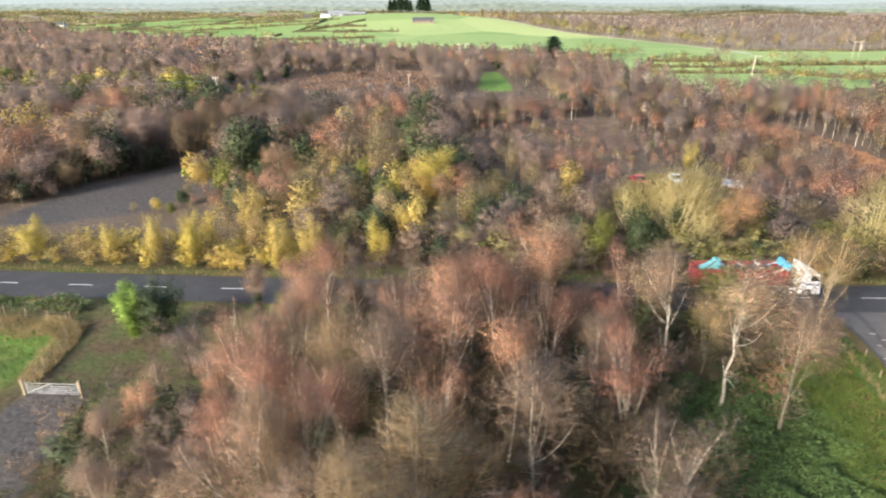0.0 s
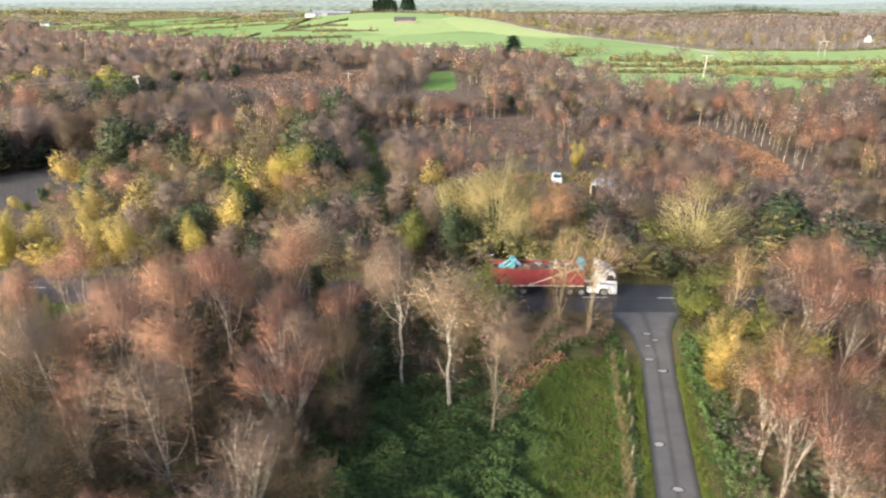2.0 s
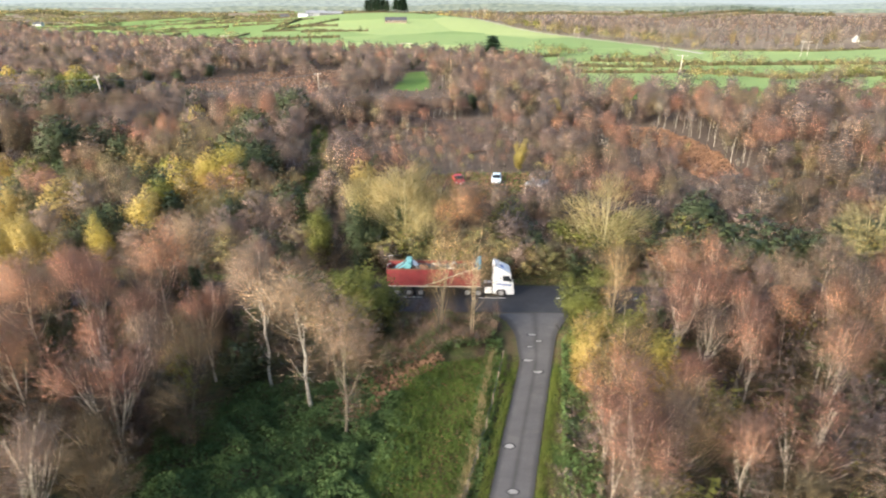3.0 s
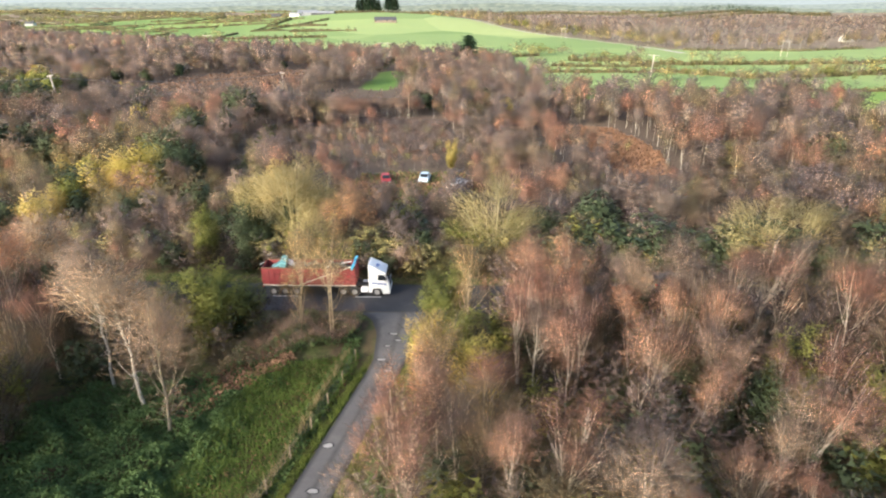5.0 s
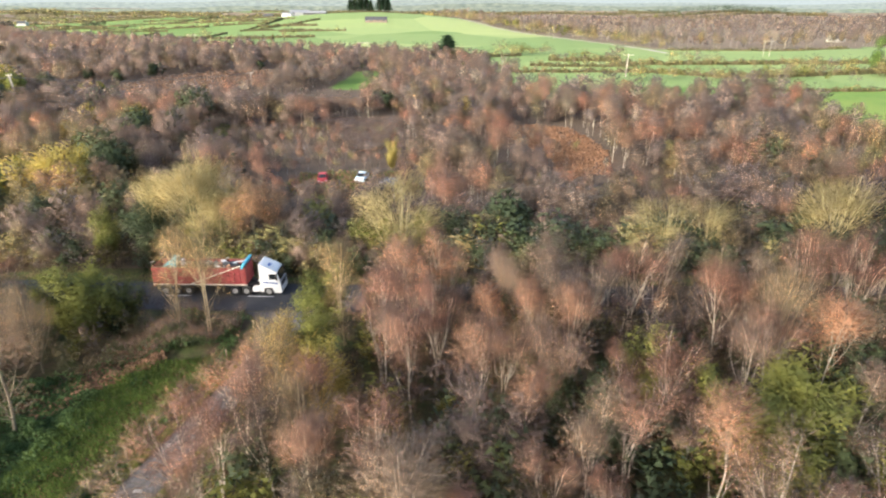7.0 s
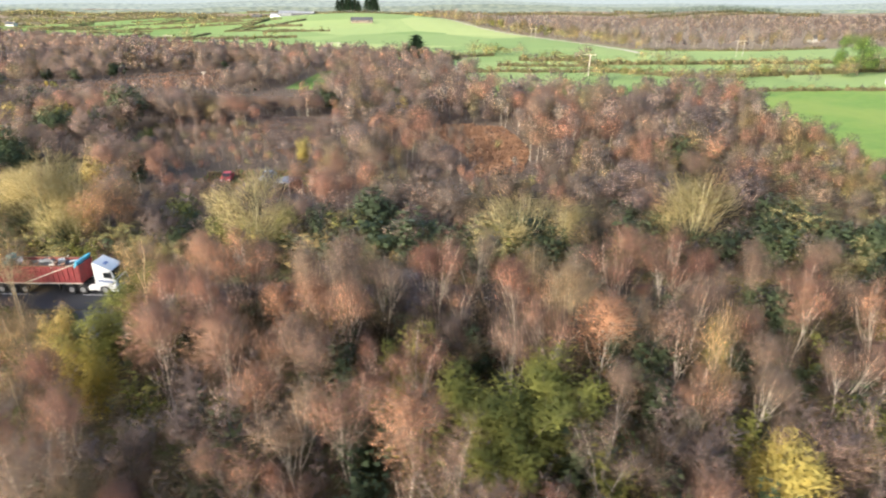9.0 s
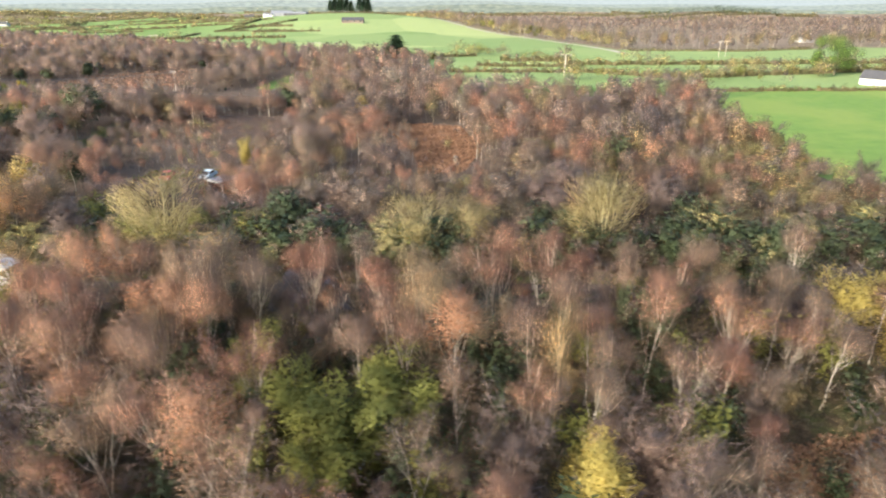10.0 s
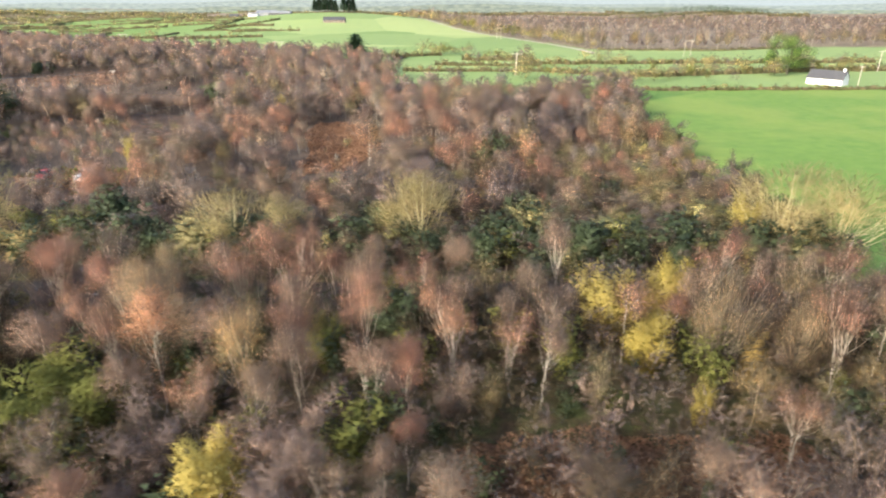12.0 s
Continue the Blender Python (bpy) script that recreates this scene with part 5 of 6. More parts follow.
def rod(points, r, sides=6):
    shape = Shape()
    tube(shape, points, [r] * len(points), sides)
    bm = bmesh.new()
    vs = [bm.verts.new(v) for v in np.concatenate(shape.v)]
    for f in shape.f[0]:
        bm.faces.new([vs[i] for i in f])
    bm.faces.new(vs[:sides][::-1])
    bm.faces.new(vs[-sides:])
    return bm


def ring(x, y, z, r_in, r_out, half, segments=24):
    """A wheel ring about the y axis, with a rounded shoulder."""
    bm = bmesh.new()
    prof = [(r_in, -half), (r_out - 0.03, -half), (r_out, -half + 0.04), (r_out, half - 0.04), (r_out - 0.03, half), (r_in, half)]
    rows = []
    for i in range(segments):
        a = 2 * math.pi * i / segments
        rows.append([bm.verts.new((x + r * math.cos(a), y + w, z + r * math.sin(a))) for r, w in prof])
    for i in range(segments):
        p, q = rows[i], rows[(i + 1) % segments]
        for j in range(len(prof)):
            k = (j + 1) % len(prof)
            bm.faces.new((p[j], p[k], q[k], q[j]))
    bmesh.ops.recalc_face_normals(bm, faces=bm.faces[:])
    return bm


def disc(x, y, z, r, half, dish=0.0, segments=20):
    bm = bmesh.new()
    bmesh.ops.create_cone(bm, cap_ends=True, segments=segments, radius1=r, radius2=r * (1 - dish), depth=2 * half, matrix=Matrix.Translation((x, y, z)) @ Matrix.Rotation(radians(90), 4, "X"))
    return bm


def wheel(parent, x, y, r, half, rim_material):
    hub = part("wheel", disc(x, y, r, r * 0.22, half * 1.06, 0.2), rim_material, parent)
    part("tyre", ring(x, y, r, r * 0.60, r, half), M["tyre"], hub, "black rubber tyre", True)
    part("rim", disc(x, y, r, r * 0.62, half * 0.86), rim_material, hub)
    return hub


def gloss(name, low, high, rough=0.35, dirt=(0.10, 0.09, 0.07), amount=0.35):
    def build(nt, b):
        c = ramp(nt, noise_of(nt, 2.0, 4), [(0.3, low), (0.7, high)])
        grime = ramp(nt, noise_of(nt, 1.1, 8, 0.7), [(0.5, (0, 0, 0)), (0.8, (amount, amount, amount))])
        nt.links.new(blend(nt, grime, c, dirt), b.inputs["Base Color"])
        nt.links.new(ramp(nt, noise_of(nt, 3.0, 5), [(0.3, (rough,) * 3), (0.7, (rough + 0.25,) * 3)]), b.inputs["Roughness"])
    return mat(name, build)


M["tyre"] = surface("tyre", (0.018, 0.018, 0.018), (0.04, 0.038, 0.036), 6, 0.85)
M["white_paint"] = gloss("white_paint", (0.72, 0.72, 0.71), (0.80, 0.80, 0.79), 0.3, (0.30, 0.28, 0.25), 0.3)
M["red_steel"] = gloss("red_steel", (0.19, 0.026, 0.028), (0.28, 0.042, 0.042), 0.55, (0.13, 0.06, 0.045), 0.8)
M["glass"] = surface("glass", (0.015, 0.018, 0.02), (0.03, 0.034, 0.038), 2, 0.08)
M["rim"] = surface("rim", (0.34, 0.33, 0.32), (0.55, 0.54, 0.52), 5, 0.5, 0.6)
M["chassis"] = surface("chassis", (0.03, 0.028, 0.027), (0.07, 0.062, 0.055), 4, 0.75)
M["teal"] = gloss("teal", (0.10, 0.30, 0.32), (0.16, 0.40, 0.42), 0.5, (0.06, 0.07, 0.06), 0.6)
M["tarp_blue"] = surface("tarp_blue", (0.05, 0.30, 0.45), (0.09, 0.40, 0.56), 3, 0.6, relief=0.4)
M["rust"] = surface("rust", (0.10, 0.055, 0.035), (0.24, 0.12, 0.07), 5, 0.9, relief=0.4)
M["scrap_grey"] = surface("scrap_grey", (0.06, 0.06, 0.06), (0.2, 0.19, 0.18), 6, 0.6, 0.4)
M["strap"] = surface("strap", (0.60, 0.55, 0.44), (0.75, 0.70, 0.58), 6, 0.8)
M["letter_blue"] = surface("letter_blue", (0.10, 0.16, 0.34), (0.16, 0.22, 0.42), 6, 0.45)
M["van_dark"] = gloss("van_dark", (0.05, 0.055, 0.075), (0.075, 0.08, 0.10), 0.35)
M["car_red"] = gloss("car_red", (0.42, 0.03, 0.035), (0.5, 0.05, 0.05), 0.3)
M["car_pale"] = gloss("car_pale", (0.55, 0.68, 0.76), (0.64, 0.76, 0.82), 0.3)
M["lamp_red"] = surface("lamp_red", (0.4, 0.02, 0.02), (0.5, 0.03, 0.03), 5, 0.2)
M["lamp_clear"] = surface("lamp_clear", (0.6, 0.6, 0.58), (0.75, 0.75, 0.72), 5, 0.15)


def arc(cx, cz, r, a0, a1, n=8):
    return [(cx + r * math.cos(radians(a0 + (a1 - a0) * i / n)), cz + r * math.sin(radians(a0 + (a1 - a0) * i / n))) for i in range(n + 1)]


def lorry(m):
    """Scrap lorry: white three-axle tractor and a ribbed red high-sided trailer. Its nose is the origin, it heads along +x."""
    root = new("scrap_lorry")
    root.matrix_basis = m
    tagged(root, "white articulated lorry with a red scrap trailer on the road", "lorry")
    cab = part("cab", prism([(-0.02, 1.0), (-0.04, 1.3), (-0.10, 1.85), (-0.42, 2.85), (-0.72, 3.05), (-2.24, 3.78), (-2.34, 3.72), (-2.34, 1.0)], -1.22, 1.22, 0.07, 0.95, 2.0), M["white_paint"], root, "white sleeper cab with a raised roof fairing")
    part("windscreen", prism([(-0.05, 1.90), (-0.36, 2.78), (-0.40, 2.78), (-0.12, 1.90)], -1.06, 1.06), M["glass"], cab)
    for y in (-1.245, 1.215):
        part("side_window", prism([(-0.32, 1.95), (-0.58, 2.62), (-1.28, 2.62), (-1.28, 1.98)], y + (0.05 if y < 0 else -0.05), y + 0.03 + (0.03 if y < 0 else -0.05)), M["glass"], cab)
    for i, (x, w, h) in enumerate([(-0.35, 0.30, 0.20), (-0.72, 0.26, 0.22), (-1.04, 0.30, 0.20), (-1.42, 0.22, 0.22), (-1.70, 0.28, 0.18)]):
        part("lettering_bar", box(x - w, x, -1.245, -1.21, 1.42 + 0.05 * i * 0.6, 1.42 + h + 0.03 * i), M["letter_blue"], cab, "plain blue bar of lettering")
    part("roof_badge", box(-1.55, -1.20, -0.55, 0.1, 3.33, 3.36, 0, Matrix.Translation((-1.38, 0, 3.34)) @ Matrix.Rotation(radians(25), 4, "Y") @ Matrix.Translation((1.38, 0, -3.30))), M["letter_blue"], cab)
    part("bumper", prism([(0.0, 0.34), (0.04, 0.6), (0.0, 1.0), (-0.86, 1.0)] + [(-0.86, 0.62), (-0.80, 0.34)], -1.23, 1.23, 0.05), M["white_paint"], cab)
    part("grille", box(-0.03, 0.015, -0.85, 0.85, 1.1, 1.7, 0.01), M["chassis"], cab)
    for y in (-1.0, 1.0):
        part("headlight", box(-0.06, 0.05, y - 0.18, y + 0.18, 0.62, 0.86, 0.03), M["lamp_clear"], cab)
        part("mirror", box(-0.42, -0.28, y * 1.42 - 0.1, y * 1.42 + 0.1, 2.0, 2.75, 0.04), M["chassis"], cab)
    part("side_skirt", prism([(-2.34, 1.0), (-2.34, 0.45), (-1.98, 0.45)] + arc(-1.45, 0.52, 0.58, -10, 190, 10)[::-1][1:-1] + [(-0.86, 0.45), (-0.86, 1.0)], -1.22, 1.22), M["white_paint"], cab)
    chassis = part("chassis", box(-6.3, -0.6, -0.45, 0.45, 0.72, 1.0, 0.02), M["chassis"], root)
    part("fuel_tank", box(-3.25, -2.45, -1.18, -0.55, 0.45, 0.98, 0.08), M["white_paint"], root)
    part("fuel_tank", box(-3.25, -2.45, 0.55, 1.18, 0.45, 0.98, 0.08), M["white_paint"], root)
    for x in (-1.45, -3.95, -5.2):
        for y in (-1.02, 1.02):
            wheel(root, x, y, 0.52, 0.17, M["rim"])
    for x in (-3.95, -5.2):
        for y in (-1.05, 1.05):
            part("mudguard", ring(x, y, 0.52, 0.58, 0.62, 0.2, 14), M["chassis"], root)
    # trailer
    x0, x1, z0, z1 = -14.1, -3.75, 1.38, 3.32
    shell = part("trailer_body", box(x0, x1, -1.25, 1.25, z0, z0 + 0.12), M["red_steel"], root, "red ribbed steel scrap body, open on top")
    for y in (-1.25, 1.19):
        part("side_wall", box(x0, x1, y, y + 0.06, z0 + 0.12, z1), M["red_steel"], shell)
        yy = y - 0.05 if y < 0 else y + 0.06
        for i in range(18):
            x = x0 + 0.15 + i * (x1 - x0 - 0.3) / 17
            part("rib", prism([(x - 0.07, z0 + 0.14), (x + 0.07, z0 + 0.14), (x + 0.05, z1 - 0.1), (x - 0.05, z1 - 0.1)], yy, yy + 0.05), M["red_steel"], shell)
        part("top_rail", box(x0, x1, y - 0.05, y + 0.11, z1, z1 + 0.1, 0.02), M["rust"], shell)
        part("bottom_rail", box(x0, x1, y - 0.06, y + 0.10, z0 - 0.10, z0, 0.02), M["strap"], shell, "pale painted lower rail")
    part("end_wall", box(x1 - 0.06, x1, -1.19, 1.19, z0 + 0.12, z1 + 0.15), M["red_steel"], shell)
    part("tail_door", box(x0, x0 + 0.06, -1.19, 1.19, z0 + 0.12, z1), M["red_steel"], shell)
    part("tail_hoop", rod([(x0 + 0.1, -1.2, z1), (x0 + 0.02, -1.2, z1 + 0.55), (x0 + 0.5, -1.2, z1 + 0.75)], 0.035), M["steel"], shell)
    part("tail_hoop", rod([(x0 + 0.1, 1.2, z1), (x0 + 0.02, 1.2, z1 + 0.55), (x0 + 0.5, 1.2, z1 + 0.75)], 0.035), M["steel"], shell)
    part("sheet_arm", rod([(x1 - 0.45, -1.30, z1 + 0.30), (x0 + 4.2, -1.32, z0 + 0.05)], 0.05), M["strap"], shell, "long pale sheeting arm laid across the side")
    part("rolled_tarpaulin", prism([(x1 - 0.55, z1 - 0.1), (x1 - 0.28, z1 - 0.1), (x1 + 0.05, z1 + 0.62), (x1 - 0.25, z1 + 0.62)], -1.33, 1.25, 0.06), M["tarp_blue"], shell, "blue rolled tarpaulin")
    part("subframe", box(x0 + 0.2, x1 - 0.6, -0.5, 0.5, 1.02, z0 - 0.1, 0.02), M["chassis"], root)
    part("landing_leg", box(-6.75, -6.6, -0.9, -0.75, 0.3, 1.2, 0.02), M["chassis"], root)
    part("landing_leg", box(-6.75, -6.6, 0.75, 0.9, 0.3, 1.2, 0.02), M["chassis"], root)
    for x in (-10.4, -11.7, -13.0):
        for y in (-1.0, 1.0):
            wheel(root, x, y, 0.5, 0.18, M["rim"])
    for y in (-0.95, 0.95):
        part("tail_light", box(x0 - 0.04, x0 + 0.02, y - 0.2, y + 0.2, 1.0, 1.15, 0.02), M["lamp_red"], root)
    return root


LORRY = Matrix.Translation((39.1, float(road_y(33)) + 1.15, 1.0)) @ Matrix.Rotation(radians(-0.9), 4, "Z") @ Matrix.Scale(0.92, 4)
lorry(LORRY)

# the load: each lump of scrap lies in the trailer
rs = np.random.default_rng(31)
part_floor = part("scrap_heap", prism([(-13.9, 1.52), (-3.85, 1.52), (-3.95, 2.6), (-5.5, 3.0), (-7.5, 2.9), (-9.0, 3.05), (-11, 3.1), (-12.5, 2.9), (-13.8, 2.6)], -1.15, 1.15, 0.1), M["scrap_grey"])
part_floor.matrix_basis = LORRY
tagged(part_floor, "heap of dark mixed scrap metal in the trailer", "scrap metal", "scrap load")


def scrap(kind, x, y, z, material, label, turn):
    place = Matrix.Translation((x, y, z)) @ Euler(turn).to_matrix().to_4x4()
    if kind == "plate":
        bm = box(-0.6, 0.6, -0.35, 0.35, -0.02, 0.02)
        bmesh.ops.subdivide_edges(bm, edges=bm.edges[:], cuts=3)
        for v in bm.verts:
            v.co.z += 0.14 * math.sin(v.co.x * 4 + x) * math.cos(v.co.y * 5)
    elif kind == "pipe":
        bm = rod([(-0.9, 0, 0), (0, 0.1, 0.12), (0.8, 0, 0.05)], 0.06)
    elif kind == "drum":
        bm = disc(0, 0, 0, 0.32, 0.4, 0.1, 14)
    else:
        bm = box(-0.45, 0.45, -0.3, 0.3, -0.25, 0.25, 0.05)
    ob = part("scrap_" + kind, bm, material)
    ob.matrix_basis = LORRY @ place
    tagged(ob, label, "scrap metal", "scrap load")


for i in range(26):
    kind = ("plate", "pipe", "lump", "drum", "pipe", "plate")[i % 6]
    tone = ("rust", "scrap_grey", "rust", "scrap_grey", "strap", "scrap_grey", "white_paint", "rust")[i % 8]
    scrap(kind, rs.uniform(-11.6, -4.6), rs.uniform(-0.85, 0.85), rs.uniform(3.1, 3.35), M[tone], {"plate": "bent sheet of scrap metal", "pipe": "crooked length of scrap pipe", "lump": "dented scrap metal box", "drum": "battered scrap drum"}[kind] + " on the load", (rs.uniform(-0.6, 0.6), rs.uniform(-0.5, 0.5), rs.uniform(0, 6)))
machine = new("scrap_machine")
machine.matrix_basis = LORRY @ Matrix.Translation((-12.3, -0.1, 3.2)) @ Matrix.Rotation(radians(-16), 4, "Y")
tagged(machine, "crumpled teal machine body thrown on the scrap load", "scrap metal", "scrap load")
part("body", prism([(-1.0, -0.25), (0.7, -0.3), (1.1, 0.25), (0.6, 0.62), (-0.2, 0.35), (-0.9, 0.2)], -0.75, 0.6, 0.12), M["teal"], machine)
part("hood", prism([(0.3, 0.45), (1.0, 0.35), (1.2, 0.75), (0.6, 0.95)], -0.5, 0.4, 0.08), M["teal"], machine)
part("opening", box(-0.5, 0.15, -0.80, -0.70, -0.1, 0.22, 0.03), M["chassis"], machine)
part("pipe", rod([(-0.8, -0.6, 0.2), (0, -0.7, 0.6), (0.9, -0.3, 0.9)], 0.07), M["scrap_grey"], machine)


def van(m):
    root = new("panel_van")
    root.matrix_basis = m
    tagged(root, "dark slate-blue panel van with a pale roof on the road", "van")
    body = part("body", prism([(0, 0.35), (0.05, 0.75), (-0.1, 1.0), (-0.95, 1.22), (-1.75, 1.92), (-2.3, 2.02), (-4.85, 2.0), (-5.0, 1.8), (-5.02, 0.4), (-4.5, 0.32)] + arc(-4.05, 0.34, 0.4, 0, 180)[::-1] + arc(-0.95, 0.34, 0.4, 0, 180)[::-1][0:0] + [(-3.6, 0.3), (-1.4, 0.3), (-0.5, 0.3)], -0.98, 0.98, 0.05, 0.9, 1.3), M["van_dark"], root)
    part("roof_panel", box(-4.8, -2.05, -0.72, 0.72, 1.99, 2.06, 0.02), M["scrap_grey"], body, "grey roof panel")
    part("windscreen", prism([(-1.0, 1.27), (-1.74, 1.90), (-1.80, 1.86), (-1.06, 1.22)], -0.80, 0.80), M["glass"], body)
    for y in (-0.945, 0.93):
        part("side_panel", box(-4.5, -1.2, y - 0.05, y + 0.06, 0.75, 1.25, 0.01), M["van_dark"], body)
        part("side_window", prism([(-1.35, 1.32), (-1.78, 1.72), (-2.4, 1.74), (-2.4, 1.32)], y * 0.93 - 0.03, y * 0.93 + 0.04), M["glass"], body)
        part("mirror", box(-1.45, -1.3, y * 1.14 - 0.07, y * 1.14 + 0.07, 1.2, 1.4, 0.03), M["chassis"], body)
    for y in (-0.85, 0.85):
        part("tail_light", box(-5.06, -4.98, y - 0.08, y + 0.08, 0.85, 1.4, 0.02), M["lamp_red"], body)
        part("headlight", box(-0.25, 0.02, y - 0.12, y + 0.12, 0.72, 0.92, 0.03), M["lamp_clear"], body)
        for x in (-0.95, -4.05):
            wheel(root, x, y, 0.34, 0.11, M["rim"])
    return root


van(Matrix.Translation((71.3, float(road_y(70)) + 1.5, 1.0)))


def car(m, paint, label):
    root = new("car")
    root.matrix_basis = m
    tagged(root, label, "car", "parked cars")
    body = part("body", prism([(0, 0.35), (0.02, 0.62), (-0.15, 0.78), (-1.05, 0.90), (-3.85, 0.92), (-4.0, 0.7), (-3.95, 0.3), (-0.1, 0.25)], -0.82, 0.82, 0.06), paint, root)
    cabin = part("cabin", prism([(-1.0, 0.88), (-1.65, 1.40), (-2.9, 1.42), (-3.75, 0.9)], -0.76, 0.76, 0.05, 0.84, 1.1), paint, root)
    part("windscreen", prism([(-1.02, 0.94), (-1.60, 1.37), (-1.58, 1.40), (-0.98, 0.96)], -0.62, 0.62), M["glass"], cabin)
    part("rear_window", prism([(-3.72, 0.96), (-3.0, 1.37), (-3.02, 1.40), (-3.76, 0.98)], -0.60, 0.60), M["glass"], cabin)
    for y in (-0.74, 0.71):
        part("side_window", prism([(-1.3, 0.97), (-1.72, 1.33), (-2.85, 1.34), (-3.35, 0.97)], y, y + 0.03), M["glass"], cabin)
    for y in (-0.6, 0.6):
        part("headlight", box(-0.16, 0.03, y - 0.16, y + 0.16, 0.56, 0.72, 0.03), M["lamp_clear"], body)
        part("tail_light", box(-4.02, -3.9, y - 0.14, y + 0.14, 0.6, 0.76, 0.03), M["lamp_red"], body)
        for x in (-0.75, -3.2):
            wheel(root, x, y * 1.22, 0.3, 0.09, M["rim"])
    part("number_plate", box(0.015, 0.035, -0.26, 0.26, 0.42, 0.53), M["lamp_clear"], body, "plain pale plate")
    return root


def stand(x, y, turn):
    return Matrix.Translation((x, y, float(height(x, y)))) @ Matrix.Rotation(radians(turn), 4, "Z")


car(stand(34.7, 98.6, -82), M["car_red"], "red hatchback parked in the rough glade")
car(stand(40.9, 99.4, -97), M["car_pale"], "pale blue hatchback parked in the rough glade")

# ---- gate, fence, poles, houses ----
M["whitewash"] = surface("whitewash", (0.70, 0.70, 0.68), (0.80, 0.80, 0.78), 1.5, 0.8)
M["render_wall"] = surface("render_wall", (0.42, 0.41, 0.38), (0.52, 0.51, 0.47), 1.5, 0.85)
M["slate"] = surface("slate", (0.05, 0.05, 0.055), (0.09, 0.09, 0.095), 2, 0.7, relief=0.3)
M["tin"] = surface("tin", (0.28, 0.29, 0.30), (0.42, 0.42, 0.42), 2, 0.5, 0.4)
M["wood_post"] = surface("wood_post", (0.22, 0.17, 0.11), (0.40, 0.33, 0.22), 5, 0.9, relief=0.5)
M["wire"] = surface("wire", (0.10, 0.10, 0.10), (0.18, 0.18, 0.18), 3, 0.6, 0.5)


def field_gate(x0, y0, x1, y1):
    z = float(height((x0 + x1) / 2, y0))
    root = new("field_gate")
    root.matrix_basis = Matrix.Translation((x0, y0, z)) @ Matrix.Rotation(math.atan2(y1 - y0, x1 - x0), 4, "Z")
    L = math.hypot(x1 - x0, y1 - y0)
    tagged(root, "closed galvanised steel field gate across a track", "gate")
    for i, h in enumerate((0.2, 0.36, 0.52, 0.70, 0.90, 1.14)):
        part("bar", rod([(0.1, 0, h), (L - 0.1, 0, h)], 0.02), M["steel"], root)
    for x in (0.1, L / 2, L - 0.1):
        part("stile", rod([(x, 0, 0.16), (x, 0, 1.18)], 0.03), M["steel"], root)
    part("brace", rod([(0.1, 0, 0.2), (L / 2, 0, 1.14)], 0.025), M["steel"], root)
    for x in (-0.1, L + 0.1):
        post = new("gate_post", bpy.data.meshes.new("gate_post"))
        bm = box(-0.1, 0.1, -0.1, 0.1, -0.3, 1.45, 0.02)
        bm.to_mesh(post.data)
        bm.free()
        post.data.materials.append(M["wood_post"])
        post.matrix_basis = root.matrix_basis @ Matrix.Translation((x, 0, 0))
        tagged(post, "square weathered wooden post beside the steel gate", "gate post", "gate posts")


field_gate(-33.7, 39.7, -29.2, 39.5)


def fence(points, label):
    root = new("wire_fence")
    root.matrix_basis = Matrix.Translation((points[0][0], points[0][1], 0))
    tagged(root, label, "fence")
    o = np.array([points[0][0], points[0][1]])
    tops = []
    for (x0, y0), (x1, y1) in zip(points, points[1:]):
        n = max(1, round(math.hypot(x1 - x0, y1 - y0) / 2.6))
        for i in range(n):
            x, y = x0 + (x1 - x0) * i / n, y0 + (y1 - y0) * i / n
            z = float(height(x, y))
            part("post", rod([(x - o[0], y - o[1], z - 0.2), (x - o[0] + 0.02, y - o[1], z + 1.2)], 0.055), M["wood_post"], root)
            tops.append((x - o[0], y - o[1], z))
    for h in (0.45, 0.8, 1.12):
        part("strand", rod([(x, y, z + h) for x, y, z in tops], 0.012, 3), M["wire"], root)


fence([(30.6, 20), (33.4, 29.5), (35.0, 35.5), (37.0, 44.3), (37.1, 47.5)], "leaning wooden posts with wire along the lane")
fence([(-33.9, 40.2), (-34.2, 45.5), (-36.0, 50.2), (-48, 52.2), (-70, 54)], "wooden posts and wire round the pasture")


def pothole(x, y, r):
    """A worn-through hollow in the lane, with a broken rim and a film of water."""
    bm = bmesh.new()
    rr = random.Random(int(x * 100))
    z = float(height(x, y)) + 0.10 + 0.04
    edge = []
    for i in range(14):
        a = 2 * math.pi * i / 14
        k = r * rr.uniform(0.75, 1.15)
        edge.append((x + 1.25 * k * math.cos(a), y + 0.8 * k * math.sin(a)))
    outer = [bm.verts.new((ex, ey, z + 0.006)) for ex, ey in edge]
    inner = [bm.verts.new((x + (ex - x) * 0.72, y + (ey - y) * 0.72, z + 0.004)) for ex, ey in edge]
    for i in range(14):
        bm.faces.new((outer[i], outer[(i + 1) % 14], inner[(i + 1) % 14], inner[i]))
    rim = part("pothole", bm, M["black"], lane, "worn pothole with dark broken edge")
    bm = bmesh.new()
    bm.faces.new([bm.verts.new((x + (ex - x) * 0.72, y + (ey - y) * 0.72, z + 0.005)) for ex, ey in edge])
    part("puddle", bm, M["stone_chip"], rim, "pale gravel and water in the hollow")


for x, y, r in [(40.0, 47.9, 0.42), (40.5, 47.0, 0.3), (39.6, 46.2, 0.3), (39.2, 44.4, 0.4), (39.8, 42.9, 0.48), (36.5, 33.8, 0.42), (36.3, 29.6, 0.4)]:
    pothole(x, y, r)


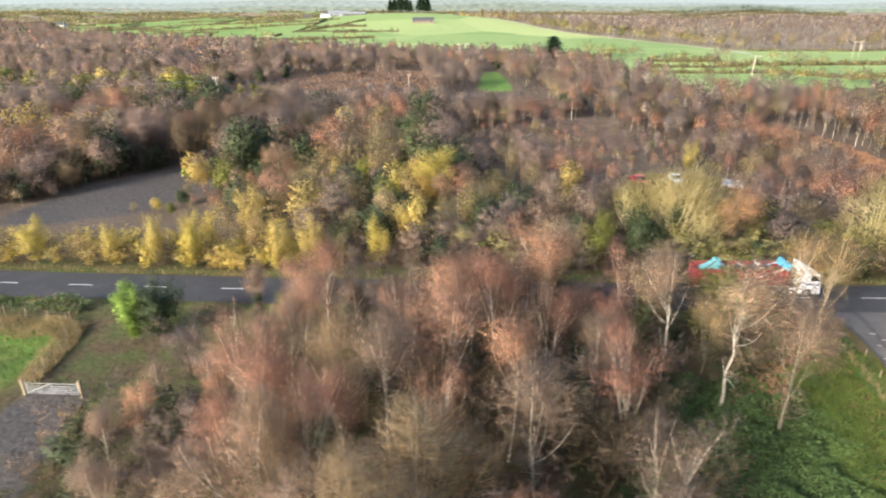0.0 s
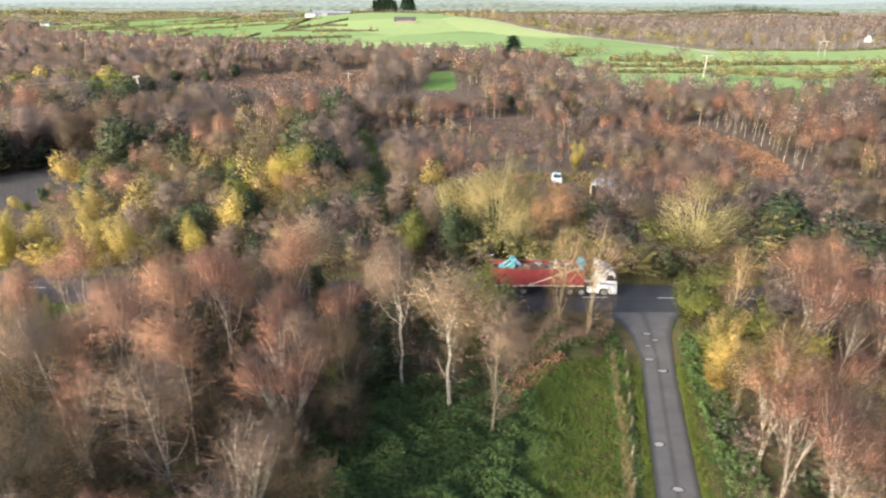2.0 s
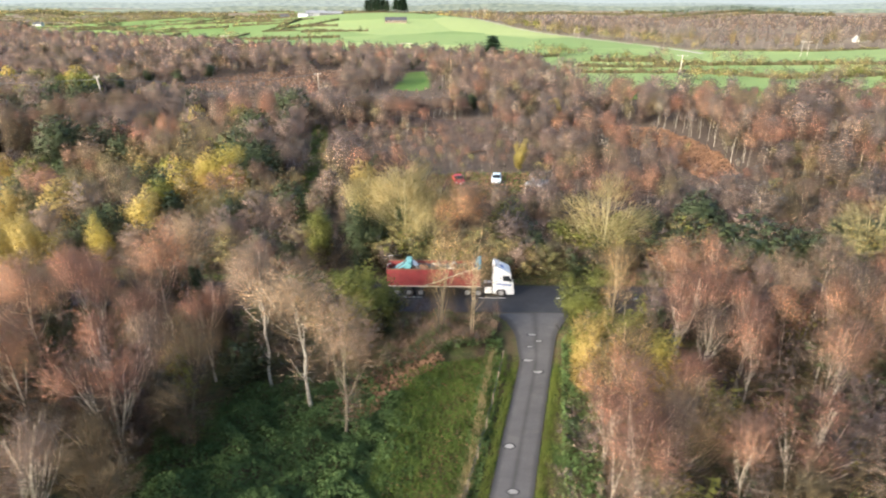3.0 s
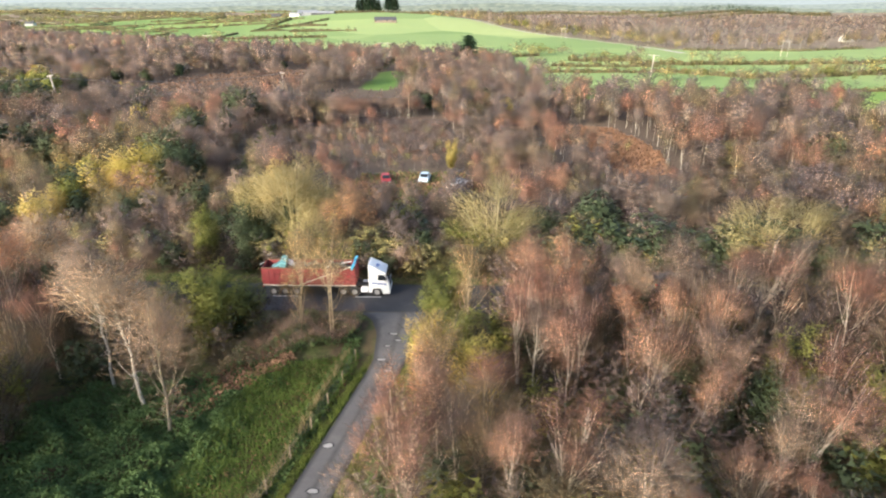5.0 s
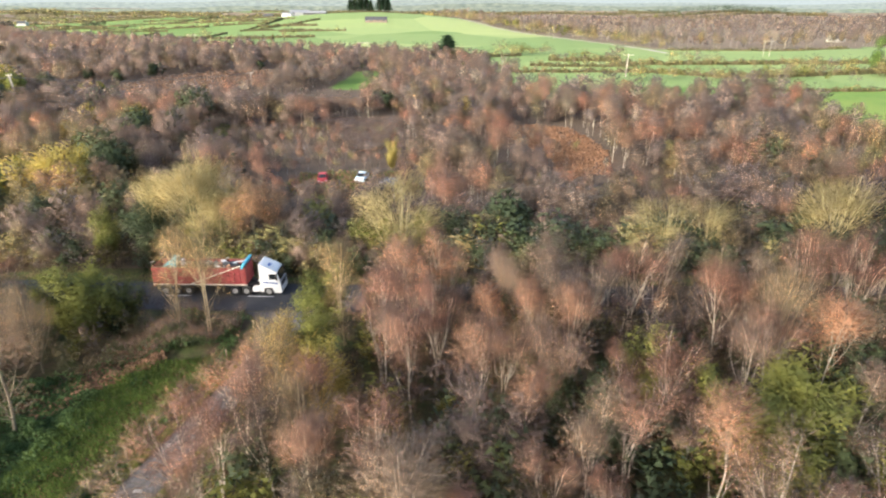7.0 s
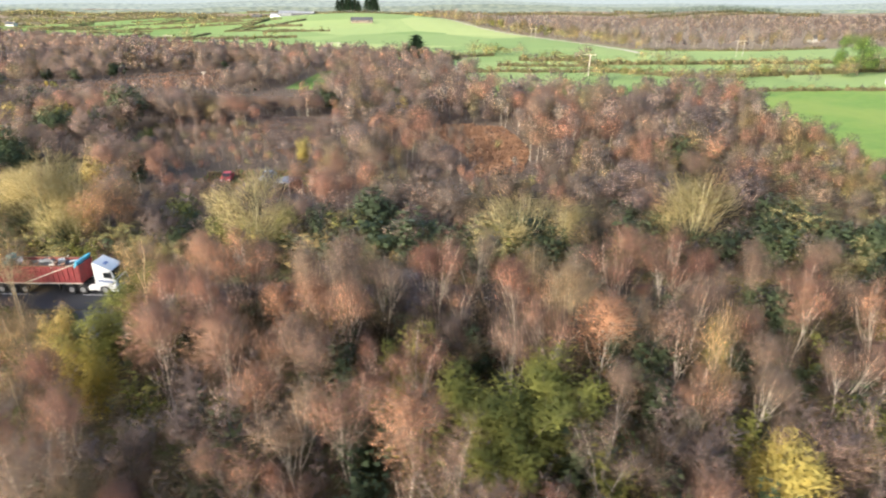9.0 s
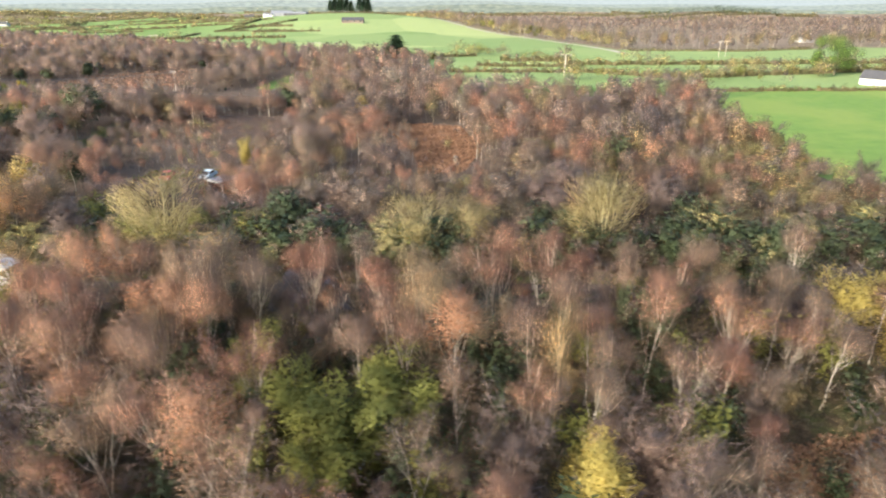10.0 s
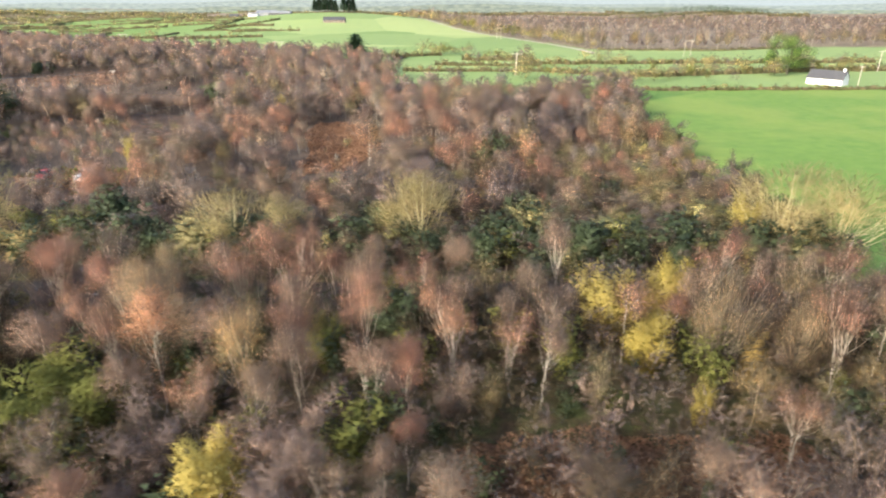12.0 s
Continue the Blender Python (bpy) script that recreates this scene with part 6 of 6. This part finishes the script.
def pole(x, y, h, arm=2.2, lean=0.0, r=0.14):
    root = new("utility_pole")
    root.matrix_basis = Matrix.Translation((x, y, float(height(x, y)))) @ Matrix.Rotation(lean, 4, "Y")
    tagged(root, "pale weathered wooden utility pole with a crossarm" if arm else "pale weathered wooden pole", "utility pole", "utility poles")
    part("shaft", rod([(0, 0, -0.3), (0, 0, h)], r, 8), M["pole"], root)
    if arm:
        part("crossarm", box(-arm / 2, arm / 2, -0.09, 0.09, h - 0.35, h - 0.17, 0.02), M["pole"], root)
        for k in (-0.45, 0, 0.45):
            part("insulator", rod([(k * arm, 0, h - 0.17), (k * arm, 0, h + 0.1)], 0.07), M["lamp_clear"], root)
    return root


pole(-60.5, 165, 11.0, 1.6, radians(-5), 0.2)
pole(133.0, 264, 9.0, 4.6, radians(2), 0.22)
pole(-190, 172, 10, 1.8)
pole(-12, 214, 6.5, 1.8)
pole(300, 283, 9, 3.4)
pole(400, 418, 9, 3.4)
pole(251, 221, 8, 2.0)
pole(262, 219, 6, 0, radians(8))


def twin_pole(x, y, h):
    root = new("twin_pole")
    root.matrix_basis = Matrix.Translation((x, y, float(height(x, y))))
    tagged(root, "two pale wooden poles joined by one crossarm", "utility pole", "utility poles")
    for k in (-1.9, 1.9):
        part("shaft", rod([(k, 0, -0.3), (k, 0, h)], 0.13), M["pole"], root)
    part("crossarm", box(-3.4, 3.4, -0.14, 0.14, h - 0.5, h - 0.25, 0.02), M["pole"], root)


for x, y in [(246, 370), (150, 560), (-118, 430), (11, 345), (420, 420)]:
    twin_pole(x, y, 9)


def cable(a, b, sag, label):
    t = np.linspace(0, 1, 14)
    pts = [(a[0] + (b[0] - a[0]) * u, a[1] + (b[1] - a[1]) * u, a[2] + (b[2] - a[2]) * u - sag * 4 * u * (1 - u)) for u in t]
    ob = part("power_cable", rod(pts, 0.03, 4), M["wire"])
    tagged(ob, label, "cable", "cables")


for dy in (-0.7, 0.0, 0.7):
    cable((-190, 172 + dy, 9.9), (-60.5, 165 + dy, 10.2), 2.0, "thin dark power cable sagging between poles")
    cable((-60.5, 165 + dy, 10.2), (-12, 214 + dy, 6.4), 1.6, "thin dark power cable sagging between poles")


M["dull_wall"] = surface("dull_wall", (0.17, 0.13, 0.105), (0.25, 0.20, 0.16), 2, 0.9)


def house(name, x, y, turn, L, W, wall_h, roof_h, wall, roof, label, chimney=True, windows=(), z=None):
    root = new(name)
    root.matrix_basis = Matrix.Translation((x, y, float(height(x, y)) if z is None else z)) @ Matrix.Rotation(radians(turn), 4, "Z")
    tagged(root, label, "house" if "shed" not in name else "shed")
    bm = prism([(-W / 2, -1.0), (W / 2, -1.0), (W / 2, wall_h), (0, wall_h + roof_h), (-W / 2, wall_h)], -L / 2, L / 2)
    bmesh.ops.rotate(bm, verts=bm.verts[:], cent=(0, 0, 0), matrix=Matrix.Rotation(radians(90), 3, "Z"))
    walls = part("wall", bm, wall, root)
    for s in (-1, 1):
        k = W / 2 + 0.35
        drop = roof_h * 0.35 / (W / 2)
        bm = prism([(s * k, wall_h - drop), (s * k, wall_h - drop + 0.16), (0, wall_h + roof_h + 0.18), (0, wall_h + roof_h + 0.02)], -L / 2 - 0.25, L / 2 + 0.25)
        bmesh.ops.rotate(bm, verts=bm.verts[:], cent=(0, 0, 0), matrix=Matrix.Rotation(radians(90), 3, "Z"))
        part("roof", bm, roof, root)
    if chimney:
        part("chimney", box(L / 2 - 1.4, L / 2 - 0.6, -0.4, 0.4, wall_h + roof_h - 0.3, wall_h + roof_h + 1.1, 0.04), wall, root)
    for wx, w, h in windows:
        frame_part = part("window", box(wx - w / 2, wx + w / 2, -W / 2 - 0.03, -W / 2 + 0.05, 0.9, 0.9 + h, 0.01), M["lamp_clear"], root)
        part("pane", box(wx - w / 2 + 0.08, wx + w / 2 - 0.08, -W / 2 - 0.05, -W / 2 - 0.02, 0.98, 0.82 + h), M["glass"], frame_part)
    return root


house("cottage", 249.0, 236, -52, 12.5, 6.0, 2.4, 2.6, M["whitewash"], M["slate"], "white single-storey cottage with a dark slate roof")
house("bungalow", -22, 712, 0, 24, 9, 2.6, 3.0, M["dull_wall"], M["slate"], "long dull brown bungalow with a dark roof on the hill", False, [(-10, 2.2, 1.3), (-5, 2.2, 1.3), (2, 1.6, 1.3), (9, 2.4, 1.3)])
house("farm_shed", -160, 868, 0, 13, 9, 3.6, 2, M["whitewash"], M["tin"], "white farm shed with a pale metal roof", False)
house("farm_shed", -146, 884, 8, 26, 14, 5, 3, M["tin"], M["tin"], "grey metal farm shed", False)
house("farm_shed", -118, 850, -4, 30, 10, 2.4, 2, M["slate"], M["tin"], "long low grey farm shed", False)
house("farm_shed", -184, 862, 0, 12, 7, 3, 1.6, M["slate"], M["slate"], "low dark farm shed", False)
for x, y, t in [(379, 521, 12), (584, 655, -12), (420, 1300, 0), (1010, 1330, -5), (980, 1250, 5), (-520, 860, 0)]:
    house("farmhouse", x, y, t, 12, 7, 3.0, 2.6, M["render_wall"], M["slate"], "distant pale rendered farmhouse with a grey roof", True)


def lean_to(m):
    root = new("open_shelter")
    root.matrix_basis = m
    tagged(root, "derelict open shelter with pale posts and corrugated roof", "shelter")
    for i in range(12):
        x = -1.5 + i * 0.26
        part("roof_sheet", prism([(x, 2.55), (x + 0.13, 2.62), (x + 0.26, 2.55), (x + 0.26, 2.52), (x + 0.13, 2.59), (x, 2.52)], -1.6, 1.6), M["tin"], root)
    part("fascia", box(-1.55, 1.65, -1.66, -1.6, 2.25, 2.6), M["tin"], root)
    for x in (-1.5, 1.55):
        for y in (-1.5, 1.5):
            part("post", box(x - 0.08, x + 0.08, y - 0.08, y + 0.08, -0.1, 2.52), M["pole"], root)
    part("back_wall", box(-1.5, 1.55, 1.5, 1.56, 0, 2.5), M["dull_wall"], root)
    part("end_wall", box(-1.6, -1.54, -1.5, 1.5, 0, 2.5), M["pole"], root)


lean_to(stand(47.0, 92.5, -28))


def farm_lane():
    ys, xs = [395, 425, 480, 575, 690, 860, 960], [196, 194, 184, 159, 119, 60, 16]
    M["pale_lane"] = surface("pale_lane", (0.36, 0.31, 0.25), (0.52, 0.46, 0.38), 2, 0.95)
    ob = strip("farm_lane", np.arange(395, 940, 6.0), lambda u: 2.2, lambda u: np.interp(u, ys, xs), M["pale_lane"], 0, 0.12, False, 3)
    tagged(ob, "pale narrow farm lane between the fields", "lane", kind="structure")


farm_lane()

# ---- low growth: brambles, tufts, bracken, hedges ----
def mass(name, label, category, material, points, size, blades=None, seed=3):
    """Low growth that nobody could count, as one mesh of small leaves or blades."""
    rng = np.random.default_rng(seed)
    points = np.asarray(points, float)
    shape = Shape()
    if blades:
        d = unit(rng.normal(0, 0.45, (len(points), 3)) + np.array([0, 0, 1.0]))
        slivers(shape, points, d, blades * rng.uniform(0.5, 1.4, len(points)), np.full(len(points), size), rng)
    else:
        leaves(shape, points, size, rng)
    tagged(new(name, shape.mesh(name, material)), label, category, kind="stuff")


def scatter(poly, n, seed, top=0.0, lumps=0.0):
    """Points over an outline, on the ground or up in lumps over it."""
    rng = np.random.default_rng(seed)
    p = np.array(poly)
    x, y = rng.uniform(p[:, 0].min(), p[:, 0].max(), n * 3), rng.uniform(p[:, 1].min(), p[:, 1].max(), n * 3)
    ok = inside(poly, x, y)
    x, y = x[ok][:n], y[ok][:n]
    bulge = np.clip(np.sin(x * 1.1 + np.sin(y * 0.9) * 1.6) * np.cos(y * 1.2 + np.sin(x * 0.7)) + 0.35, 0, 1)
    z = height(x, y) + (top + lumps * bulge) * rng.uniform(0.1, 1, len(x)) ** 0.6
    return np.stack([x, y, z], 1)


mass("brambles", "dark green tangle of brambles under the birches", "brambles", M["bramble"], scatter(BRAMBLES, 44000, 1, 0.25, 1.1), 0.17)
mass("brambles", "brambles where the thicket meets the grass", "brambles", M["bramble"], scatter([(22.5, 20), (26, 36), (25.6, 43), (29, 43.6), (28.8, 36), (26.6, 20)], 12000, 27, 0.1, 0.7), 0.17)
mass("bracken", "dead rusty bracken among the brambles", "bracken", M["bracken"], scatter([(22, 38), (26, 43), (30, 46), (32, 44), (28, 40), (26, 36)], 1800, 2, 0.2, 0.7), 0.25)
mass("rough_grass", "rough green grass in the clearing", "grass", M["grass_blade"], scatter(CLEARING, 17000, 3, 0.05, 0.45), 0.055, 0.45)
mass("bracken", "withered brown weeds through the clearing", "bracken", M["bracken"], scatter(CLEARING, 4200, 24, 0.05, 0.35), 0.17)
mass("brambles", "low brambles creeping into the clearing", "brambles", M["bramble"], scatter([(25, 24), (27.5, 36), (28.5, 43), (32.5, 44.2), (31, 36), (28.4, 24)], 9000, 26, 0.05, 0.5), 0.17)
mass("rough_grass", "rough grass on the ride through the wood", "grass", M["grass_blade"], scatter(RIDE, 5000, 25, 0.1, 0.3), 0.12, 0.5)
mass("dead_grass", "brown dead stalks through the clearing", "grass", M["straw"], scatter([(31.4, 24), (33.8, 34), (35.8, 45), (36.4, 46), (34.6, 35), (32.2, 24)], 3600, 4, 0.1, 0.5), 0.045, 0.7)
mass("brambles", "dark brambles among the sallows", "brambles", M["bramble"], scatter([(73, 18), (73, 36), (85, 36), (87, 18)], 15000, 28, 0.1, 0.9), 0.18)
mass("bracken", "dead bracken among the sallows", "bracken", M["bracken"], scatter([(76, 18), (77, 36), (85, 36), (87, 18)], 4000, 29, 0.1, 0.8), 0.2)
mass("brambles", "bramble and weed along the lane", "brambles", M["bramble"], np.concatenate([scatter([(31.5, 24), (33.8, 36), (35.8, 47), (37.2, 47), (35.5, 36), (33.0, 24)], 5000, 5, 0.1, 0.5), scatter([(38.6, 24), (40.6, 36), (42.6, 47), (45, 49), (43.5, 36), (41, 24)], 7000, 6, 0.1, 0.8)]), 0.2)
mass("bracken", "dead orange bracken in the wood", "bracken", M["bracken"], scatter(NEAR_BRACKEN, 24000, 7, 0.3, 0.9), 0.2)
mass("bracken", "dead orange bracken on the cleared bog", "bracken", M["bracken"], scatter(BRACKEN, 13000, 8, 0.15, 0.5), 0.32)
mass("heather", "dark dead heather on the cleared peat", "heather", M["mauve_twig"], scatter(PEAT, 14000, 9, 0.1, 0.8), 0.18, 0.9)
mass("heather", "brown heather and bracken on the far glade", "heather", M["brown_twig"], scatter(BROWN_GLADE, 4500, 19, 0.2, 0.8), 0.5, 1.0)
mass("bracken", "rusty bracken on the far glade", "bracken", M["bracken"], scatter(BROWN_GLADE, 2500, 20, 0.2, 0.6), 0.7)
mass("bracken", "dead bracken tufts on the cleared peat", "bracken", M["bracken"], scatter(PEAT, 3000, 10, 0.1, 0.4), 0.3)
mass("rough_grass", "rough grass round the parked cars", "grass", M["grass_blade"], scatter(CAR_GLADE, 1500, 11, 0.1, 0.4), 0.12, 0.7)
mass("bracken", "brown bracken round the parked cars", "bracken", M["bracken"], scatter(CAR_GLADE, 3000, 12, 0.1, 0.5), 0.35)
mass("weeds", "bright green weeds on the mound of spoil", "weeds", M["bright_leaf"], scatter([(-47, 103), (-46, 111), (-39, 110), (-36, 103)], 7000, 13, 1.4, 0.8), 0.4)
mass("straw_edge", "pale dead grass along the pasture hedge", "grass", M["straw"], np.concatenate([scatter([(-52, 49.4), (-36.2, 47.6), (-35.2, 50.0), (-52, 52.6)], 5000, 14, 0.1, 0.7), scatter([(-36.6, 50.0), (-35.4, 41), (-33.4, 41), (-34.0, 50.0)], 2600, 15, 0.1, 0.6)]), 0.05, 0.6)
mass("hedge_growth", "rough hedge of bramble between pasture and road", "hedge", M["bramble"], scatter([(-75, 53.0), (-36, 51.4), (-35, 53.0), (-75, 55.6)], 9000, 16, 0.9, 0.8), 0.22)
mass("hedge_growth", "brown stems in the pasture hedge", "hedge", M["brown_twig"], scatter([(-75, 52.6), (-36, 51.0), (-35, 53.0), (-75, 55.6)], 6000, 17, 0.8, 0.9), 0.04, 0.7)
mass("undergrowth", "brown stems and brambles at the foot of the alders", "undergrowth", M["brown_twig"], scatter([(26, 43), (29, 50), (37.2, 50.2), (36.4, 46.5), (31, 44.5)], 6000, 21, 0.5, 1.6), 0.045, 0.9)
mass("brambles", "brambles at the foot of the alders", "brambles", M["bramble"], scatter([(26, 43), (29, 50), (37.2, 50.2), (36.4, 46.5), (31, 44.5)], 3500, 22, 0.3, 1.2), 0.22)
mass("dead_grass", "pale dead stalks through the pasture", "grass", M["straw"], scatter([(-60, 34), (-60, 51), (-36.0, 50), (-34.5, 46), (-36, 40), (-42, 34)], 3500, 23, 0.05, 0.3), 0.05, 0.5)
rv = np.random.default_rng(5)
vx = rv.uniform(-110, 190, 26000)
vs = rv.choice([-1, 1], 26000)
vy = road_y(vx) + vs * (3.25 + rv.gamma(1.5, 0.45, 26000))
keep = (np.abs(vx - 40.6) > 6.5) | (vs > 0)
vp = np.stack([vx, vy, height(vx, vy)], 1)[keep]
mass("verge_grass", "yellowing grass on the road verges", "grass", M["grass_blade"], vp[::2], 0.05, 0.35)
mass("verge_straw", "dead stalks on the road verges", "grass", M["straw"], vp[1::2][vp[1::2][:, 1] > road_y(vp[1::2][:, 0])], 0.05, 0.5)
mass("lane_grass", "grass beside the lane", "grass", M["grass_blade"], np.stack([(lx := rv.uniform(0, 1, 9000)) * 0 + side_x(ly := rv.uniform(20, 49, 9000)) + rv.choice([-1, 1], 9000) * (side_half(ly) + 0.1 + rv.gamma(1.5, 0.3, 9000)), ly, np.full(9000, 0.0)], 1) + np.array([0, 0, 0.05]), 0.05, 0.35)
mass("pasture_grass", "tussocky pasture grass by the gate", "grass", M["grass_blade"], scatter([(-60, 34), (-60, 51), (-36.0, 50), (-34.5, 46), (-36, 40), (-42, 34)], 14000, 18, 0.05, 0.15), 0.05, 0.35)


def green_tree(x, y, h, w):
    rng = np.random.default_rng(77)
    root = new("leafy_tree")
    root.matrix_basis = Matrix.Translation((x, y, float(height(x, y))))
    tagged(root, "large rounded tree still in green leaf by the cottage", "tree")
    wood, top = Shape(), Shape()
    tube(wood, [(0, 0, -0.3), (0.2, 0, h * 0.3), (0, 0.2, h * 0.8)], [0.5, 0.35, 0.08], 8)
    for i in range(10):
        a, e = rng.uniform(0, 6.28), rng.uniform(0.4, 0.85)
        tube(wood, [(0.1, 0.05, h * 0.25), (w * 0.25 * math.cos(a), w * 0.25 * math.sin(a), h * 0.45), (w * 0.42 * math.cos(a), w * 0.42 * math.sin(a), h * e)], [0.22, 0.14, 0.04], 5)
    centres = np.stack([rng.uniform(-0.36, 0.36, 34) * w, rng.uniform(-0.3, 0.3, 34) * w, rng.uniform(0.25, 0.86, 34) * h], 1)
    centres[:, :2] *= np.sqrt(np.clip(1.15 - ((centres[:, 2:] / h - 0.45) / 0.55) ** 2, 0.1, 1))
    pick = rng.integers(0, 34, 11000)
    way = unit(rng.normal(size=(11000, 3)))
    leaves(top, centres[pick] + way * rng.uniform(0, 1, (11000, 1)) ** 0.3 * 2.6, 0.48, rng, way)
    for name, me in (("trunk", wood.mesh("trunk", M["grey_bark"], False)), ("crown", top.mesh("crown", M["fresh_leaf"]))):
        new(name, me).parent = root


green_tree(253, 272, 17, 22)
